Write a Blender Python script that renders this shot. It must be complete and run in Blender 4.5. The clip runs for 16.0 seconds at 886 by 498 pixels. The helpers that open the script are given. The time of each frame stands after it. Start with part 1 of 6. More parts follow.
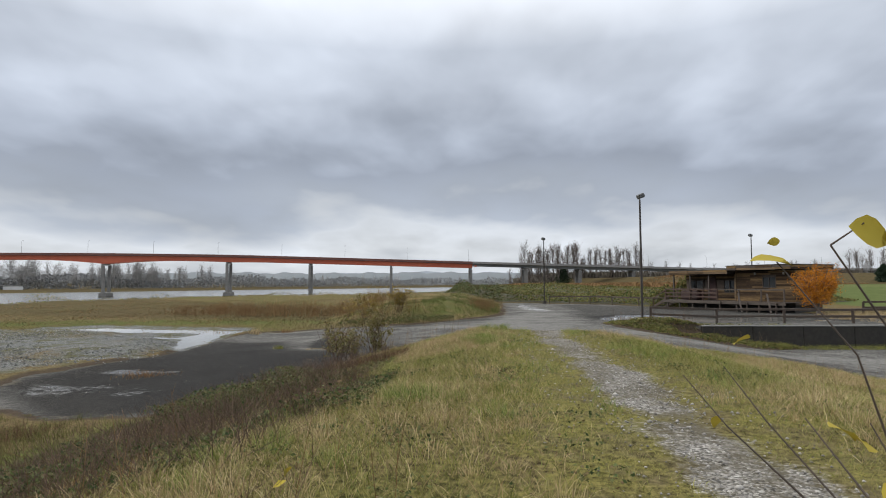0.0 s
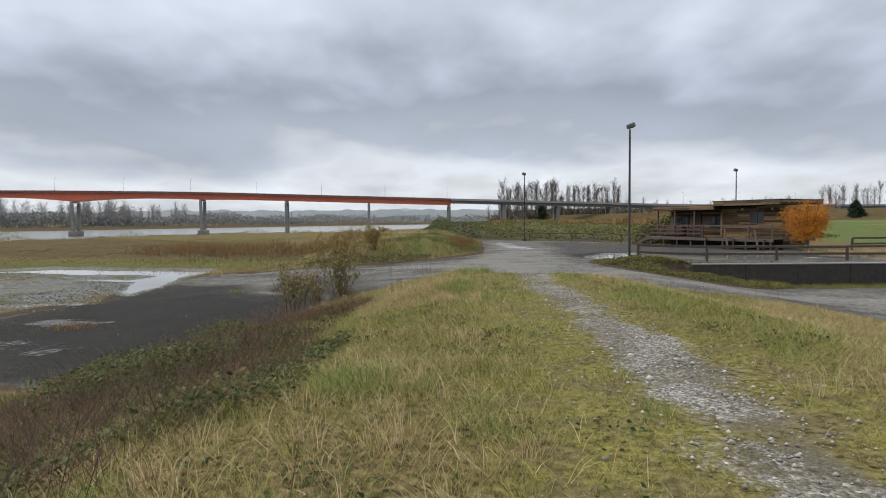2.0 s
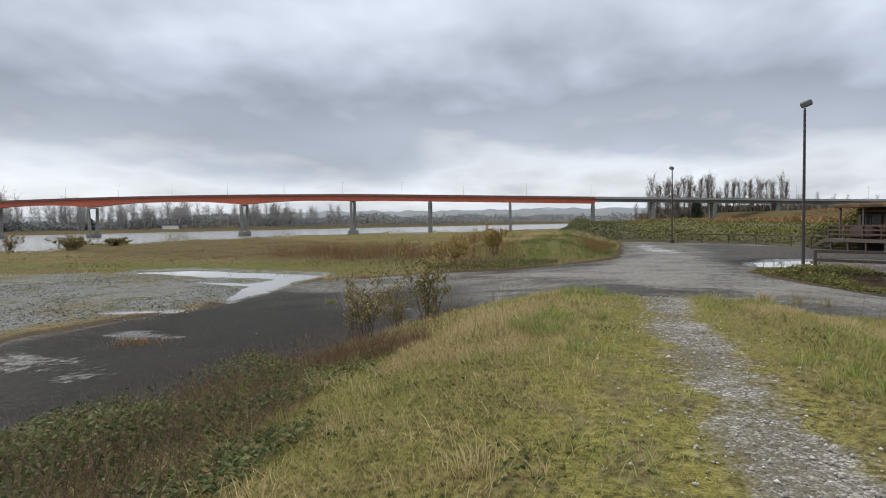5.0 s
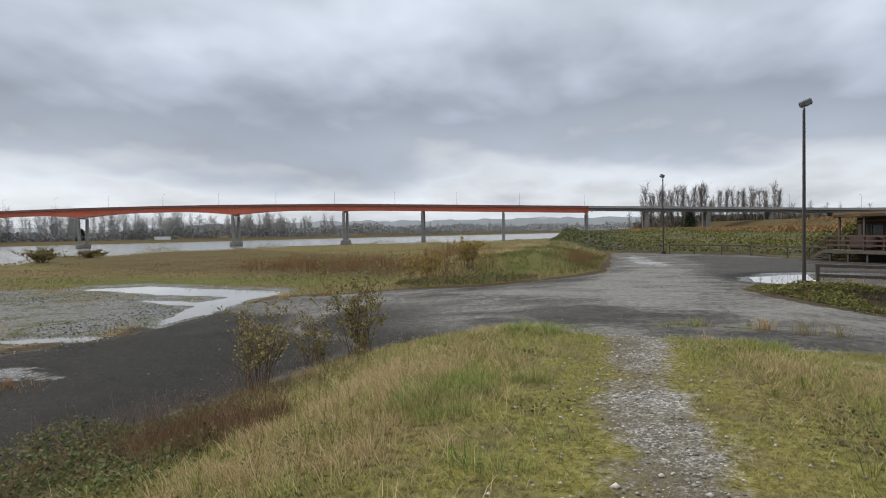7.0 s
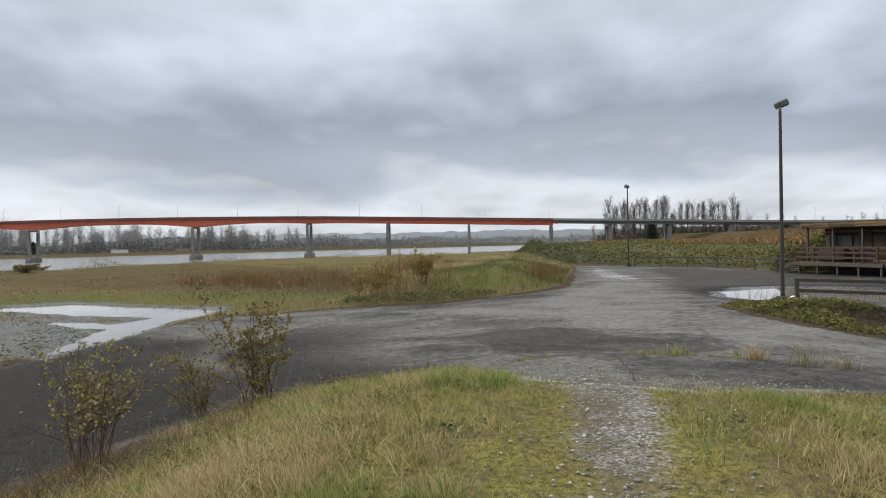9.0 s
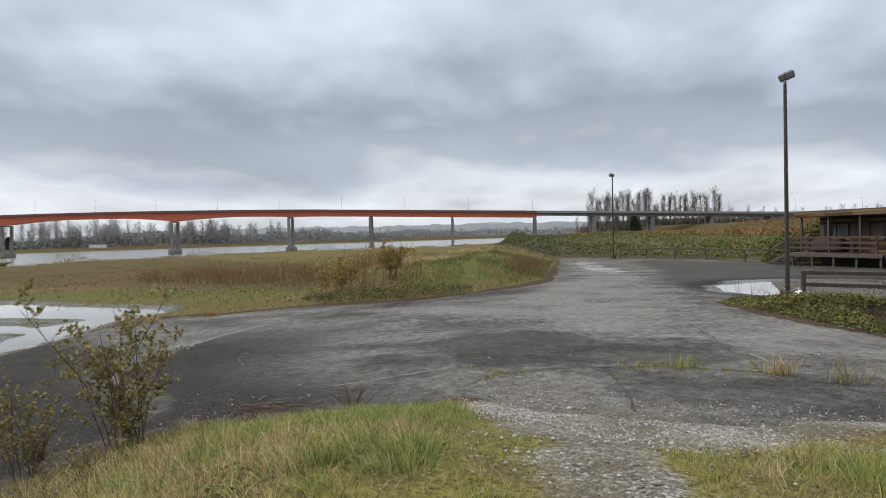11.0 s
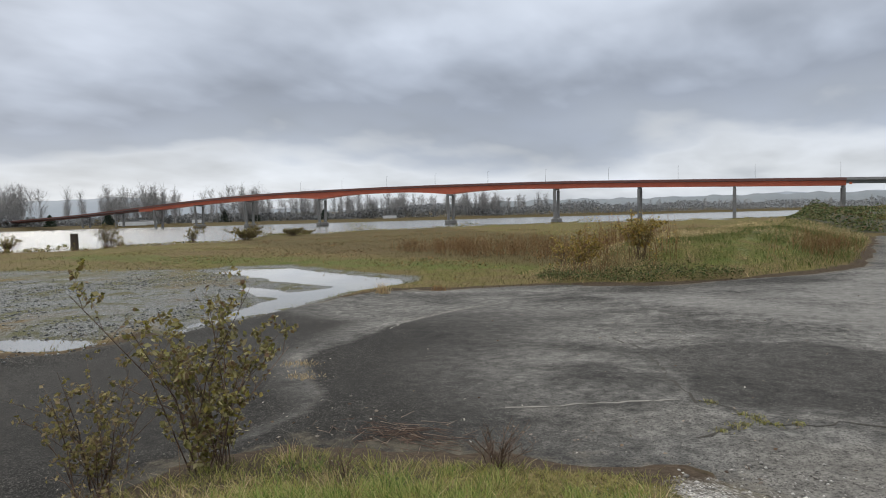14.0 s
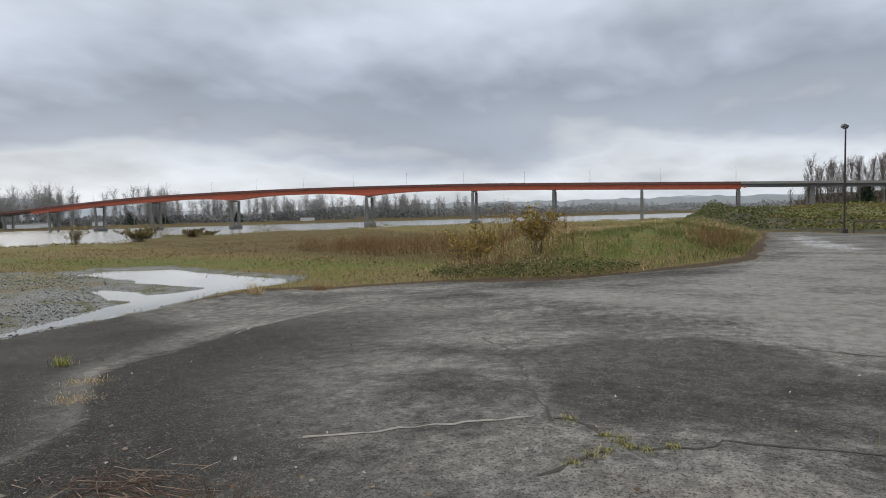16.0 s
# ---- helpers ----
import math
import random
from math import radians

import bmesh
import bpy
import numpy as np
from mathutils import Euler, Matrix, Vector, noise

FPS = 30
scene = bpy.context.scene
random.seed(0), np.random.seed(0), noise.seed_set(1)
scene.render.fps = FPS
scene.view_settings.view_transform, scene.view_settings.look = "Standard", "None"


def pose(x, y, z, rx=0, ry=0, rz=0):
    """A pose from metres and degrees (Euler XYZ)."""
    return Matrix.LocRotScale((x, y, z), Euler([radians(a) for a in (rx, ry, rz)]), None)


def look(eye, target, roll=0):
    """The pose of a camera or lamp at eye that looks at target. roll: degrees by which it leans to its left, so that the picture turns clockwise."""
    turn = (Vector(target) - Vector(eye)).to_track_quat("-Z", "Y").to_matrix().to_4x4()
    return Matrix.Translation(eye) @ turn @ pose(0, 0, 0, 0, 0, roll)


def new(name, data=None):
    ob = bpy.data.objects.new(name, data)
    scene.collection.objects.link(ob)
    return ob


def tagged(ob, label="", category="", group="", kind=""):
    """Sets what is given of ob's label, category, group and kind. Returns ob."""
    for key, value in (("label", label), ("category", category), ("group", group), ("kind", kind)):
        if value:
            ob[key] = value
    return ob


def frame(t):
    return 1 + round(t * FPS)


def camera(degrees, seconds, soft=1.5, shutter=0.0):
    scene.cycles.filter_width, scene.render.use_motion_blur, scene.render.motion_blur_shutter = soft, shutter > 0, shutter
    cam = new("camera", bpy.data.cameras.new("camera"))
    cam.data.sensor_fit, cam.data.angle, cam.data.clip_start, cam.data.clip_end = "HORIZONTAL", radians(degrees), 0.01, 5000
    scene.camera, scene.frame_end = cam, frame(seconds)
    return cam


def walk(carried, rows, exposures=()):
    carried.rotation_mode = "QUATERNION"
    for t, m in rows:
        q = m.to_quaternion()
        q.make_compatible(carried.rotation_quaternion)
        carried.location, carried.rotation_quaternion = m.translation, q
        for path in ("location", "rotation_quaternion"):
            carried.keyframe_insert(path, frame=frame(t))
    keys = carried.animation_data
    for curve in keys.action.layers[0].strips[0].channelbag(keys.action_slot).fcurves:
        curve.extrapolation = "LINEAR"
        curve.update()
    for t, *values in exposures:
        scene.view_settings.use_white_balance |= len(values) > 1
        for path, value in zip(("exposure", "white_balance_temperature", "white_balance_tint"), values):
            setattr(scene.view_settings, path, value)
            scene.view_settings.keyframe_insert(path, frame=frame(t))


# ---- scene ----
cam = camera(71.6, 16.0, soft=1.0)
PATH = [
    (0, (-0.813, -5.599, 2.388), (-0.932, -3.605, 2.502), -0.3),
    (0.5, (-0.826, -4.914, 2.382), (-0.917, -2.918, 2.478), -0.2),
    (1, (-0.862, -4.204, 2.399), (-0.939, -2.206, 2.459), -0.2),
    (1.5, (-0.825, -3.647, 2.399), (-0.894, -1.649, 2.341), -0.5),
    (2, (-0.795, -3.092, 2.384), (-0.846, -1.095, 2.293), -0.5),
    (2.5, (-0.674, -2.489, 2.392), (-0.69, -0.492, 2.279), -0.6),
    (3, (-0.517, -1.917, 2.416), (-0.447, 0.079, 2.305), -0.6),
    (3.5, (-0.372, -1.336, 2.462), (-0.297, 0.66, 2.351), -0.7),
    (4, (-0.234, -0.748, 2.467), (-0.39, 1.244, 2.377), -0.6),
    (4.2, (-0.205, -0.532, 2.43), (-0.604, 1.427, 2.35), -0.6),
    (6.3, (0.499, 2.357, 2.653), (-0.043, 4.28, 2.564), -0.9),
    (6.5, (0.54, 2.674, 2.638), (0.012, 4.601, 2.555), -1.0),
    (7, (0.604, 3.514, 2.603), (0.112, 5.452, 2.546), -1.0),
    (7.5, (0.689, 4.284, 2.592), (0.365, 6.257, 2.567), -0.9),
    (8, (0.681, 4.954, 2.591), (0.405, 6.935, 2.575), -0.9),
    (8.5, (0.675, 5.64, 2.563), (0.371, 7.617, 2.547), -1.0),
    (8.7, (0.668, 5.926, 2.58), (0.283, 7.889, 2.566), -1.1),
    (10.8, (0.766, 8.932, 2.449), (0.412, 10.9, 2.41), -1.4),
    (11, (0.761, 9.157, 2.471), (0.426, 11.128, 2.429), -1.4),
    (11.5, (0.764, 9.815, 2.452), (0.46, 11.791, 2.412), -1.3),
    (12, (0.84, 10.365, 2.41), (0.558, 12.342, 2.289), -1.3),
    (12.5, (0.882, 10.9, 2.45), (0.509, 12.861, 2.324), -1.3),
    (13, (0.862, 11.417, 2.455), (0.069, 13.249, 2.336), -1.2),
    (13.5, (0.847, 11.896, 2.468), (-0.158, 13.621, 2.351), -1.2),
    (14, (0.813, 12.397, 2.421), (-0.309, 14.048, 2.308), -1.3),
    (14.5, (0.894, 12.935, 2.355), (-0.25, 14.571, 2.243), -1.2),
    (15, (0.899, 13.437, 2.325), (-0.224, 15.089, 2.217), -1.3),
    (15.5, (0.927, 14.018, 2.184), (-0.11, 15.724, 2.073), -1.3),
    (16, (0.873, 14.715, 2.003), (-0.028, 16.497, 1.892), -1.3),
]
walk(cam, [(t, look(e, g, r)) for t, e, g, r in PATH], [(0, -0.05), (1.5, 0.0), (3.5, 0.15), (7, 0.0), (11, 0.05), (12.5, 0.05), (14.5, -0.08), (16, -0.05)])

# ---- world, sun, exposure ----
rng = np.random.default_rng(7)


class Nodes:
    """A small wrapper to write node trees in a few words."""

    def __init__(self, tree):
        self.tree, self.nodes, self.links = tree, tree.nodes, tree.links
        self.nodes.clear()

    def add(self, kind, **inputs):
        n = self.nodes.new(kind)
        for key, v in inputs.items():
            self.put(n, key, v)
        return n

    def put(self, n, key, v):
        sock = n.inputs[int(key[1:])] if key[0] == "i" and key[1:].isdigit() else n.inputs[key]
        if isinstance(v, bpy.types.NodeSocket):
            self.links.new(v, sock)
        else:
            sock.default_value = v

    def coord(self, which="Object"):
        return self.add("ShaderNodeTexCoord").outputs[which]

    def geom(self, which="Position"):
        return self.add("ShaderNodeNewGeometry").outputs[which]

    def attr(self, name):
        n = self.add("ShaderNodeAttribute")
        n.attribute_name = name
        return n.outputs["Fac"]

    def noise(self, vec, scale, detail=4.0, rough=0.55, warp=0.0):
        n = self.add("ShaderNodeTexNoise", Vector=vec, Scale=scale, Detail=detail, Roughness=rough, Distortion=warp)
        return n.outputs["Fac"]

    def cells(self, vec, scale, out="Color", feature="F1"):
        n = self.add("ShaderNodeTexVoronoi", Vector=vec, Scale=scale)
        n.feature = feature
        return n.outputs[out]

    def ramp(self, fac, *stops):
        n = self.add("ShaderNodeValToRGB", Fac=fac)
        e = n.color_ramp.elements
        while len(e) < len(stops):
            e.new(0.5)
        for s, (p, c) in zip(e, stops):
            s.position, s.color = p, (c, c, c, 1) if isinstance(c, (int, float)) else (*c, 1)
        return n.outputs["Color"]

    def mix(self, fac, a, b, blend="MIX"):
        n = self.add("ShaderNodeMix")
        n.data_type, n.blend_type = "RGBA", blend
        for k, v in ((0, fac), (6, a), (7, b)):
            if isinstance(v, bpy.types.NodeSocket):
                self.links.new(v, n.inputs[k])
            else:
                n.inputs[k].default_value = v if k == 0 else (*v, 1)
        return n.outputs[2]

    def math(self, op, a, b=0.0):
        n = self.add("ShaderNodeMath", i0=a, i1=b)
        n.operation = op
        return n.outputs[0]

    def scaled(self, vec, x, y, z):
        return self.add("ShaderNodeMapping", Vector=vec, Scale=(x, y, z)).outputs[0]


world = bpy.data.worlds.new("world")
scene.world = world
world.use_nodes = True
w = Nodes(world.node_tree)
SUN_AZ, SUN_EL = radians(-75), radians(28)
sky = w.add("ShaderNodeTexSky")
sky.sky_type, sky.sun_disc, sky.sun_elevation, sky.sun_rotation = "NISHITA", False, SUN_EL, SUN_AZ
way = w.coord("Generated")
sep = w.add("ShaderNodeSeparateXYZ", Vector=way)
up = w.math("MAXIMUM", sep.outputs["Z"], 0.0)
low = w.math("ADD", up, 0.24)
flat = w.add("ShaderNodeCombineXYZ", X=w.math("DIVIDE", sep.outputs["X"], low), Y=w.math("DIVIDE", sep.outputs["Y"], low), Z=0.37)
big = w.noise(w.scaled(flat.outputs[0], 0.8, 1.0, 1.0), 0.9, 2.0, 0.4, 0.1)
mid = w.noise(w.scaled(flat.outputs[0], 0.8, 0.75, 1.0), 2.2, 3.0, 0.5, 0.1)
wisp = w.noise(w.scaled(flat.outputs[0], 0.9, 0.6, 1.0), 6.0, 3.0, 0.5, 0.2)
# decks of cloud one above the other: a bright gap over the horizon, a dark belly, thinner cloud higher up
warp = w.math("ADD", w.math("MULTIPLY", w.math("SUBTRACT", big, 0.5), 0.22), w.math("ADD", w.math("MULTIPLY", w.math("SUBTRACT", mid, 0.5), 0.16), w.math("MULTIPLY", w.math("SUBTRACT", wisp, 0.5), 0.06)))
fade = w.ramp(up, (0.0, 0.0), (0.05, 0.5), (0.16, 1.0))
deck = w.math("ADD", up, w.math("MULTIPLY", warp, fade))
tone = w.ramp(deck, (0.0, (0.60, 0.65, 0.72)), (0.04, (0.77, 0.81, 0.86)), (0.085, (0.75, 0.795, 0.86)), (0.115, (0.46, 0.51, 0.595)), (0.165, (0.375, 0.42, 0.505)), (0.225, (0.475, 0.53, 0.63)), (0.30, (0.60, 0.66, 0.765)), (0.42, (0.69, 0.75, 0.85)))
soft = w.math("ADD", w.math("MULTIPLY", mid, 0.72), w.math("MULTIPLY", wisp, 0.28))
lumps = w.add("ShaderNodeMapRange", Value=soft, i1=0.34, i2=0.66, i3=0.82, i4=1.18)
tone = w.mix(1.0, tone, lumps.outputs[0], "MULTIPLY")
# an overcast sky is brightest overhead
high = w.add("ShaderNodeMapRange", Value=sep.outputs["Z"], i1=0.36, i2=0.95, i3=1.0, i4=3.4)
tone = w.mix(1.0, tone, high.outputs[0], "MULTIPLY")
# thin cloud overhead is white
white = w.add("ShaderNodeMapRange", Value=sep.outputs["Z"], i1=0.36, i2=0.75, i3=0.0, i4=0.85)
tone = w.mix(white.outputs[0], tone, (1.85, 1.78, 1.66))
veil = w.add("ShaderNodeBackground", Color=tone, Strength=1.0)
blue = w.add("ShaderNodeBackground", Color=sky.outputs[0], Strength=0.05)
both = w.add("ShaderNodeMixShader", Fac=0.93, i1=blue.outputs[0], i2=veil.outputs[0])
w.links.new(both.outputs[0], w.add("ShaderNodeOutputWorld").inputs["Surface"])

sun = new("sun", bpy.data.lights.new("sun", "SUN"))
sun.data.energy, sun.data.angle, sun.data.color = 1.9, radians(35), (1.0, 0.94, 0.84)
toward = Vector((math.sin(SUN_AZ) * math.cos(SUN_EL), math.cos(SUN_AZ) * math.cos(SUN_EL), math.sin(SUN_EL)))
sun.matrix_world = look(toward * 100, (0, 0, 0))


# ---- materials ----
def material(name):
    m = bpy.data.materials.new(name)
    m.use_nodes = True
    n = Nodes(m.node_tree)
    b = n.add("ShaderNodeBsdfPrincipled")
    n.links.new(b.outputs[0], n.add("ShaderNodeOutputMaterial").inputs["Surface"])
    return m, n, b


def bump(n, b, height, strength=0.5, distance=0.02):
    n.put(b, "Normal", n.add("ShaderNodeBump", Height=height, Strength=strength, Distance=distance).outputs[0])


def plain(name, dark, light, scale=6.0, rough=0.7, metal=0.0, relief=0.3, stretch=(1, 1, 1), depth=0.01):
    """A two-scale mottled surface."""
    m, n, b = material(name)
    at = n.scaled(n.coord(), *stretch)
    fine, broad = n.noise(at, scale * 6, 6), n.noise(at, scale, 3)
    f = n.math("ADD", n.math("MULTIPLY", fine, 0.5), n.math("MULTIPLY", broad, 0.5))
    n.put(b, "Base Color", n.ramp(f, (0.32, dark), (0.68, light)))
    n.put(b, "Roughness", n.ramp(broad, (0.3, max(0.05, rough - 0.12)), (0.7, min(1.0, rough + 0.1))))
    b.inputs["Metallic"].default_value = metal
    bump(n, b, fine, relief, depth)
    return m


def island(name, *colours, rough=0.75, sheen=0.0):
    """Leaves and blades: each piece takes a colour of its own, and light comes through it."""
    m, n, b = material(name)
    r = n.geom("Random Per Island")
    stops = [(i / max(1, len(colours) - 1), c) for i, c in enumerate(colours)]
    c = n.mix(n.math("MULTIPLY", n.noise(n.coord(), 3.0), 0.35), n.ramp(r, *stops), colours[0])
    n.put(b, "Base Color", c)
    b.inputs["Roughness"].default_value = rough
    b.inputs["Specular IOR Level"].default_value = 0.12
    t = n.add("ShaderNodeBsdfTranslucent", Color=c)
    out = n.add("ShaderNodeMixShader", Fac=0.22, i1=b.outputs[0], i2=t.outputs[0])
    for o in n.nodes:
        if o.bl_idname == "ShaderNodeOutputMaterial":
            n.links.new(out.outputs[0], o.inputs["Surface"])
    return m


def ground_material():
    m, n, b = material("turf")
    at = n.coord()
    big, med, fine = n.noise(at, 0.16, 4), n.noise(at, 0.9, 5, 0.6), n.noise(at, 14, 5, 0.65)
    grain = n.noise(at, 60, 3, 0.7)
    # the lowest stops are darkened to paint shadow under the grass
    straw = n.ramp(fine, (0.34, (0.026, 0.020, 0.011)), (0.5, (0.105, 0.084, 0.040)), (0.66, (0.22, 0.175, 0.092)))
    green = n.ramp(fine, (0.34, (0.022, 0.024, 0.009)), (0.5, (0.090, 0.092, 0.026)), (0.66, (0.18, 0.165, 0.055)))
    base = n.mix(n.ramp(n.math("ADD", n.math("MULTIPLY", big, 0.5), n.math("MULTIPLY", med, 0.5)), (0.44, 0.0), (0.60, 1.0)), straw, green)
    moss = n.ramp(n.math("ADD", n.math("MULTIPLY", grain, 0.5), n.math("MULTIPLY", fine, 0.5)), (0.38, (0.034, 0.030, 0.013)), (0.49, (0.120, 0.112, 0.036)), (0.58, (0.190, 0.172, 0.055)), (0.66, (0.25, 0.215, 0.10)))
    edge = n.math("MULTIPLY", n.math("SUBTRACT", med, 0.5), 0.9)
    fine_edge = n.math("MULTIPLY", n.math("SUBTRACT", fine, 0.5), 0.7)

    def mask(name):
        return n.ramp(n.math("ADD", n.math("ADD", n.attr(name), edge), fine_edge), (0.38, 0.0), (0.62, 1.0))

    moss = n.mix(n.ramp(n.noise(at, 2.2, 4, 0.6), (0.45, 0.0), (0.62, 0.8)), moss, n.ramp(fine, (0.35, (0.050, 0.042, 0.024)), (0.65, (0.145, 0.122, 0.070))))
    base = n.mix(mask("moss"), base, moss)
    wide = n.noise(n.scaled(at, 1.0, 0.45, 1.0), 0.07, 5, 0.6)
    base = n.mix(n.ramp(wide, (0.46, 0.0), (0.60, 0.75)), base, n.ramp(fine, (0.35, (0.060, 0.042, 0.024)), (0.65, (0.17, 0.125, 0.066))))
    lawn = n.ramp(fine, (0.34, (0.028, 0.036, 0.012)), (0.5, (0.074, 0.092, 0.026)), (0.66, (0.135, 0.145, 0.046)))
    base = n.mix(mask("lawn"), base, lawn)
    soil = n.ramp(fine, (0.3, (0.028, 0.022, 0.017)), (0.7, (0.085, 0.066, 0.048)))
    base = n.mix(mask("soil"), base, soil)
    cell = n.cells(at, 48)
    tone = n.add("ShaderNodeSeparateColor", Color=cell).outputs[0]
    pebble = n.ramp(tone, (0.0, (0.085, 0.082, 0.076)), (0.5, (0.215, 0.208, 0.196)), (0.9, (0.38, 0.37, 0.35)), (1.0, (0.56, 0.55, 0.52)))
    pebble = n.mix(n.ramp(n.math("ADD", n.math("MULTIPLY", med, 0.6), n.math("MULTIPLY", fine, 0.4)), (0.44, 0.9), (0.60, 0.0)), pebble, (0.105, 0.093, 0.066))
    # the flat by the puddle: darker, bluer shingle with weedy spots
    shingle = n.ramp(n.math("ADD", n.math("MULTIPLY", tone, 0.5), n.math("MULTIPLY", fine, 0.5)), (0.25, (0.050, 0.054, 0.055)), (0.5, (0.140, 0.147, 0.147)), (0.8, (0.29, 0.295, 0.29)))
    shingle = n.mix(n.ramp(med, (0.50, 0.0), (0.62, 0.8)), shingle, (0.088, 0.086, 0.036))
    pebble = n.mix(n.attr("shingle"), pebble, shingle)
    g = mask("gravel")
    base = n.mix(g, base, pebble)
    # brown scrub and dark woods further off
    scrub = n.ramp(med, (0.3, (0.040, 0.034, 0.018)), (0.7, (0.105, 0.082, 0.040)))
    base = n.mix(mask("scrub"), base, scrub)
    field = n.mix(n.ramp(n.noise(n.scaled(at, 0.4, 1, 1), 0.03, 4), (0.5, 0.0), (0.62, 0.8)), n.ramp(med, (0.3, (0.060, 0.082, 0.027)), (0.7, (0.105, 0.128, 0.045))), (0.21, 0.16, 0.085))
    base = n.mix(mask("field"), base, field)
    n.put(b, "Base Color", base)
    b.inputs["Roughness"].default_value = 0.95
    b.inputs["Specular IOR Level"].default_value = 0.03
    h = n.math("ADD", n.math("MULTIPLY", fine, 0.6), n.math("MULTIPLY", n.math("MULTIPLY", n.cells(at, 48, "Distance"), g), -0.6))
    bump(n, b, h, 0.8, 0.05)
    return m


def asphalt_material():
    m, n, b = material("asphalt")
    at = n.coord()
    streak = n.scaled(at, 0.6, 1.0, 1.0)
    big, med, fine, grain = n.noise(at, 0.10, 4), n.noise(streak, 0.55, 5, 0.6), n.noise(at, 4.5, 8, 0.72), n.noise(at, 70, 3, 0.7)
    old = n.ramp(n.math("ADD", n.math("MULTIPLY", med, 0.42), n.math("MULTIPLY", fine, 0.58)), (0.36, (0.038, 0.038, 0.037)), (0.5, (0.115, 0.114, 0.109)), (0.64, (0.245, 0.240, 0.229)))
    dark = n.ramp(n.math("ADD", n.math("MULTIPLY", med, 0.5), n.math("MULTIPLY", fine, 0.5)), (0.36, (0.009, 0.009, 0.009)), (0.64, (0.038, 0.037, 0.035)))
    edge = n.math("ADD", n.math("MULTIPLY", n.math("SUBTRACT", med, 0.5), 1.1), n.math("MULTIPLY", n.math("SUBTRACT", fine, 0.5), 0.8))
    d = n.ramp(n.math("ADD", n.attr("dark"), n.math("MULTIPLY", edge, 0.62)), (0.16, 0.0), (0.92, 1.0))
    col = n.mix(d, old, dark)
    # bare aggregate where the top coat has gone
    col = n.mix(n.ramp(n.math("ADD", n.attr("pale"), n.math("MULTIPLY", edge, 0.5)), (0.30, 0.0), (0.7, 0.8)), col, n.ramp(fine, (0.3, (0.095, 0.091, 0.084)), (0.7, (0.235, 0.227, 0.210))))
    blot = n.ramp(n.math("ADD", n.math("MULTIPLY", big, 0.5), n.math("MULTIPLY", med, 0.5)), (0.40, 1.0), (0.50, 0.0))
    col = n.mix(n.math("MULTIPLY", blot, 0.5), col, dark)
    for size, lot, lift in ((110, 0.82, 0.46), (46, 0.94, 0.42)):
        s = n.add("ShaderNodeSeparateColor", Color=n.cells(at, size)).outputs[1]
        col = n.mix(n.ramp(s, (lot, 0.0), (lot + 0.06, lift)), col, n.ramp(fine, (0.3, (0.10, 0.098, 0.09)), (0.7, (0.30, 0.29, 0.27))))
    pits = n.math("ADD", n.math("MULTIPLY", grain, 0.5), n.math("MULTIPLY", n.noise(at, 26, 4, 0.75), 0.5))
    col = n.mix(n.ramp(pits, (0.40, 0.9), (0.52, 0.0)), col, (0.018, 0.018, 0.018))
    # rain has soaked in and darkened the low side
    col = n.mix(n.ramp(n.math("ADD", n.attr("wet"), n.math("MULTIPLY", edge, 0.6)), (0.45, 0.0), (0.8, 0.6)), col, (0.010, 0.010, 0.010))
    # the lane that cars have worn pale
    col = n.mix(n.ramp(n.math("ADD", n.attr("lane"), edge), (0.40, 0.0), (0.80, 0.72)), col, n.ramp(fine, (0.28, (0.125, 0.124, 0.120)), (0.72, (0.215, 0.212, 0.204))))
    # dirt and moss that has settled along the broken edges
    g = n.ramp(n.math("ADD", n.attr("dirt"), edge), (0.45, 0.0), (0.75, 0.85))
    col = n.mix(g, col, n.ramp(fine, (0.3, (0.05, 0.042, 0.030)), (0.7, (0.14, 0.125, 0.095))))
    n.put(b, "Base Color", col)
    wet = n.ramp(n.math("ADD", n.attr("wet"), edge), (0.35, 0.0), (0.7, 1.0))
    film_r = n.ramp(n.math("ADD", n.attr("film"), edge), (0.55, 0.0), (0.75, 0.62))
    n.put(b, "Roughness", n.math("SUBTRACT", n.math("SUBTRACT", n.ramp(med, (0.35, 0.80), (0.65, 0.95)), n.math("MULTIPLY", wet, 0.14)), film_r))
    film = n.ramp(n.math("ADD", n.attr("film"), edge), (0.55, 0.0), (0.75, 1.0))
    n.put(b, "Specular IOR Level", n.math("ADD", n.math("MULTIPLY", film, 0.45), 0.035))
    bump(n, b, n.math("ADD", n.math("MULTIPLY", grain, 0.5), n.math("MULTIPLY", fine, 0.5)), 0.9, 0.03)
    return m


def water_material(name, colour, ripple, rough, scale):
    m, n, b = material(name)
    at = n.scaled(n.coord(), 1.0, 0.5, 1.0)
    wave = n.noise(at, scale, 3, 0.5)
    n.put(b, "Base Color", n.ramp(n.noise(n.coord(), scale * 0.03, 3), (0.35, colour), (0.7, tuple(c * 1.25 for c in colour))))
    b.inputs["Roughness"].default_value = rough
    b.inputs["IOR"].default_value = 1.333
    b.inputs["Specular IOR Level"].default_value = 0.5
    bump(n, b, wave, ripple, 0.05)
    return m


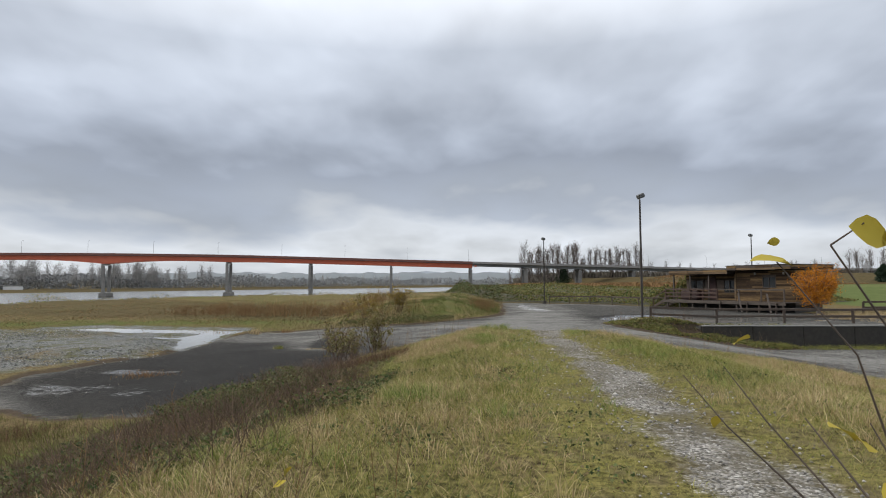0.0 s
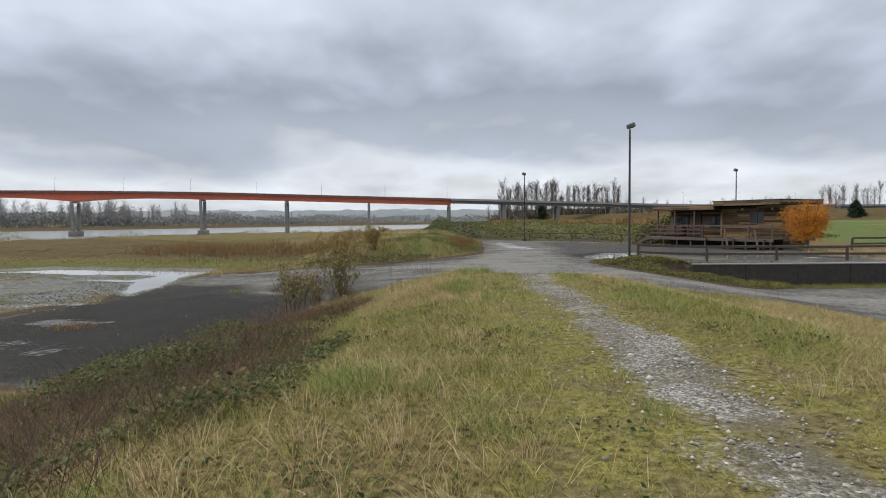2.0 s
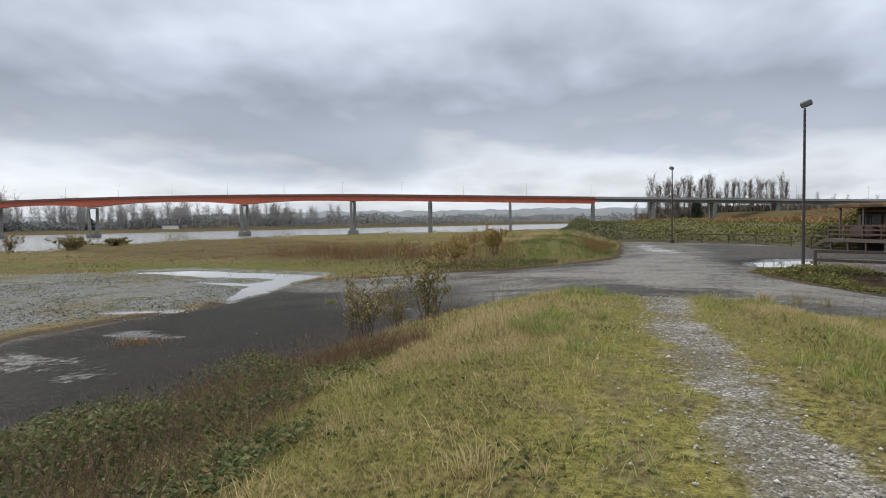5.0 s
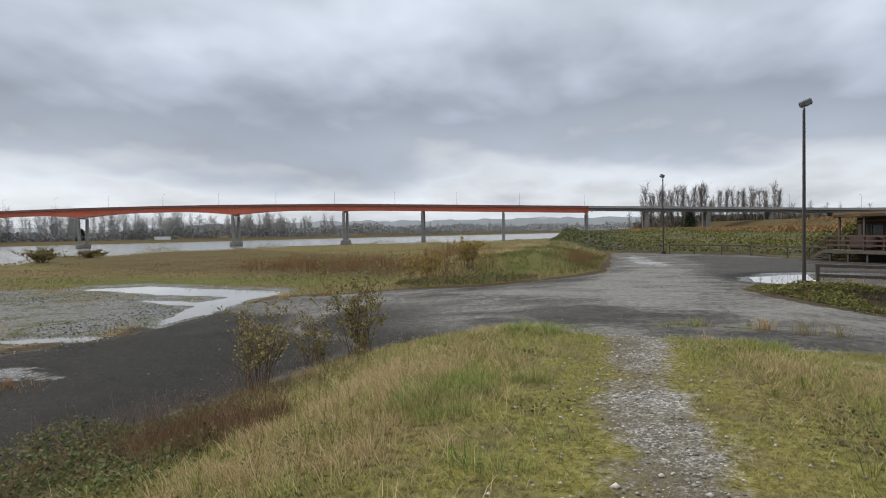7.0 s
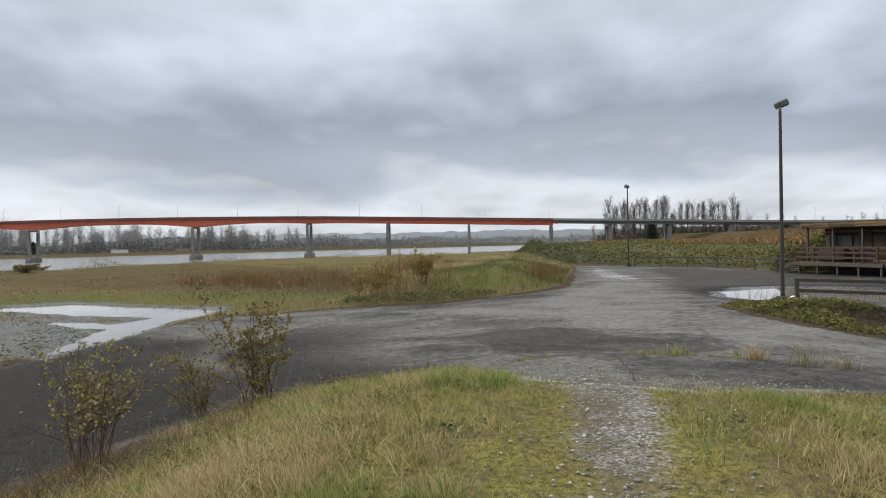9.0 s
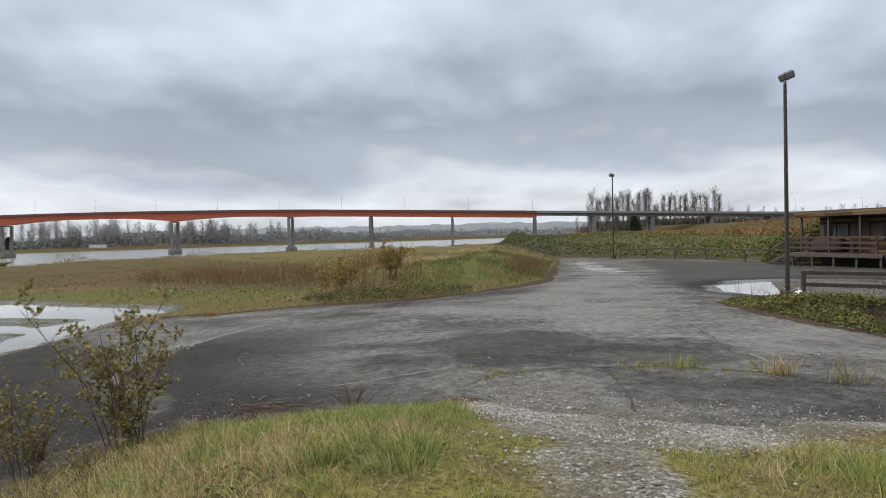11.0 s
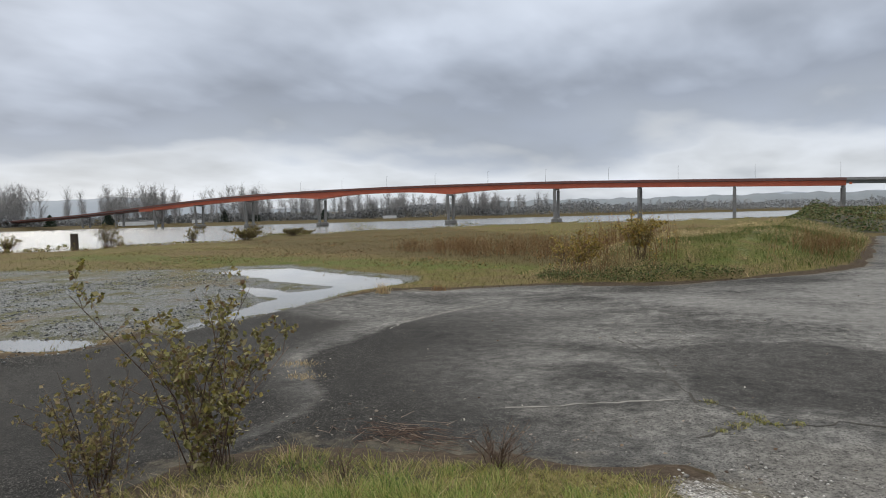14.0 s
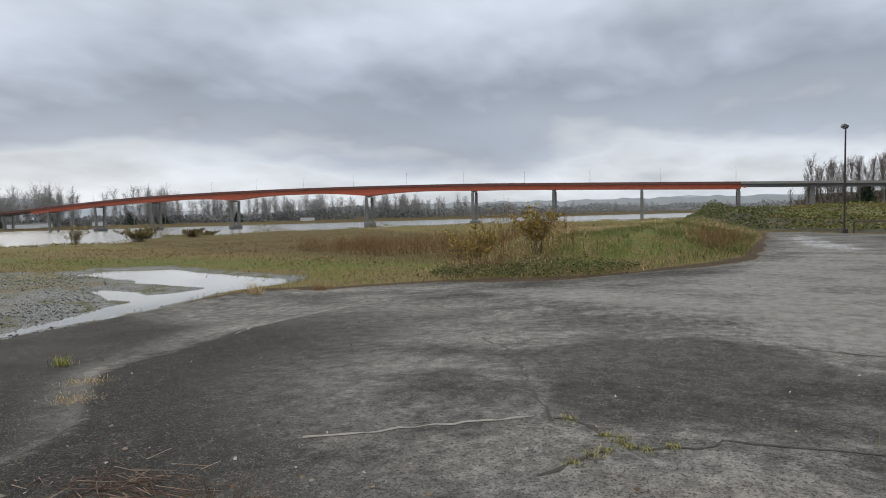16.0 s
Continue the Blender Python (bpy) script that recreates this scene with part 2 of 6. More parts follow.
TURF, ASPHALT = ground_material(), asphalt_material()
RIVER = water_material("river_water", (0.16, 0.165, 0.16), 0.35, 0.22, 0.5)
PUDDLE = water_material("puddle_water", (0.19, 0.188, 0.178), 0.004, 0.02, 2.0)
PUDDLE.node_tree.nodes["Principled BSDF"].inputs["Specular IOR Level"].default_value = 1.0
ORANGE = plain("orange_steel_paint", (0.40, 0.082, 0.040), (0.52, 0.125, 0.062), 0.05, 0.55, relief=0.05)
ORANGE_DARK = plain("dark_red_parapet", (0.085, 0.035, 0.030), (0.15, 0.06, 0.045), 0.05, 0.7, relief=0.05)
GREY_GIRDER = plain("grey_girder_paint", (0.13, 0.145, 0.15), (0.20, 0.215, 0.22), 0.05, 0.6, relief=0.05)
PARAPET = plain("concrete_parapet", (0.16, 0.16, 0.16), (0.26, 0.26, 0.255), 0.1, 0.8, relief=0.1)
PIER = plain("pier_concrete", (0.11, 0.11, 0.107), (0.21, 0.208, 0.20), 0.08, 0.85, relief=0.2)
FOOTING = plain("stained_footing_concrete", (0.065, 0.062, 0.056), (0.15, 0.145, 0.13), 0.1, 0.85, relief=0.3)
POLE = plain("dark_brown_lamp_steel", (0.014, 0.011, 0.010), (0.032, 0.026, 0.024), 3, 0.6, 0.0, 0.1)
LAMP_HEAD = plain("grey_lamp_housing", (0.06, 0.063, 0.066), (0.12, 0.125, 0.13), 8, 0.45, 0.4, 0.05)
LENS = plain("lamp_lens", (0.30, 0.31, 0.32), (0.4, 0.41, 0.42), 4, 0.2, relief=0.02)
m_board, n_, b_ = material("weathered_cedar_boards")
at_ = n_.scaled(n_.coord(), 0.4, 0.4, 6.0)
grain_, tone_ = n_.noise(at_, 9.0, 6), n_.noise(at_, 1.3, 3)
own_ = n_.add("ShaderNodeObjectInfo").outputs["Random"]
f_ = n_.math("ADD", n_.math("ADD", n_.math("MULTIPLY", grain_, 0.35), n_.math("MULTIPLY", tone_, 0.35)), n_.math("MULTIPLY", own_, 0.30))
n_.put(b_, "Base Color", n_.ramp(f_, (0.30, (0.014, 0.009, 0.007)), (0.48, (0.066, 0.042, 0.023)), (0.66, (0.19, 0.126, 0.062))))
b_.inputs["Roughness"].default_value = 0.8
b_.inputs["Specular IOR Level"].default_value = 0.2
bump(n_, b_, grain_, 0.5, 0.01)
SIDING = m_board
FASCIA = plain("weathered_fascia_board", (0.040, 0.026, 0.015), (0.20, 0.128, 0.064), 1.0, 0.8, relief=0.4, stretch=(0.3, 0.3, 5))
DARKWOOD = plain("dark_wet_timber", (0.022, 0.016, 0.012), (0.075, 0.052, 0.038), 2, 0.7, relief=0.5, stretch=(1, 1, 0.4))
RAILWOOD = plain("brown_rail_timber", (0.022, 0.012, 0.009), (0.080, 0.044, 0.033), 2, 0.75, relief=0.4)
DECKWOOD = plain("grey_brown_deck_timber", (0.022, 0.016, 0.013), (0.080, 0.061, 0.049), 2, 0.6, relief=0.4)
ROOFING = plain("dark_roofing_felt", (0.020, 0.019, 0.019), (0.055, 0.052, 0.050), 2, 0.8, relief=0.4)
MAROON = plain("maroon_tarp", (0.018, 0.007, 0.007), (0.042, 0.016, 0.015), 2, 0.7, relief=0.3)
WHITE = plain("white_plastic", (0.62, 0.62, 0.60), (0.78, 0.78, 0.76), 8, 0.45, relief=0.3)
TRIM = plain("pale_window_trim", (0.26, 0.25, 0.23), (0.40, 0.385, 0.36), 3, 0.6)
WALLCON = plain("dark_mossy_concrete", (0.010, 0.009, 0.008), (0.036, 0.033, 0.028), 0.8, 0.85, relief=0.6, depth=0.03)
m_stone, n_, b_ = material("gravel_stone")
n_.put(b_, "Base Color", n_.mix(n_.math("MULTIPLY", n_.noise(n_.coord(), 40, 4), 0.7), n_.ramp(n_.geom("Random Per Island"), (0.0, (0.10, 0.096, 0.09)), (0.45, (0.26, 0.25, 0.236)), (0.85, (0.43, 0.42, 0.40)), (1.0, (0.60, 0.59, 0.565))), (0.13, 0.12, 0.105)))
b_.inputs["Roughness"].default_value = 0.8
STONE = m_stone
m_glass, n_, b_ = material("window_glass")
b_.inputs["Base Color"].default_value = (0.02, 0.024, 0.028, 1)
b_.inputs["Roughness"].default_value = 0.06
b_.inputs["Specular IOR Level"].default_value = 0.7
GLASS = m_glass
BARK = plain("grey_brown_bark", (0.055, 0.046, 0.040), (0.135, 0.115, 0.10), 2, 0.85, relief=0.4)
TWIG = island("twigs", (0.065, 0.046, 0.036), (0.15, 0.105, 0.080), (0.22, 0.15, 0.11))
# far trees and thicket: distance haze painted in as pale grey base colours
FARWOOD_HAZED = island("hazed_far_branches", (0.25, 0.245, 0.245), (0.34, 0.335, 0.33), (0.43, 0.42, 0.415))
FARSCRUB_HAZED = island("hazed_far_scrub", (0.165, 0.176, 0.187), (0.205, 0.214, 0.222), (0.25, 0.25, 0.252))
CARPET = island("olive_turf_blades", (0.055, 0.050, 0.018), (0.18, 0.175, 0.050), (0.335, 0.315, 0.098), (0.36, 0.295, 0.155), (0.195, 0.24, 0.066), (0.46, 0.42, 0.20))
CHIPS = island("pale_stone_chips", (0.16, 0.155, 0.145), (0.38, 0.37, 0.355), (0.62, 0.61, 0.59))
SHINGLE = island("wet_grey_shingle", (0.065, 0.068, 0.069), (0.14, 0.145, 0.146), (0.24, 0.245, 0.24), (0.38, 0.38, 0.37))
MEADOW = island("olive_meadow_blades", (0.040, 0.033, 0.017), (0.100, 0.078, 0.038), (0.18, 0.138, 0.070), (0.085, 0.080, 0.030))
CONIFER = island("dark_conifer_needles", (0.018, 0.034, 0.022), (0.035, 0.055, 0.034), (0.05, 0.07, 0.045))
GRASS = island("green_grass_blades", (0.060, 0.074, 0.018), (0.19, 0.215, 0.052), (0.325, 0.32, 0.09), (0.48, 0.415, 0.19))
LUSH = island("lush_green_blades", (0.055, 0.095, 0.022), (0.16, 0.235, 0.055), (0.31, 0.36, 0.11), (0.45, 0.40, 0.17))
MEADOW_GREEN = island("green_meadow_blades", (0.045, 0.055, 0.018), (0.105, 0.120, 0.036), (0.18, 0.175, 0.060), (0.13, 0.10, 0.05))
MOUND_GREEN = island("mound_green_blades", (0.030, 0.052, 0.014), (0.080, 0.115, 0.030), (0.15, 0.165, 0.050), (0.21, 0.18, 0.08))
STRAW = island("dry_straw_blades", (0.18, 0.135, 0.07), (0.44, 0.35, 0.19), (0.64, 0.53, 0.33), (0.36, 0.24, 0.14), (0.50, 0.43, 0.22))
STALK_LEAF = island("curled_stalk_leaves", (0.07, 0.040, 0.022), (0.20, 0.11, 0.045), (0.36, 0.24, 0.12), (0.13, 0.10, 0.05))
RUST = island("rusty_dead_stalks", (0.12, 0.068, 0.034), (0.21, 0.125, 0.058), (0.32, 0.205, 0.10))
REDWEED = island("red_brown_weed_stems", (0.055, 0.033, 0.023), (0.125, 0.076, 0.048), (0.23, 0.155, 0.095))
BRAMBLE = island("bramble_leaves", (0.026, 0.042, 0.018), (0.070, 0.098, 0.036), (0.15, 0.175, 0.068), (0.18, 0.12, 0.07), (0.10, 0.13, 0.05))
BRAMBLE_FAR = island("bramble_bank_leaves", (0.026, 0.040, 0.014), (0.075, 0.105, 0.030), (0.21, 0.205, 0.065), (0.17, 0.105, 0.05), (0.14, 0.150, 0.048), (0.28, 0.26, 0.10))
YELLOW = island("yellowing_leaves", (0.11, 0.080, 0.025), (0.46, 0.33, 0.07), (0.30, 0.18, 0.07), (0.15, 0.15, 0.045), (0.55, 0.46, 0.20))
DULL_LEAF = island("dull_shrub_leaves", (0.10, 0.095, 0.030), (0.20, 0.175, 0.060), (0.32, 0.26, 0.13), (0.15, 0.10, 0.075))
SHRUB_LEAF = island("shrub_leaves", (0.085, 0.080, 0.030), (0.20, 0.19, 0.065), (0.40, 0.36, 0.20), (0.13, 0.075, 0.05), (0.30, 0.27, 0.06))
BRIGHT = island("bright_yellow_leaves", (0.24, 0.19, 0.03), (0.42, 0.34, 0.05), (0.19, 0.17, 0.04))
FLAME = island("orange_autumn_leaves", (0.28, 0.095, 0.012), (0.52, 0.20, 0.020), (0.66, 0.32, 0.040))
LITTER = island("fallen_leaf_litter", (0.10, 0.060, 0.040), (0.22, 0.17, 0.12), (0.46, 0.44, 0.40), (0.055, 0.035, 0.026))
# the blue of both ridges is aerial haze painted into the base colour
HAZE_HILL = plain("haze_blue_hill", (0.165, 0.195, 0.23), (0.21, 0.24, 0.275), 0.004, 0.95, relief=0.0)
HAZE_RIDGE = plain("haze_blue_ridge", (0.105, 0.125, 0.142), (0.145, 0.165, 0.180), 0.01, 0.95, relief=0.0)


# ---- mesh helpers ----
def mesh_of(name, verts, faces, mat, smooth=False):
    """A mesh from arrays: vertices (n, 3) and faces that all have the same number of corners."""
    verts, faces = np.asarray(verts, np.float32), np.asarray(faces, np.int32)
    me = bpy.data.meshes.new(name)
    k = faces.shape[1]
    me.vertices.add(len(verts))
    me.vertices.foreach_set("co", verts.ravel())
    me.loops.add(faces.size)
    me.loops.foreach_set("vertex_index", faces.ravel())
    me.polygons.add(len(faces))
    me.polygons.foreach_set("loop_start", np.arange(0, faces.size, k, dtype=np.int32))
    if smooth:
        me.polygons.foreach_set("use_smooth", np.ones(len(faces), bool))
    me.materials.append(mat)
    me.update(calc_edges=True)
    return me


def part(name, bm, mat, parent=None, label=""):
    """Links a bmesh, or a ready mesh, as one mesh object under its thing."""
    me = bm
    if isinstance(bm, bmesh.types.BMesh):
        me = bpy.data.meshes.new(name)
        bm.to_mesh(me)
        bm.free()
        me.materials.append(mat)
    ob = new(name, me)
    ob.parent = parent
    return tagged(ob, label)


def box(bm, centre, size, turn=None, bevel=0.0):
    """Adds a box with bevelled edges to bm."""
    m = Matrix.Translation(centre) @ (turn or Matrix()) @ Matrix.Diagonal((*size, 1))
    got = bmesh.ops.create_cube(bm, size=1, matrix=m)
    if bevel:
        edges = list({e for v in got["verts"] for e in v.link_edges})
        bmesh.ops.bevel(bm, geom=edges, offset=bevel, segments=1, affect="EDGES")
    return bm


def boxed(centre, size, turn=None, bevel=0.0):
    return box(bmesh.new(), centre, size, turn, bevel)


def beam(bm, a, b, r0, r1=None, sides=8):
    """A tapered round bar from a to b."""
    a, b = Vector(a), Vector(b)
    m = Matrix.Translation((a + b) / 2) @ (b - a).to_track_quat("Z", "Y").to_matrix().to_4x4()
    bmesh.ops.create_cone(bm, cap_ends=True, segments=sides, radius1=r0, radius2=r0 if r1 is None else r1, depth=(b - a).length, matrix=m)
    return bm


def plank(a, b, wide, thick, bevel=0.008):
    """A squared timber from a to b."""
    a, b = Vector(a), Vector(b)
    turn = (b - a).to_track_quat("X", "Z").to_matrix().to_4x4()
    return boxed((a + b) / 2, ((b - a).length, wide, thick), turn, bevel)


def empty(name, at, label, category, group="", kind="", turn=0.0):
    ob = new(name)
    ob.matrix_basis = pose(*at, 0, 0, turn)
    return tagged(ob, label, category, group, kind)


def blades(xyz, height, width, lean, drift=(0, 0)):
    """Grass blades, three triangles each, that stand on the given points."""
    n = len(xyz)
    a = rng.uniform(0, 2 * np.pi, n)
    side = np.stack([np.cos(a), np.sin(a), np.zeros(n)], 1) * width[:, None]
    b = rng.uniform(0, 2 * np.pi, n)
    tip = np.stack([np.cos(b) * lean + drift[0] * height, np.sin(b) * lean + drift[1] * height, height], 1)
    p = xyz - [0, 0, 0.02]
    mid = p + tip * [0.38, 0.38, 0.62]
    V = np.stack([p - side, p + side, mid - side * 0.8, mid + side * 0.8, p + tip], 1).reshape(-1, 3)
    o = np.arange(n)[:, None] * 5
    F = np.concatenate([o + [0, 1, 3], o + [0, 3, 2], o + [2, 3, 4]], 1).reshape(-1, 3)
    return V, F


def spears(xyz, height, width, lean):
    """Short blades, one triangle each, for close turf."""
    n = len(xyz)
    a, b = rng.uniform(0, 2 * np.pi, n), rng.uniform(0, 2 * np.pi, n)
    side = np.stack([np.cos(a), np.sin(a), np.zeros(n)], 1) * width[:, None]
    tip = np.stack([np.cos(b) * lean, np.sin(b) * lean, height], 1)
    p = xyz - [0, 0, 0.012]
    return np.stack([p - side, p + side, p + tip], 1).reshape(-1, 3), np.arange(n * 3).reshape(-1, 3)


def leaves(xyz, size, flat=0.5):
    """Folded leaves, two triangles each, turned at random about the given points."""
    n = len(xyz)
    d = rng.normal(size=(n, 3)) * [1, 1, flat]
    d /= np.linalg.norm(d, axis=1)[:, None]
    s = np.cross(d, rng.normal(size=(n, 3)))
    s /= np.linalg.norm(s, axis=1)[:, None] + 1e-9
    k = size[:, None] if np.ndim(size) else np.full((n, 1), size)
    up = np.cross(d, s)
    V = np.stack([xyz - d * k * 0.5, xyz + s * k * 0.3 + up * k * 0.08, xyz + d * k * 0.5, xyz - s * k * 0.3 + up * k * 0.08], 1).reshape(-1, 3)
    o = np.arange(n)[:, None] * 4
    return V, np.concatenate([o + [0, 1, 2], o + [0, 2, 3]], 1).reshape(-1, 3)


def sticks(a, b, r0, r1):
    """Three-sided tapered twigs from points a to points b."""
    n = len(a)
    d = b - a
    d = d / (np.linalg.norm(d, axis=1)[:, None] + 1e-9)
    s = np.cross(d, np.where(np.abs(d[:, 2:3]) > 0.9, [[1.0, 0, 0]], [[0, 0, 1.0]]))
    s /= np.linalg.norm(s, axis=1)[:, None] + 1e-9
    t = np.cross(d, s)
    ring = [(1, 0), (-0.5, 0.866), (-0.5, -0.866)]
    r0, r1 = np.broadcast_to(r0, n)[:, None], np.broadcast_to(r1, n)[:, None]
    V = np.stack([a + (s * c + t * q) * r0 for c, q in ring] + [b + (s * c + t * q) * r1 for c, q in ring], 1).reshape(-1, 3)
    o = np.arange(n)[:, None] * 6
    F = np.concatenate([o + f for f in ([0, 1, 4], [0, 4, 3], [1, 2, 5], [1, 5, 4], [2, 0, 3], [2, 3, 5])], 1).reshape(-1, 3)
    return V, F


def joined(pieces):
    V, F, o = [], [], 0
    for v, f in pieces:
        V.append(v), F.append(f + o)
        o += len(v)
    return np.concatenate(V), np.concatenate(F)


# ---- the lie of the land ----
def inside(poly, x, y):
    """Signed distance to a polygon, positive inside."""
    px, py = np.array(poly, float).T
    d = np.full(np.shape(x), 1e9)
    odd = np.zeros(np.shape(x), bool)
    for i in range(len(px)):
        j = i - 1
        ex, ey = px[j] - px[i], py[j] - py[i]
        wx, wy = x - px[i], y - py[i]
        t = np.clip((wx * ex + wy * ey) / (ex * ex + ey * ey), 0, 1)
        d = np.minimum(d, np.hypot(wx - ex * t, wy - ey * t))
        cross = ((py[i] <= y) & (y < py[j]) & (ex * wy < ey * wx)) | ((py[j] <= y) & (y < py[i]) & (ex * wy > ey * wx))
        odd ^= cross
    return np.where(odd, d, -d)


def ease(a, b, v):
    t = np.clip((v - a) / (b - a), 0, 1)
    return t * t * (3 - 2 * t)


def wobble(x, y, scale, seed=0):
    """Smooth noise of about -1 to 1 from a few crossing waves."""
    out = 0
    for k in range(5):
        a = 1.7 * k + seed * 2.3
        f = scale * (1 + 0.63 * k)
        out = out + np.sin((x * math.cos(a) + y * math.sin(a)) * f + 1.3 * seed + 2.1 * k + 0.8 * np.sin((y * math.cos(a) - x * math.sin(a)) * f * 0.7 + k)) / (1 + 0.6 * k)
    return out / 2.4


BERM = [(-7.2, -60), (-7.2, 3), (-6.7, 7), (-6.2, 9.2), (-5.7, 11.4), (-5.2, 13.6), (-4.9, 15.8), (-4.2, 16.9), (-2.9, 17.2), (-1.5, 17.5), (-0.4, 17.8), (0.6, 17.4), (2.2, 17.1), (4.0, 16.6), (5.6, 15.2), (6.7, 12), (7.2, 7), (7.4, -60)]
MOUND = [(0.7, 41.2), (-0.6, 38.2), (-2.4, 36.0), (-5.2, 34.2), (-9.0, 34.4), (-12.5, 38), (-14, 50), (-12, 80), (-8, 125), (-2, 125), (1.0, 82), (1.3, 60)]
PAVED = [(-6.7, 7.9), (-7.7, 6.8), (-9.8, 7.2), (-14, 9.5), (-15.5, 14), (-14.2, 20), (-14.6, 24.2), (-15.2, 27.4), (-14.4, 30.6), (-13.2, 32.2), (-9.2, 34.0), (-5.2, 33.8), (-2.2, 35.6), (-0.3, 38), (1.0, 41.3),
         (1.9, 60), (1.8, 70), (4.0, 71), (6.3, 67.5), (13, 61.8), (16.6, 54.6), (24, 46), (24.5, 28.4), (40, 27.6), (70, 24), (70, 2), (34, 5.2), (20, 12), (12.4, 16), (8.4, 17), (4.2, 17.4), (2.2, 17.4), (0.6, 17.7), (-0.5, 18.1), (-1.6, 17.8), (-3.0, 17.5), (-4.4, 17.1), (-5.1, 16.0), (-5.4, 13.7), (-5.9, 11.5), (-6.35, 9.4)]
BED = [(6.4, 30.8), (6.6, 28.6), (7.6, 26.6), (9.8, 25.6), (13.0, 26.2), (15.5, 27.4), (16, 28.6), (11, 28.6), (11.2, 31.6), (8.9, 32.3)]
POOL = [(-31, 33.6), (-31.4, 36.7), (-28.8, 38.7), (-24.2, 37.2), (-20.4, 36.4), (-17, 35.9), (-15.7, 34.0), (-15.9, 31.2), (-15.5, 28.4), (-15.0, 25.6), (-14.6, 23.4), (-14.5, 21.9), (-15.4, 22.4), (-16.9, 25.2), (-17.6, 27.6), (-19.6, 28.3), (-21.4, 28.8), (-22.8, 30.4), (-20.6, 30.6), (-18.9, 29.9), (-18.5, 31.5), (-21.2, 31.7), (-24, 32.3), (-27, 33.2)]
POND = [(-18.4, 18.6), (-17.0, 19.8), (-15.9, 20.3), (-14.9, 20.1), (-14.9, 19.3), (-16.2, 18.4)]
LOT_POOL = [(8.6, 33.0), (7.4, 35.5), (7.8, 38.5), (9.4, 40.4), (12, 41), (16, 40.4), (20.5, 37.6), (21.5, 34.4), (15, 32.9)]
GRAVEL = [(-14.8, 17), (-15.2, 24), (-16.2, 28), (-20, 33), (-32, 33), (-46, 27), (-50, 16), (-30, 12), (-18, 12)]
SHORE = [(-46, -400), (-58, -40), (-66, 20), (-72, 46), (-78, 70), (-84, 105), (-74, 140), (-52, 165), (-28, 185), (-12, 230), (2, 320), (8, 430), (10, 520), (40, 640), (200, 900), (5000, 3500), (5000, -400)]
FAR_BANK = [(-5000, 60), (-860, 240), (-780, 430), (-640, 640), (-560, 800), (-470, 1000), (-340, 1220), (-120, 1560), (100, 1900), (600, 2500), (5000, 5000), (-5000, 5000)]


def pool_dip(x, y):
    """How far a point lies in the hollow of the big puddle, -1 to 1."""
    rough = 0.28 * wobble(x, y, 0.7, 10) + 0.22 * wobble(x, y, 2.2, 11)
    return np.clip((np.maximum(inside(POOL, x, y), inside(POND, x, y)) + 0.1 + rough) / 0.9, -1, 1)


def paved_height(x, y):
    """The height of the asphalt: it falls to the left, and as a ramp to the right below the wall."""
    z = -0.052 * np.clip(-1.2 - x, 0, 13.0)
    z = z - 1.1 * ease(5.5, 15, x) * (1 - ease(28.15, 28.35, y)) * ease(2, 12, y)
    z = z + (0.05 - 0.035 * ease(-11, -14, x)) * wobble(x, y, 0.16, 1) + 0.012 * wobble(x, y, 0.9, 2)
    dip = np.clip((inside(LOT_POOL, x, y) + 0.35 * wobble(x, y, 0.8, 3)) / 1.5, -0.4, 1)
    z = z - 0.13 * pool_dip(x, y) * ease(-12.8, -14.4, x)
    return z - 0.10 * dip - 0.05 * ease(1.2, 0.0, np.hypot((x - 6.4) / 1.3, (y - 44) / 0.5))


def ground_height(x, y):
    base = paved_height(x, y)
    paved = inside(PAVED, x, y) + 0.22 * wobble(x, y, 1.3, 4) + 0.08 * wobble(x, y, 5.0, 5)
    z = base + np.where(paved > 0, -0.10 * ease(0, 0.35, paved), 0.05 * ease(0, 0.5, -paved))
    bed = inside(BED, x, y)
    z = np.where(bed > -0.3, np.maximum(z, base + 0.12 * ease(-0.3, 0.5, bed)), z)
    outer = inside(PAVED, x, y) < 0
    z = np.where(outer, z + 0.025 * wobble(x, y, 0.8, 6) + 0.012 * wobble(x, y, 3.1, 7), z)
    berm = inside(BERM, x, y)
    west = 1 - 0.30 * ease(-0.9, -3.2, x) * ease(-1, 3, y) * ease(15.8, 13.5, y)
    z = z + west * ease(-0.2, 4.9, berm) * (0.97 - base * ease(0, 6, berm)) + np.where(berm > 0.5, 0.03 * wobble(x, y, 1.1, 8), 0)
    mound = inside(MOUND, x, y)
    z = z + 1.15 * ease(-0.2, 5.0, mound) * (1 + 0.1 * wobble(x, y, 0.3, 9))
    # scrub land behind the bramble bank, a bank for the highway, the fields
    z = z + 1.3 * ease(70, 130, y) * ease(-6, 14, x - 0.02 * y)
    bank = inside([(40, 640), (120, 400), (190, 270), (330, 150), (700, 40), (5000, -200), (5000, 900), (700, 700)], x, y)
    z = z + 5.5 * ease(-12, 10, bank)
    # down to the river bed, and up again on the other side
    land = inside(SHORE, x, y)
    z = z + 0.25 * ease(26, 4, land) * (x < -30) * wobble(x, y, 0.22, 12)
    z = z - 8.0 * ease(4, -10, land + 2.5 * wobble(x, y, 0.11, 13))
    far = inside(FAR_BANK, x, y)
    return z + 6.3 * ease(-30, 25, far) + 22 * ease(200, 1500, far)


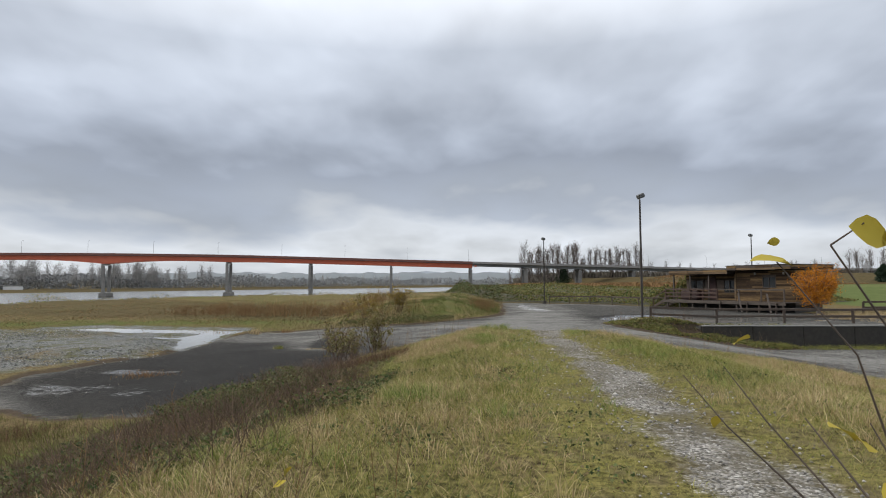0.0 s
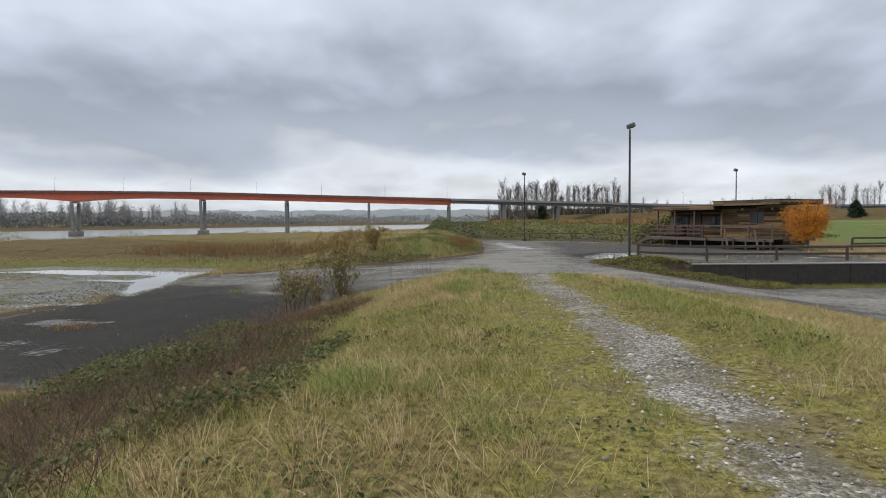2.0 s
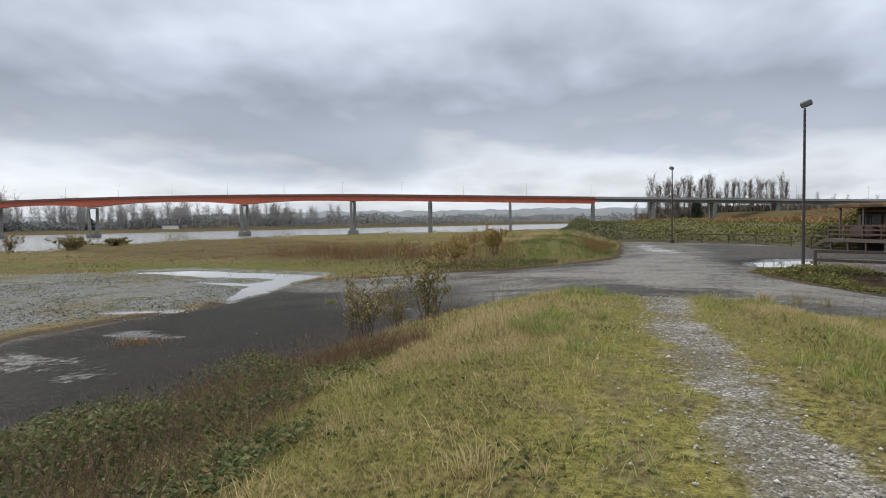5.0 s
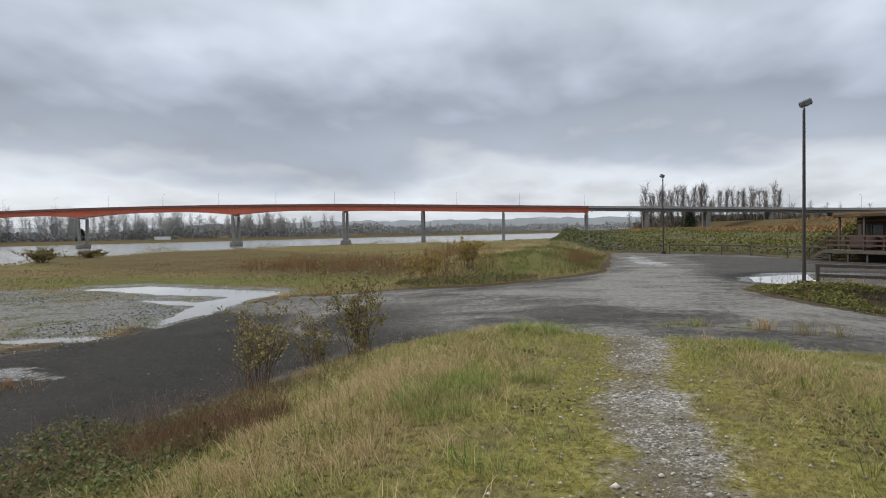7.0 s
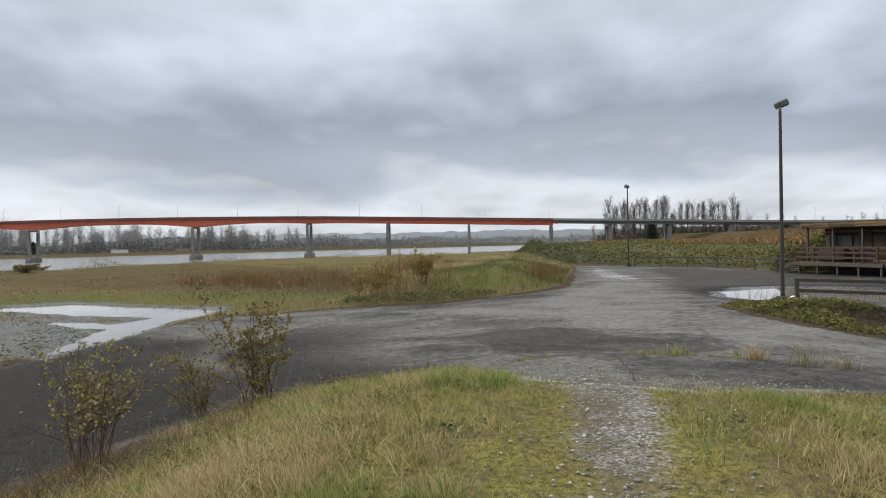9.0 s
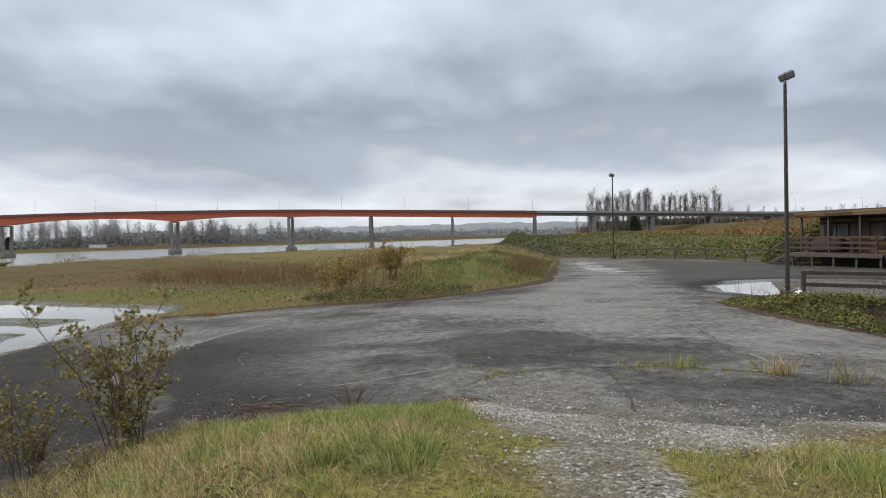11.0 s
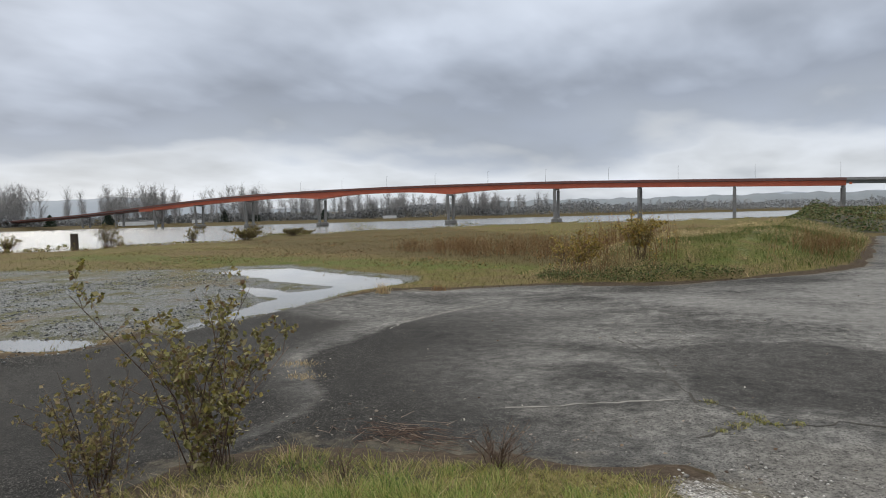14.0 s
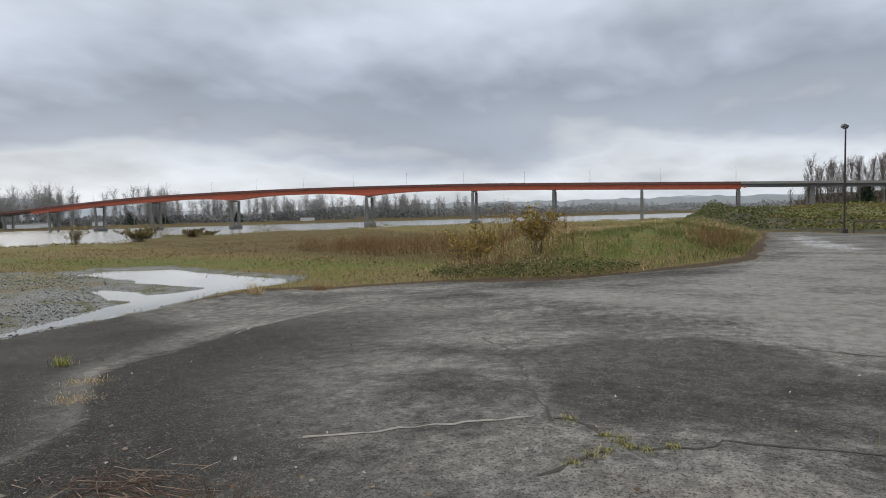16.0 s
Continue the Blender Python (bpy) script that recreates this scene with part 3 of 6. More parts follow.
def stretch(lo, hi, step, out_lo, out_hi, grow):
    """Grid lines: even between lo and hi, then wider and wider."""
    mid = np.arange(lo, hi + step / 2, step)
    ends = []
    for start, sign, end in ((lo, -1, out_lo), (hi, 1, out_hi)):
        v, s, line = start, step, []
        while sign * (end - v) > 0:
            s *= grow
            v += sign * s
            line.append(v)
        ends.append(line)
    return np.concatenate([ends[0][::-1], mid, ends[1]])


def sheet(name, xs, ys, height, mat, masks, keep=None):
    X, Y = np.meshgrid(xs, ys)
    Z = height(X, Y)
    V = np.stack([X, Y, Z], -1).reshape(-1, 3)
    r, c = np.meshgrid(np.arange(len(ys) - 1), np.arange(len(xs) - 1), indexing="ij")
    a = (r * len(xs) + c).ravel()
    F = np.stack([a, a + 1, a + 1 + len(xs), a + len(xs)], 1)
    if keep is not None:
        k = keep(X, Y).ravel()
        F = F[k[F].all(1)]
        used = np.unique(F)
        back = np.full(len(V), -1)
        back[used] = np.arange(len(used))
        V, F = V[used], back[F]
    me = mesh_of(name, V, F, mat, True)
    for key, fn in masks.items():
        me.attributes.new(key, "FLOAT", "POINT").data.foreach_set("value", fn(V[:, 0], V[:, 1]).astype(np.float32))
    return new(name, me)


def track(x, y):
    """How far a point lies inside the worn stony track along the berm, and its spill at the end."""
    d = 0.40 + 0.13 * wobble(0 * x, y, 0.9, 14) + 0.17 * wobble(x, y, 2.4, 44) + 0.10 * wobble(x, y, 5.5, 47) - np.abs(x - 1.10 - 0.08 * np.sin(y * 0.5))
    end = inside([(0.4, 14.5), (1.9, 14.5), (3.4, 16.2), (5.2, 17.4), (3.0, 18.2), (0.2, 18.6), (-0.3, 17.8)], x, y)
    return np.where(y < 15.5, d, -9) * 1.0, end


def gravel_mask(x, y):
    d, end = track(x, y)
    far = inside([(-3.2, 33.8), (-2.3, 33.8), (-3.6, 60), (-5.2, 60)], x, y)
    return np.maximum.reduce([ease(-0.45, 0.35, d) * (0.72 + 0.16 * wobble(x, y, 1.6, 55)), ease(-0.6, 0.5, end) * 0.85, ease(-0.6, 0.6, far) * 0.35, ease(-3.0, 2.0, inside(GRAVEL, x, y)) * (0.68 + 0.30 * wobble(x, y, 0.42, 46)), ease(-1.2, 0.2, inside(POOL, x, y)) * 0.75])


def moss_mask(x, y):
    near = ease(2.3, 0.3, np.abs(x - 0.9) - 0.6) * (inside(BERM, x, y) > 0.2)
    return near * (0.68 + 0.25 * wobble(x, y, 0.7, 15))


def soil_mask(x, y):
    toe = ease(1.8, 0.2, np.abs(inside(BERM, x, y) - 0.4)) * (x < -2.2) * (y < 17.4)
    bed = ease(-1.2, -0.2, inside(BED, x, y))
    shore = ease(6, 0, inside(SHORE, x, y))
    rim = ease(0.9, 0.1, np.abs(inside(PAVED, x, y) + 0.1)) * 0.7
    across = ease(-60, -20, inside(FAR_BANK, x, y)) * 0.9
    return np.maximum.reduce([0.8 * toe, bed * 0.9, shore * 0.7, rim, across])


def lawn_mask(x, y):
    by_pool = ease(7, 1, np.abs(y - 41 - 0.10 * (x + 20))) * (x < -9) * (x > -55) * 0.55
    mound = ease(-0.5, 2.0, inside(MOUND, x, y)) * ease(-8, -4, x) * ease(75, 45, y) * 0.5
    low_left = ease(3, 0, np.abs(inside(BERM, x, y) + 0.5)) * (y < 7) * (x < -6) * 0.5
    return np.maximum.reduce([by_pool, mound, low_left])


def scrub_mask(x, y):
    behind = ease(58, 75, y) * ease(-2, 6, x + 0.06 * y)
    brown = ease(-4, 4, inside([(-33, 46), (-10, 40), (-14, 70), (-60, 110), (-90, 150), (-85, 90), (-70, 60)], x, y)) * 0.55
    return np.maximum.reduce([behind, brown, ease(200, 420, y), 0 * x])


def field_mask(x, y):
    f = inside([(34, 50), (60, 34), (300, 20), (600, 60), (330, 140), (185, 255), (110, 260), (60, 150)], x, y)
    return ease(-2, 2, f)


ground = sheet("ground", stretch(-34, 27, 0.25, -4800, 4800, 1.09), stretch(-9, 62, 0.25, -3000, 4800, 1.08), ground_height, TURF,
               {"gravel": gravel_mask, "moss": moss_mask, "soil": soil_mask, "scrub": scrub_mask, "lawn": lawn_mask, "field": field_mask, "shingle": lambda x, y: ease(-10, -12, x)})
tagged(ground, "rough grass, moss, gravel track and scrub on low river land", "ground", kind="structure")

DARK_2 = [(-6.3, 7), (-5.8, 11), (-5.3, 14), (-5.0, 16.4), (-5.4, 18.2), (-6.4, 18.9), (-8.6, 20.6), (-10.5, 25), (-15, 26), (-15, 12), (-10, 7)]
DARK_3 = [(-1.7, 22.2), (-0.9, 20.5), (-0.3, 20.35), (0.5, 20.7), (1.8, 20.75), (3.46, 20.7), (4.38, 21.3), (3.84, 22.5), (2.05, 23.2), (1.2, 24.5), (0.0, 24.9), (-1.3, 24.1), (-2.1, 23.4)]
DARK_4 = [(-3.6, 28.3), (-2.85, 28.9), (-0.56, 28.4), (0.42, 27.3), (-1.5, 27.5), (-2.4, 27.0)]
DARK_5 = [(-5.8, 29.4), (-5.6, 34), (-2.5, 35.3), (0.57, 38.2), (0.75, 35.8), (-1.2, 30.9), (-3.4, 30.7)]
DARK_6 = [(2.3, 17.6), (2.2, 20.2), (4.2, 19.9), (6.4, 18.4), (12, 16.6), (9, 16.8), (4.2, 17.4)]
PALE_1 = [(-2.9, 19.04), (-2.1, 19.6), (-1.5, 19.94), (-0.82, 20.33), (-0.16, 19.95), (-0.05, 19.8), (-0.3, 19.5), (-0.6, 19.0), (-1.3, 18.5), (-2.3, 18.5)]
PALE_2 = [(-0.16, 20.18), (0.19, 20.41), (0.55, 20.61), (1.3, 20.55), (0.5, 20.1)]
PALE_3 = [(-0.3, 17.9), (-0.1, 19.2), (1.7, 20.0), (1.75, 18.4), (3.6, 17.8), (2.2, 17.2), (0.4, 17.4)]
SEAM_Y = [16, 17.7, 18.3, 18.84, 19.74, 20.64, 21.3, 23.3, 24.3, 26.5, 28.5, 29.2]
SEAM_X = [-5.0, -5.2, -5.46, -5.8, -7.06, -8.17, -8.5, -8.7, -9.1, -8.9, -8.5, -7.8]


def dark_mask(x, y):
    # a newer dark layer ends sharply along the seam and wears away to the east
    east = x - np.interp(y, SEAM_Y, SEAM_X) + 0.10 * wobble(x, y, 1.8, 33)
    layer = ease(-0.06, 0.06, east) * (0.34 * ease(7.0, 3.0, east) + 0.56 * ease(5.0, 1.0, east)) * ease(29.5, 23.5, y)
    near = ease(0.4, -0.1, east) * ease(-0.8, 0.8, inside(DARK_2, x, y)) * 1.15
    return np.maximum.reduce([layer, near * (0.72 + 0.28 * ease(21, 16.5, y)), ease(-0.12, 0.12, inside(DARK_3, x, y) + 0.1 * wobble(x, y, 2.0, 61)) * (0.52 + 0.2 * wobble(x, y, 0.8, 62)),
                              ease(-0.12, 0.12, inside(DARK_4, x, y)) * 0.5, ease(-0.3, 0.3, inside(DARK_6, x, y) + 0.3 * wobble(x, y, 1.1, 63)) * 0.40,
                              ease(-1, 1, inside([(5.8, 38), (8, 35.5), (12, 41), (20, 40), (23, 46), (16, 56), (9, 62), (6.8, 60), (7.6, 48)], x, y)) * 0.62,
                              ease(-0.2, 0.2, inside(DARK_5, x, y) + 0.15 * wobble(x, y, 1.2, 64)) * 0.55])


def pale_mask(x, y):
    d = np.maximum.reduce([inside(p, x, y) for p in (PALE_1, PALE_2)])
    # a worn pale lip along the seam, and dust where the track spills out
    lip = ease(0.30, 0.05, np.abs(x - np.interp(y, SEAM_Y, SEAM_X) + 0.25)) * ease(19, 20, y) * ease(-0.3, 0.4, wobble(x, y, 0.9, 65)) * 0.75
    return np.maximum.reduce([ease(-0.05, 0.08, d) * 0.42, lip, ease(-0.6, 0.5, inside(PALE_3, x, y) + 0.3 * wobble(x, y, 1.4, 66)) * 0.7])


def wet_mask(x, y):
    return np.maximum.reduce([ease(2.5, 0, -inside(LOT_POOL, x, y)), ease(-0.5, 2, inside(DARK_2, x, y)) * 0.7, 0.15 + 0.25 * wobble(x, y, 0.12, 16)])


LANE = [(0.5, 25.6), (5, 21.8), (14, 19.6), (30, 12.5), (42, 14), (42, 19), (14, 24.4), (6.4, 26.4), (5.6, 34), (6.2, 44), (5, 60), (2.2, 60), (2.0, 42), (-1, 34.5), (-7, 31), (-3, 27.5)]


def lane_mask(x, y):
    return ease(-1.6, 1.4, inside(LANE, x, y)) * 0.75


def film_mask(x, y):
    """Thin films of rain water that lie in the low parts."""
    left = ease(-1.0, 1.2, inside([(-14.5, 10), (-9.4, 9.0), (-8.0, 10.4), (-9.4, 11.6), (-14.6, 13)], x, y))
    left = np.maximum(left, ease(-0.8, 0.8, inside([(-14, 14.2), (-10, 13.6), (-9.6, 14.6), (-13.8, 16)], x, y)))
    far = ease(-1.0, 1.5, inside([(2.5, 50), (4.2, 44), (6, 47), (5, 62), (3, 66), (2.2, 58)], x, y)) * 0.75
    lot = ease(-1.2, 0.4, inside(LOT_POOL, x, y)) * 0.8
    return np.maximum.reduce([left * 0.6, far, lot])


pavement = sheet("pavement", stretch(-17.5, 13, 0.13, -17.8, 72, 1.05), stretch(8, 38, 0.13, 1, 115, 1.05), paved_height, ASPHALT,
                 {"dark": dark_mask, "pale": pale_mask, "wet": wet_mask, "film": film_mask, "lane": lane_mask, "dirt": lambda x, y: ease(0.9, 0.0, inside(PAVED, x, y)) * 0.58}, lambda x, y: inside(PAVED, x, y) > -0.5)
tagged(pavement, "worn patched grey asphalt of an old parking lot", "asphalt", kind="structure")

river = new("water", mesh_of("water", [(-4800, -3000, -6.2), (4800, -3000, -6.2), (4800, 4800, -6.2), (-4800, 4800, -6.2)], [(0, 1, 2, 3)], RIVER))
tagged(river, "broad grey river under an overcast sky", "river", kind="structure")


def pool(name, poly, z, label, margin=1.2):
    bm = bmesh.new()
    cx, cy = np.mean(poly, 0)
    vs = [bm.verts.new((x + margin * np.sign(x - cx), y + margin * np.sign(y - cy), z)) for x, y in poly]
    bm.faces.new(vs)
    bmesh.ops.triangulate(bm, faces=bm.faces)
    return tagged(part(name, bm, PUDDLE), label, "puddle", kind="structure")


pool("water_puddle", [(-37, 17), (-13.2, 17), (-13.2, 42), (-37, 42)], -0.645, "shallow rain puddle reflecting the pale sky", 0)
pool("water_puddle", [(6.8, 32.3), (22.4, 32.3), (22.4, 41.8), (6.8, 41.8)], -0.055, "dark rain puddle on the asphalt beside the fence", 0)
pool("water_puddle", [(5, 43.4), (7.8, 43.4), (7.8, 44.6), (5, 44.6)], -0.03, "thin film of rain water on the asphalt", 0)


# ---- the bridge ----
ORIGIN, ALONG = Vector((-8.0, 462.3, 0)), Vector((-0.9923, -0.1237, 0))
ACROSS = Vector((0.1237, -0.9923, 0))
BRIDGE_TURN = Matrix.Rotation(math.atan2(ALONG.y, ALONG.x), 4, "Z")
DECK = ((-420, 11.5), (-182, 12.8), (-100, 15.3), (0, 18.3), (60, 20.2), (120, 22.1), (180, 23.9), (268, 25.2), (333, 25.6), (398, 25.4), (486, 24.2), (555, 21.2), (616, 17.6), (660, 14.8), (760, 9.5), (960, 2.5))


def deck_height(t):
    a, b = np.array(DECK).T
    return float(np.mean([np.interp(t + d, a, b) for d in (-24, -12, 0, 12, 24)]))


def girder_depth(t):
    """The orange girder grows deeper over the piers of the long span."""
    d = 3.0
    for p, reach, more in ((268, 48, 2.9), (398, 48, 2.9), (180, 26, 0.5), (486, 26, 0.8)):
        d += more * max(0.0, 1 - abs(t - p) / reach) ** 1.6
    return d


def on_bridge(t, side, z):
    return ORIGIN + ALONG * t + ACROSS * side + Vector((0, 0, z))


def loft(t0, t1, step, profile):
    """A bar along the bridge whose cross-section, (side, height) pairs, may change."""
    bm, rows = bmesh.new(), []
    count = max(1, round((t1 - t0) / step))
    for i in range(count + 1):
        t = t0 + (t1 - t0) * i / count
        rows.append([bm.verts.new(on_bridge(t, s, deck_height(t) + z)) for s, z in profile(t)])
    k = len(rows[0])
    for r, q in zip(rows, rows[1:]):
        for j in range(k):
            bm.faces.new((r[j], r[(j + 1) % k], q[(j + 1) % k], q[j]))
    bm.faces.new(rows[0]), bm.faces.new(rows[-1][::-1])
    bmesh.ops.recalc_face_normals(bm, faces=bm.faces)
    return bm


bridge = empty("bridge", (0, 0, 0), "long orange steel girder bridge on concrete piers", "bridge")
for side in (-3.6, 3.6):
    part("box_girder", loft(-1, 640, 6, lambda t, s=side: [(s - 2, -0.9), (s + 2, -0.9), (s + 1.7, -0.9 - girder_depth(t)), (s - 1.7, -0.9 - girder_depth(t))]), ORANGE, bridge)
    part("approach_girder", loft(-400, -1.1, 20, lambda t, s=side: [(s - 1.5, -0.9), (s + 1.5, -0.9), (s + 1.5, -2.5), (s - 1.5, -2.5)]), GREY_GIRDER, bridge, "grey steel approach girder")
    part("far_girder", loft(640.1, 950, 20, lambda t, s=side: [(s - 1.5, -0.9), (s + 1.5, -0.9), (s + 1.5, -2.4), (s - 1.5, -2.4)]), ORANGE_DARK, bridge, "dark red far girder")
part("deck_slab", loft(-400, 950, 10, lambda t: [(-7.4, -0.05), (7.4, -0.05), (7.4, -0.55), (5, -0.9), (-5, -0.9), (-7.4, -0.55)]), PARAPET, bridge)
for side in (-7.2, 7.2):
    part("parapet", loft(-1, 950, 10, lambda t, s=side: [(s - 0.15, 0), (s - 0.15, 0.85), (s + 0.15, 0.85), (s + 0.25, -0.65), (s - 0.15, -0.65)]), ORANGE_DARK, bridge, "dark red parapet")
    part("parapet", loft(-400, -1.1, 10, lambda t, s=side: [(s - 0.15, 0), (s - 0.15, 0.85), (s + 0.15, 0.85), (s + 0.25, -0.65), (s - 0.15, -0.65)]), PARAPET, bridge, "pale concrete parapet")


def pier(t, base, spread, foot, wide=1.8):
    """Two leaning columns on a footing, tied by a beam below the girders."""
    top = deck_height(t) - 0.9 - (girder_depth(t) if t > -1 else 1.6)
    if t > 640:
        top = deck_height(t) - 2.4
    cap = bmesh.new()
    box(cap, on_bridge(t, 0, top - 0.6), (wide * 0.8, 2 * spread + 2.2, 1.1), BRIDGE_TURN, 0.2)
    body = part("pier", cap, PIER, bridge)
    low = base + (3.2 if foot else 0)
    for s in (-1, 1):
        bm = bmesh.new()
        rows = []
        for z, k, q in ((low, 0.78 if foot else 0.8, 1.1), (top - 1.3, 1.0, 1.0)):
            rows.append([bm.verts.new(on_bridge(t + a * wide * 0.5 * q, s * spread * k + b * 0.85 * q, z)) for a, b in ((-1, -1), (1, -1), (1, 1), (-1, 1))])
        for j in range(4):
            bm.faces.new((rows[0][j], rows[0][(j + 1) % 4], rows[1][(j + 1) % 4], rows[1][j]))
        bm.faces.new(rows[0][::-1]), bm.faces.new(rows[1])
        bmesh.ops.recalc_face_normals(bm, faces=bm.faces)
        part("column", bm, PIER, body)
    if foot:
        part("pedestal", boxed(on_bridge(t, 0, base + 2.2), (5.2, 2 * spread * 0.78 + 3.6, 3.0), BRIDGE_TURN, 0.3), PIER, body)
        bm = beam(bmesh.new(), (0, 0, base - 3.5), (0, 0, base + 1.1), 1, 1, 16)
        for v in bm.verts:
            v.co = on_bridge(t + v.co.x * 4.2, v.co.y * (spread * 0.78 + 3.2), v.co.z)
        part("footing", bm, FOOTING, body, "dark stained footing at the waterline")


for t, base, spread, foot in ((268, -6.2, 5.3, True), (398, -6.2, 5.3, True), (180, -6.4, 5.0, True), (486, -6.2, 5.3, True), (555, -6.0, 5.3, True),
                              (0, -7, 4.2, False), (60, -7, 4.2, False), (120, -7, 4.2, False), (616, -6, 5.2, False), (680, -4, 5.2, False), (740, -4, 5.2, False)):
    pier(t, base, spread, foot)
for i in range(1, 9):
    pier(-41.7 * i, 0.0, 4.4, False, 2.6)


def bridge_lamp(t):
    z = deck_height(t) + 0.6
    bm = beam(bmesh.new(), on_bridge(t, 7.1, z), on_bridge(t, 7.1, z + 9), 0.09, 0.05, 6)
    beam(bm, on_bridge(t, 7.1, z + 9), on_bridge(t, 5.3, z + 9.3), 0.05, 0.04, 6)
    box(bm, on_bridge(t, 5.0, z + 9.3), (0.3, 0.8, 0.15), BRIDGE_TURN, 0.03)
    part("street_lamp", bm, LAMP_HEAD, bridge, "thin grey street lamp")


for t in range(-320, 640, 46):
    bridge_lamp(t)
part("channel_sign", boxed(on_bridge(-3, 8.0, deck_height(-3) - 2.6), (1.4, 0.12, 1.4), BRIDGE_TURN, 0.05), ORANGE, bridge, "small orange navigation board")


# ---- lamp posts ----
def lamp_post(at, height, turn, label):
    thing = empty("lamp_post", at, label, "lamp post", "lamp posts of the lot", turn=turn)
    base = boxed((0, 0, 0.06), (0.36, 0.36, 0.5), None, 0.03)
    part("base_plate", base, POLE, thing)
    part("pole", beam(bmesh.new(), (0, 0, 0), (0, 0, height - 0.25), 0.075, 0.052, 12), POLE, thing)
    part("bracket", beam(bmesh.new(), (0, 0, height - 0.32), (0.0, 0, height - 0.08), 0.05, 0.045, 8), LAMP_HEAD, thing)
    tilt = Matrix.Rotation(radians(-22), 4, "Y")
    head = boxed((0.06, 0, height + 0.03), (0.40, 0.40, 0.26), tilt, 0.05)
    head_ob = part("lamp_head", head, LAMP_HEAD, thing, "grey shoebox flood lamp")
    part("lens", boxed((0.105, 0, height - 0.10), (0.34, 0.32, 0.03), tilt, 0.01), LENS, head_ob)
    return thing


lamp_post((8.84, 31.83, 0.0), 7.6, 12, "tall dark brown steel lamp post with one flood lamp")
lamp_post((6.7, 66.9, 0.05), 7.55, 200, "tall dark lamp post in front of the bramble bank")
lamp_post((29.9, 65.8, 0.05), 7.65, 180, "tall dark lamp post behind the wooden hut")


# ---- wooden hut ----
HUT_U, HUT_N = Vector((0.5, -0.866, 0)), Vector((-0.866, -0.5, 0))
HUT_TURN = Matrix.Rotation(math.atan2(HUT_U.y, HUT_U.x), 4, "Z")


def at_hut(s, out, z):
    """A place by the hut: s along the front, out from the front of its roof, z up."""
    return Vector((16.9, 52.5, 0)) + HUT_U * s + HUT_N * out + Vector((0, 0, z))


hut = empty("hut", at_hut(7, -3, 0), "weathered cedar hut with a flat roof and raised deck", "hut")
HUT_INV = hut.matrix_basis.inverted()


def hut_part(name, bm, mat, label="", parent=None):
    bm.transform(HUT_INV)
    return part(name, bm, mat, parent or hut, label)


def hut_box(name, s0, s1, o0, o1, z0, z1, mat, label="", bevel=0.01, parent=None):
    return hut_part(name, boxed(at_hut((s0 + s1) / 2, (o0 + o1) / 2, (z0 + z1) / 2), (s1 - s0, o1 - o0, z1 - z0), HUT_TURN, bevel), mat, label, parent)


# shell: floor, back and end walls, roofs
hut_box("floor_slab", -0.2, 11.3, -5.0, -0.9, 0.62, 0.84, DARKWOOD, "dark timber floor")
hut_box("wall_core", 6.1, 11.2, -4.9, -1.02, 0.84, 3.3, DARKWOOD)
hut_box("porch_core", 0.2, 6.1, -4.9, -1.7, 0.84, 3.0, DARKWOOD)
# the underside is a solid dark box in place of crawl space shade
hut_box("underside", 0.6, 11.0, -4.7, -1.3, -0.1, 0.62, ROOFING, "dark box filling the shaded crawl space under the floor")
hut_box("roof", 6.0, 11.6, -5.3, 0.05, 3.40, 3.74, ROOFING, "flat dark felt roof")
hut_box("porch_roof", -0.2, 6.0, -5.2, 0.0, 3.10, 3.42, ROOFING, "lower flat porch roof")
for z in (3.13, 3.29):
    for p, q in ((-0.25, 1.9), (1.91, 3.6), (3.61, 6.0)):
        hut_box("fascia_board", p, q, 0.0, 0.035 + rng.uniform(0, 0.02), z, z + 0.155, rng.choice([FASCIA, SIDING]))
    hut_box("fascia_board", -0.285, -0.25, -5.2, 0.03, z, z + 0.155, FASCIA)
for z in (3.40, 3.57):
    for p, q in ((6.0, 6.9), (6.91, 8.7), (8.71, 10.1), (10.11, 11.65)):
        hut_box("fascia_board", p, q, 0.052, 0.088 + rng.uniform(0, 0.02), z, z + 0.165, rng.choice([FASCIA, SIDING, DARKWOOD]))
    hut_box("fascia_board", 5.96, 5.998, -5.2, 0.05, z, z + 0.165, FASCIA)
    hut_box("fascia_board", 11.60, 11.64, -5.3, 0.05, z, z + 0.165, SIDING)
hut_box("fascia_board", 7.4, 10.4, 0.09, 0.12, 3.38, 3.52, FASCIA, "newer pale fascia board")
hut_box("roof_edge", 5.9, 11.7, -5.35, 0.12, 3.742, 3.80, ROOFING, "dark roof edging")
hut_box("roof_edge", -0.3, 5.9, -5.25, 0.06, 3.452, 3.50, ROOFING, "dark roof edging")
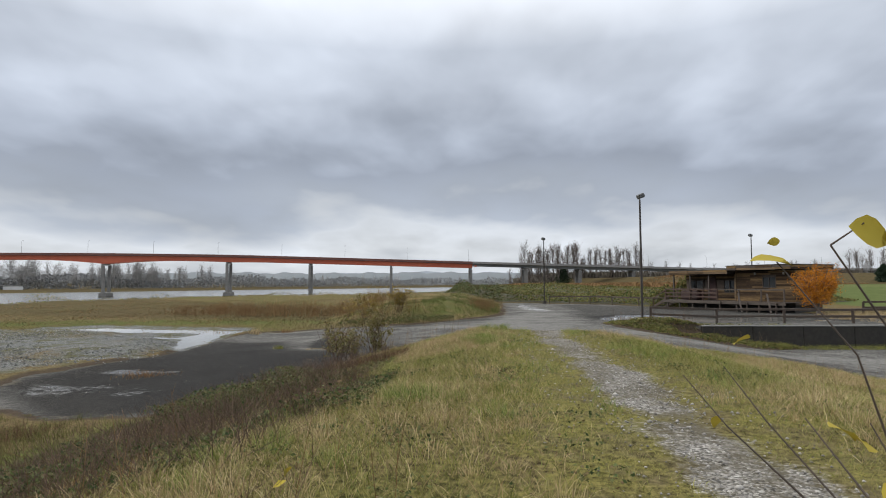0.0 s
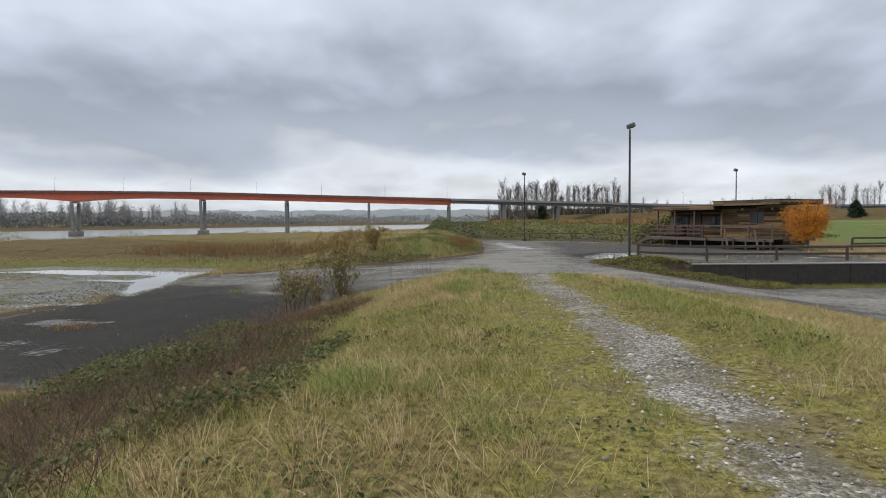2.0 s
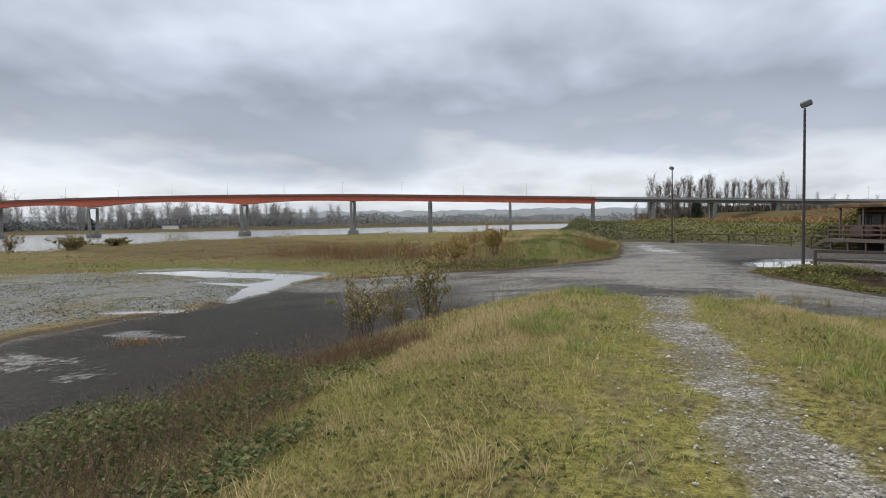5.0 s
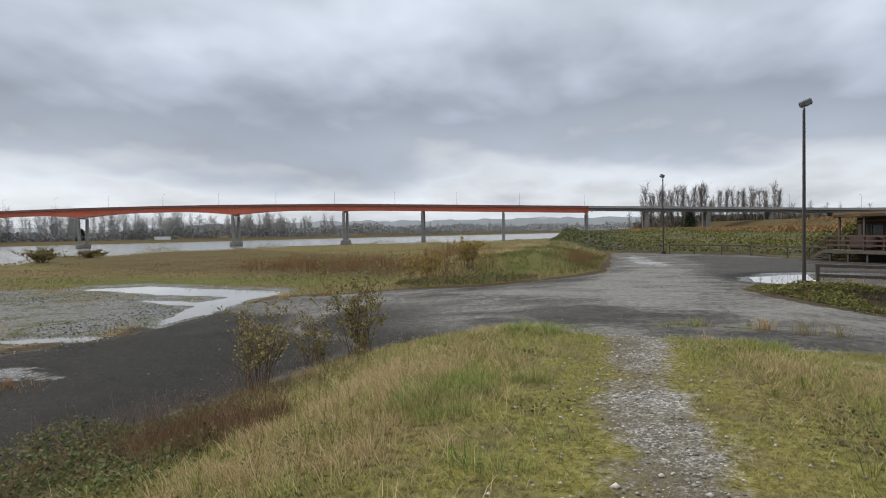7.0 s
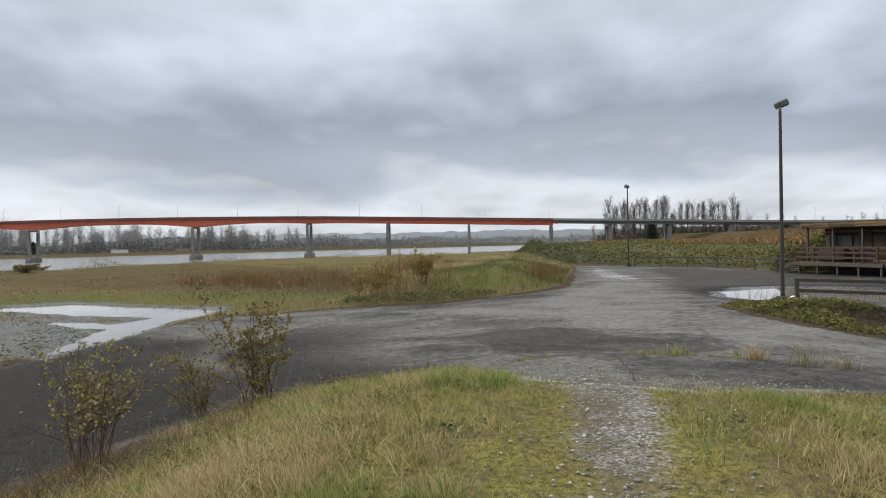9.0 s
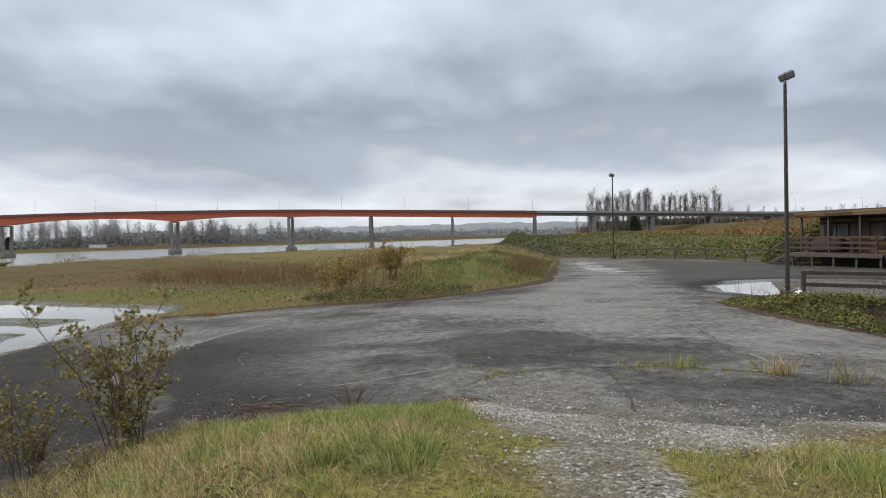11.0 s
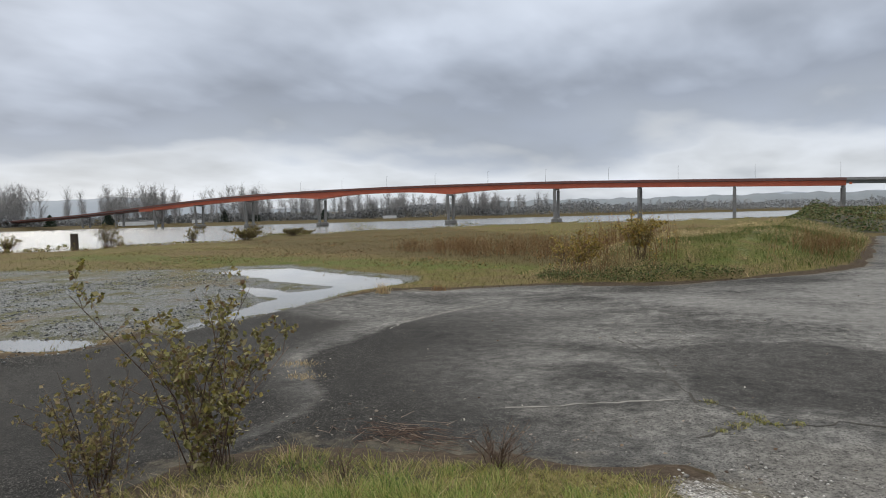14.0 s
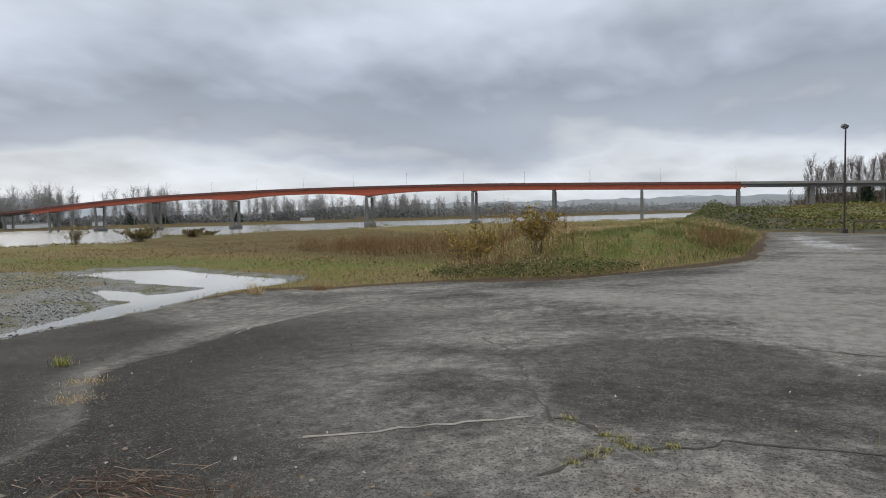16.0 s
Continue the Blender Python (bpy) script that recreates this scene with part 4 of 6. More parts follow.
# front wall of the main room: horizontal boards around the windows
OPEN = ((8.5, 9.7, 1.95, 2.85),)
for i in range(16):
    z0 = 0.86 + i * 0.153
    z1 = z0 + 0.148
    cuts = [6.12]
    for s0, s1, b, t in OPEN:
        if z1 > b and z0 < t:
            cuts += [s0, s1]
    cuts.append(11.2)
    for a, b in zip(cuts[::2], cuts[1::2]):
        joint = a + (b - a) * rng.uniform(0.35, 0.65)
        for p, q in ((a, joint - 0.004), (joint + 0.004, b)) if b - a > 2.2 else ((a, b),):
            hut_box("board", p, q, -1.02, -0.985 + rng.uniform(0, 0.012), z0, z1, SIDING, bevel=0.0)
    hut_box("board", 6.075, 6.112, -3.05, -1.03, z0, z1, SIDING, bevel=0.0)
    hut_box("board", 11.2, 11.235 + rng.uniform(0, 0.01), -4.9, -1.0, z0, z1, SIDING, bevel=0.0)
# porch wall: boards below, posts, wide windows and a door
for i in range(6):
    hut_box("board", 0.2, 6.05, -1.7, -1.665 + rng.uniform(0, 0.01), 0.86 + i * 0.153, 1.008 + i * 0.153, SIDING, bevel=0.0)
for i in range(3):
    hut_box("board", 0.2, 6.05, -1.7, -1.665, 2.62 + i * 0.153, 2.768 + i * 0.153, SIDING, bevel=0.0)


def hut_window(s0, s1, z0, z1, out, bars):
    w = hut_box("window", s0, s1, out - 0.03, out, z0, z1, DARKWOOD, "dark framed window")
    n = len(bars) + 1
    edges = [s0 + 0.05, *bars, s1 - 0.05]
    for a, b in zip(edges, edges[1:]):
        hut_box("pane", a + 0.03, b - 0.03, out, out + 0.012, z0 + 0.07, z1 - 0.07, GLASS, "dark glass pane", 0.0, w)
    for e in edges:
        hut_box("mullion", e - 0.03, e + 0.03, out + 0.002, out + 0.05, z0, z1, DARKWOOD, "", 0.005, w)
    for z in (z0, z1 - 0.06):
        hut_box("rail", s0, s1, out + 0.004, out + 0.055, z, z + 0.06, DARKWOOD, "", 0.005, w)


hut_window(8.5, 9.7, 1.95, 2.85, -1.0, (9.1,))
hut_box("blind", 11.24, 11.27, -3.4, -1.7, 1.95, 2.25, TRIM, "pale board on the end wall")
hut_box("end_window", 11.24, 11.28, -3.4, -1.7, 2.27, 2.85, GLASS, "dark glass window in the end wall")
hut_window(0.5, 2.2, 1.75, 2.62, -1.66, (1.35,))
hut_window(4.3, 5.5, 1.5, 2.62, -1.66, (4.9,))
hut_box("door", 2.6, 3.5, -1.7, -1.62, 0.88, 2.88, MAROON, "dark red door", 0.01)
hut_box("tarp", 0.4, 2.4, -1.3, -0.6, 0.86, 1.7, MAROON, "maroon tarp over stacked furniture", 0.12)
hut_box("corner_post", 5.85, 6.05, -1.25, -1.0, 0.86, 3.35, FASCIA, "pale corner post", 0.02)
for s in (0.0, 1.9, 3.9):
    hut_box("porch_post", s - 0.06, s + 0.06, -0.35, -0.23, 0.86, 3.1, DECKWOOD)
for s in (7.9, 10.4):
    hut_box("wall_lamp", s - 0.08, s + 0.08, -0.99, -0.85, 3.0, 3.2, TRIM, "small pale wall lamp", 0.03)
# deck along the front, its posts, rails, braces and stairs
for i in range(9):
    o = -2.9 + i * 0.42
    hut_box("deck_plank", -0.1, 6.0, o, o + 0.405, 0.80, 0.85, DECKWOOD, bevel=0.006)
for i in range(4):
    o = -0.95 + i * 0.43
    hut_box("deck_plank", 6.05, 11.6, o, o + 0.415, 0.80, 0.85, DECKWOOD, bevel=0.006)
hut_box("rim_joist", -0.15, 6.0, 0.87, 0.92, 0.62, 0.85, DECKWOOD)
hut_box("rim_joist", 6.0, 11.65, 0.77, 0.82, 0.62, 0.85, DECKWOOD)
for s in (0.2, 1.6, 3.0, 4.4, 5.8, 7.4, 9.4, 11.4):
    hut_box("deck_post", s - 0.06, s + 0.06, 0.68, 0.80, -0.1, 0.8, DECKWOOD)
for s in (0.0, 1.35, 2.75, 4.15, 5.6):
    hut_box("rail_post", s - 0.05, s + 0.05, 0.72, 0.82, 0.85, 1.82, RAILWOOD)
for z in (1.12, 1.44, 1.76):
    hut_box("deck_rail", -0.05, 5.65, 0.822, 0.862, z, z + 0.12, RAILWOOD, bevel=0.006)
for s in (7.6, 9.6, 11.5):
    hut_box("rail_post", s - 0.05, s + 0.05, 0.66, 0.76, 0.85, 1.85, DECKWOOD)
hut_box("deck_rail", 5.7, 11.55, 0.762, 0.80, 1.76, 1.86, DECKWOOD, bevel=0.006)
for s in (7.7, 10.2):
    hut_part("brace", plank(at_hut(s, 0.9, 1.5), at_hut(s + 0.75, 1.5, 0.02), 0.12, 0.09), DECKWOOD, "grey slanting brace")
    hut_part("brace", plank(at_hut(s + 0.75, 0.9, 0.0), at_hut(s + 0.75, 0.9, 0.82), 0.12, 0.09), DECKWOOD)
for i in range(5):
    hut_box("stair_tread", -1.75 + i * 0.32, -1.40 + i * 0.32, -1.0, 0.7, 0.10 + i * 0.165, 0.145 + i * 0.165, DECKWOOD)
for o in (-1.0, 0.7):
    hut_part("stringer", plank(at_hut(-1.85, o, 0.05), at_hut(-0.1, o, 0.86), 0.05, 0.24), DARKWOOD)
hut_part("stair_rail", plank(at_hut(-1.6, 0.72, 0.95), at_hut(0.0, 0.76, 1.75), 0.05, 0.1), RAILWOOD)
hut_part("stair_post", plank(at_hut(-1.6, 0.72, 0.0), at_hut(-1.6, 0.72, 1.0), 0.08, 0.08), RAILWOOD)


# ---- rail fences and the low wall ----
def rail_fence(points, spacing, rails, label, high=0.85, size=0.13):
    a = Vector(points[0])
    fence = empty("fence", a, label, "fence")
    for p, q in zip(points, points[1:]):
        p, q = Vector(p), Vector(q)
        n = max(1, round((q - p).length / spacing))
        for i in range(n + 1):
            c = p.lerp(q, i / n)
            c.z = float(max(ground_height(c.x, c.y), paved_height(c.x, c.y)))
            if (p is not points[0] and i == 0 and p != a):
                continue
            part("post", boxed(c - a + Vector((0, 0, high / 2 - 0.1)), (size, size, high + 0.2), Matrix.Rotation(rng.uniform(-0.05, 0.05), 4, "X"), 0.015), DARKWOOD, fence)
        for h in rails:
            for i in range(n):
                c, d = p.lerp(q, i / n), p.lerp(q, (i + 1) / n)
                c.z = float(max(ground_height(c.x, c.y), paved_height(c.x, c.y))) + h
                d.z = float(max(ground_height(d.x, d.y), paved_height(d.x, d.y))) + h + rng.uniform(-0.02, 0.02)
                part("rail", plank(c - a, d - a, 0.10, 0.13), DARKWOOD, fence)
    return fence


rail_fence([(9.3, 31.7, 0), (24.3, 31.0, 0)], 3.75, (0.78, 0.38), "low dark timber rail fence beside the asphalt ramp")
rail_fence([(24.6, 31.0, 0), (36, 29.5, 0)], 3.8, (0.8,), "low timber rail fence at the field")
rail_fence([(7.2, 66.3, 0), (13.2, 60.9, 0), (17.2, 54.6, 0)], 3.0, (0.85,), "dark timber rail fence before the bramble bank", 0.9, 0.09)
rail_fence([(27, 41, 0), (40, 38.5, 0)], 3.2, (0.85, 0.45), "dark timber rail fence along the green field")

wall = empty("retaining_wall", (11, 28.2, -1.2), "low dark mossy concrete wall beside the ramp", "wall")
for i in range(8):
    s0 = i * 2.6
    part("wall_panel", boxed((s0 + 1.295, 0, 0.57), (2.585, 0.3, 1.36), None, 0.02), WALLCON, wall)
part("coping", boxed((10.4, 0, 1.285), (20.8, 0.36, 0.07), None, 0.015), PIER, wall, "pale concrete coping")


# ---- vegetation ----
def scatter(n, x0, x1, y0, y1, want):
    """n points of a rectangle, kept with the chance that want(x, y) gives."""
    x, y = rng.uniform(x0, x1, n), rng.uniform(y0, y1, n)
    k = rng.uniform(0, 1, n) < want(x, y)
    return x[k], y[k]


def stand(x, y, sink=0.0):
    return np.stack([x, y, ground_height(x, y) - sink], 1)


def stuff(name, VF, mat, label, category="grass"):
    return tagged(new(name, mesh_of(name, *VF, mat)), label, category, kind="stuff")


def off_track(x, y):
    d, end = track(x, y)
    return ease(0.12, -0.25, d) * ease(0.0, -0.5, end)


def on_berm(x, y):
    verge = (x > 4) & (x < 16) & (y < 17) & (inside(PAVED, x, y) < -0.2)
    return ((inside(BERM, x, y) + 0.3 * wobble(x, y, 1.7, 20) > 0.15) | verge) * 1.0


def tall_patch(x, y):
    """Where the dry grass stands long: both shoulders of the berm, away from the mown strip by the track."""
    away = ease(0.4, 1.5, np.abs(x - 1.0) - 0.3)
    return away * (0.15 + 0.85 * ease(16.2, 14.2, y)) * ease(-0.55, 0.4, wobble(x, y, 0.55, 21) + 0.25 * wobble(x, y, 1.9, 22))


def green_patch(x, y):
    return ease(-0.3, 0.5, wobble(x, y, 0.6, 23) + 0.35 * (y > 11))


# short turf of the berm: a close carpet, thickest near the track
x, y = scatter(720000, -6.5, 9, -4.6, 18.0, lambda x, y: on_berm(x, y) * off_track(x, y) * ease(9, 1.5, np.abs(x - 1)) * (0.4 + 0.6 * ease(-0.5, 0.35, wobble(x, y, 1.3, 70) + 0.5 * wobble(x, y, 4.1, 71))))
h = rng.uniform(0.012, 0.05, len(x)) * (1 + 0.9 * ease(0.8, 2.2, np.abs(x - 1.0)))
stuff("turf", spears(stand(x, y), h, rng.uniform(0.0022, 0.0045, len(x)), h * 0.9), CARPET, "close olive and yellow-green turf on the berm")
x, y = scatter(150000, -7, 13, -4.5, 18.2, lambda x, y: on_berm(x, y) * off_track(x, y) * (0.35 + 0.65 * green_patch(x, y)) * ease(18, 5, np.abs(x - 1)))
h = rng.uniform(0.025, 0.085, len(x)) * (1 + 0.9 * ease(0.8, 2.2, np.abs(x - 1.0)))
stuff("grass", blades(stand(x, y), h, rng.uniform(0.0018, 0.0036, len(x)), h * 0.8), GRASS, "short yellow-green turf on the berm")
# long dry grass, much of it laid over
x, y = scatter(360000, -7.5, 14, -4.5, 18.0, lambda x, y: on_berm(x, y) * tall_patch(x, y) * off_track(x, y) * ease(20, 8, np.abs(x - 1)))
x, y = x[::3], y[::3]
h = rng.uniform(0.04, 0.18, len(x))
stuff("dry_grass", blades(stand(x, y), h, rng.uniform(0.0014, 0.0030, len(x)), 0.06 + h * 1.1, (-0.15, -0.1)), STRAW, "dry straw-coloured grass on the berm")


def tussocks(count, per, want, area, tall, reach, mat_, name, label, ground_fn=stand):
    """Clumps of grass whose blades fan out from the middle."""
    cx, cy = scatter(count, *area, want)
    size = rng.uniform(0.55, 1.35, len(cx))
    k = np.repeat(np.arange(len(cx)), per)
    a, r = rng.uniform(0, 2 * np.pi, len(k)), rng.uniform(0, 1, len(k)) ** 0.7
    ox, oy = np.cos(a) * r * reach * size[k], np.sin(a) * r * reach * size[k]
    h = tall * size[k] * rng.uniform(0.45, 1.1, len(k)) * (1 - 0.3 * r)
    lean = 0.75 / reach / size[k]
    stuff(name, blades(ground_fn(cx[k] + ox, cy[k] + oy), h, rng.uniform(0.0013, 0.0030, len(k)), h * 0.45, (ox * lean - 0.12, oy * lean - 0.10)), mat_, label)


tussocks(2300, 55, lambda x, y: on_berm(x, y) * tall_patch(x, y) * off_track(x, y) * ease(20, 8, np.abs(x - 1)), (-7, 14, -4.5, 17.4), 0.22, 0.16, STRAW, "straw_tussocks", "clumps of long dry straw-coloured grass on the berm")
tussocks(1500, 45, lambda x, y: on_berm(x, y) * off_track(x, y) * ease(0.6, 1.6, np.abs(x - 1.0)) * ease(-0.3, 0.5, wobble(x, y, 0.8, 45)), (-6, 9, -4.5, 17.4), 0.20, 0.12, GRASS, "grass_tussocks", "clumps of olive green grass on the berm")
tussocks(210, 100, lambda x, y: on_berm(x, y) * off_track(x, y) * ease(0.5, 1.2, np.abs(x - 1.0)) * ease(-0.1, 0.35, wobble(x, y, 0.6, 72) + 0.25 * ease(9, 14, y)), (-4.2, 5.5, -3.5, 17.2), 0.20, 0.17, LUSH, "lush_tussocks", "fresh green grass tussocks on the berm")
tussocks(40, 110, lambda x, y: on_berm(x, y) * off_track(x, y), (-2.6, 0.3, 14.4, 17.0), 0.19, 0.17, LUSH, "lush_tussocks", "thick green tussocks at the end of the berm")
for tx, ty in ((-0.39, 9.5), (-0.75, 8.9), (-0.33, 12.9), (3.0, 13.6), (2.4, 15.2), (-1.5, 2.0)):
    tussocks(7, 150, lambda x, y: on_berm(x, y) * off_track(x, y), (tx - 0.45, tx + 0.45, ty - 0.5, ty + 0.5), 0.24, 0.16, LUSH, "lush_tussocks", "dense tuft of fresh green grass on the berm")
tussocks(170, 70, lambda x, y: on_berm(x, y), (-2.6, -1.0, 6.8, 11.2), 0.17, 0.20, STRAW, "straw_tussocks", "pale flattened straw grass on the berm shoulder")
# lush tufts near the end of the berm and here and there
cx, cy = np.concatenate([rng.uniform(-3.5, 0.4, 60), rng.uniform(-3.5, 5.5, 70), rng.uniform(2, 4.5, 14)]), np.concatenate([rng.uniform(12.8, 16.8, 60), rng.uniform(0, 16, 70), rng.uniform(13, 16, 14)])
k = rng.integers(0, len(cx), 9000)
x, y = cx[k] + rng.normal(0, 0.16, len(k)), cy[k] + rng.normal(0, 0.16, len(k))
keep = (on_berm(x, y) * off_track(x, y)) > 0.5
x, y = x[keep], y[keep]
h = rng.uniform(0.05, 0.20, len(x))
stuff("lush_grass", blades(stand(x, y), h, rng.uniform(0.0018, 0.0036, len(x)), h * 0.8), LUSH, "lush green grass tufts at the end of the berm")
tussocks(500, 45, lambda x, y: on_berm(x, y) * ease(-0.2, 0.4, wobble(x, y, 0.7, 51)), (-7, -2.6, -4.5, 13), 0.24, 0.16, GRASS, "grass_tussocks", "olive green grass clumps on the lower berm slope")
tussocks(500, 40, lambda x, y: on_berm(x, y) * ease(-0.3, 0.4, wobble(x, y, 0.9, 52)), (-7, -3, -4.5, 13), 0.26, 0.16, RUST, "grass_tussocks", "red-brown dead grass clumps on the lower berm slope")
# rough low ground between the berm and the river flat
low = lambda x, y: (inside(PAVED, x, y) < -0.1) * ease(-0.5, 0.4, wobble(x, y, 0.5, 88))
tussocks(1500, 40, low, (-15, -5.6, -2, 7.6), 0.20, 0.22, MEADOW_GREEN, "grass_tussocks", "olive grass clumps on the low ground beside the berm")
tussocks(700, 40, lambda x, y: (inside(PAVED, x, y) < -0.1) * ease(0.0, 0.5, wobble(x, y, 0.6, 89)), (-15, -5.6, -2, 7.6), 0.30, 0.2, REDWEED, "weed_tussocks", "red-brown weed clumps on the low ground beside the berm")
# stems of dead weeds on the shoulders
x, y = scatter(1500, -7, 14, -3, 16.5, lambda x, y: on_berm(x, y) * ease(1.5, 3.0, np.abs(x - 1.0)) * ease(-0.1, 0.5, wobble(x, y, 0.5, 73)))
a = stand(x, y)
t = a + np.stack([rng.normal(0, 0.10, len(x)), rng.normal(0, 0.10, len(x)), rng.uniform(0.25, 0.7, len(x))], 1)
tw = [sticks(a, t, 0.0028, 0.0012)]
m = a + (t - a) * rng.uniform(0.5, 0.9, (len(x), 1))
tw.append(sticks(m, m + rng.normal(0, 0.08, (len(x), 3)) + [0, 0, 0.08], 0.0015, 0.0008))
stuff("dead_weeds", joined(tw), RUST, "thin brown stems of dead weeds on the berm", "weeds")

# loose stones of the track, of the stony flat by the puddle, and strays in the moss
def stones(x, y, z, r):
    n = len(x)
    oct_v = np.array([(1, 0, 0), (0, 1, 0), (-1, 0, 0), (0, -1, 0), (0, 0, 0.7), (0, 0, -0.5)])
    V = oct_v[None] * rng.uniform(0.7, 1.3, (n, 6, 3)) * r[:, None, None]
    a = rng.uniform(0, 6.28, n)[:, None]
    V = np.stack([V[..., 0] * np.cos(a) - V[..., 1] * np.sin(a), V[..., 0] * np.sin(a) + V[..., 1] * np.cos(a), V[..., 2]], -1) + np.stack([x, y, z + r * 0.2], 1)[:, None]
    o = np.arange(n)[:, None] * 6
    F = np.concatenate([o + f for f in ([0, 1, 4], [1, 2, 4], [2, 3, 4], [3, 0, 4], [1, 0, 5], [2, 1, 5], [3, 2, 5], [0, 3, 5])], 1).reshape(-1, 3)
    return V.reshape(-1, 3), F


def surface(x, y):
    return np.maximum(ground_height(x, y), np.where(inside(PAVED, x, y) > -0.4, paved_height(x, y), -99))


x, y = scatter(42000, -0.6, 6.5, -3.5, 19.2, lambda x, y: np.maximum(ease(-0.18, 0.25, track(x, y)[0]) * 0.5, ease(-0.7, 0.4, track(x, y)[1]) * 0.8) * ease(-0.7, 0.4, wobble(x, y, 2.0, 48)))
stuff("gravel", stones(x, y, surface(x, y), rng.uniform(0.006, 0.017, len(x)) * (1 + 1.6 * rng.uniform(0, 1, len(x)) ** 8)), STONE, "loose pale grey crushed stones on the track", "gravel")
x, y = scatter(26000, -1.0, 6.0, 15.2, 18.4, lambda x, y: ease(0.9, 0.0, np.abs(y - 17.0 + 0.28 * np.abs(x - 0.6) + 0.35 * wobble(x, y, 1.5, 84))) * ease(-0.5, 0.4, wobble(x, y, 2.6, 85)))
stuff("gravel", stones(x, y, surface(x, y), rng.uniform(0.006, 0.018, len(x))), CHIPS, "pale crushed stones spilled where the track meets the asphalt", "gravel")
x, y = scatter(3400, -0.8, 3.2, -3.5, 17, lambda x, y: ease(-1.2, 0, track(x, y)[0]))
stuff("gravel", stones(x, y, surface(x, y) + 0.01, rng.uniform(0.006, 0.02, len(x))), STONE, "stray pale stones in the moss beside the track", "gravel")
x, y = scatter(26000, -48, -14, 12, 36, lambda x, y: ease(-1.5, 1.0, inside(GRAVEL, x, y)) * ease(-0.5, 0.5, wobble(x, y, 0.5, 49)) * ease(60, 18, np.hypot(x, y - 14)))
stuff("gravel", stones(x, y, surface(x, y), rng.uniform(0.018, 0.055, len(x))), SHINGLE, "grey stones on the flat beside the puddle", "gravel")

# brambles on the left foot of the berm, in the bed beside the ramp, on the bank behind the lot


def bramble_mass(n, points, size, rise):
    x, y = points
    top = rise(x, y)
    z = ground_height(x, y) + top * rng.uniform(0, 1, len(x)) ** 0.6
    return leaves(np.stack([x, y, z], 1), size(len(x)), 0.5)


left = scatter(130000, -7.4, -2.2, -3.5, 11.5, lambda x, y: on_berm(x, y) * np.maximum(np.maximum(0, ease(1.2, 0.6, np.hypot((x + 3.2 - 0.55 * (y - 3.4)) / 0.75, (y - 3.4) / 1.7) + 0.35 * wobble(x, y, 1.1, 83))) + ease(1.25, 0.7, np.hypot((x + 4.4 - 0.12 * (y - 6)) / 1.15, (y - 6.2) / 3.0) + 0.35 * wobble(x, y, 0.9, 34)), 0.7 * ease(-0.1, 0.45, wobble(x, y, 0.6, 25) + 0.6 * ease(2.6, 0.4, np.abs(x + 4.9)) - 0.42)))
stuff("brambles", bramble_mass(0, left, lambda n: rng.uniform(0.03, 0.07, n), lambda x, y: 0.10 + 0.36 * ease(-0.5, 0.6, wobble(x, y, 0.9, 26))), BRAMBLE, "dark green bramble patch on the berm slope", "brambles")
x, y = scatter(9000, -7, -2.6, -3.5, 13, lambda x, y: on_berm(x, y) * ease(-0.3, 0.4, wobble(x, y, 0.6, 25) + 0.6 * ease(3.2, 0.8, np.abs(x + 4.9)) - 0.35))
a = stand(x, y)
b = a + np.stack([rng.normal(0, 0.25, len(x)), rng.normal(0, 0.25, len(x)), rng.uniform(0.15, 0.55, len(x))], 1)
stuff("bramble_canes", sticks(a, b, 0.003, 0.0015), TWIG, "tangled brown bramble canes on the berm slope", "brambles")
x, y = scatter(17000, -8, -3, -3, 15.5, lambda x, y: on_berm(x, y) * ease(2.4, 0.4, inside(BERM, x, y)) * ease(-0.1, 0.5, wobble(x, y, 1.0, 74) + 0.4 * wobble(x, y, 2.7, 87)))
h = rng.uniform(0.08, 0.38, len(x))
stuff("brown_weeds", blades(stand(x, y), h, rng.uniform(0.0013, 0.0026, len(x)), h * 0.5), REDWEED, "reddish brown dead weeds at the foot of the berm", "weeds")

x, y = scatter(13000, -5.2, -2.2, 7.6, 11.0, lambda x, y: ease(1.1, 0.6, np.hypot((x + 3.7 + 0.25 * (y - 9.2)) / 1.15, (y - 9.2) / 1.15) + 0.3 * wobble(x, y, 1.3, 82)))
h = rng.uniform(0.10, 0.36, len(x))
stuff("brown_weeds", blades(stand(x, y), h, rng.uniform(0.0014, 0.0028, len(x)), h * 0.45), REDWEED, "dense patch of dark red-brown dead weeds on the berm slope", "weeds")
cx, cy = scatter(130, -4, 5, -3, 16.5, lambda x, y: on_berm(x, y) * off_track(x, y) * ease(0.6, 1.4, np.abs(x - 1)))
k = np.repeat(np.arange(len(cx)), 80)
x, y = cx[k] + rng.normal(0, 0.17, len(k)), cy[k] + rng.normal(0, 0.17, len(k))
stuff("leafy_weeds", leaves(stand(x, y) + np.stack([0 * x, 0 * x, rng.uniform(0.01, 0.07, len(x))], 1), rng.uniform(0.02, 0.05, len(x)), 0.35), BRAMBLE, "low leafy weeds spread in the grass of the berm", "weeds")

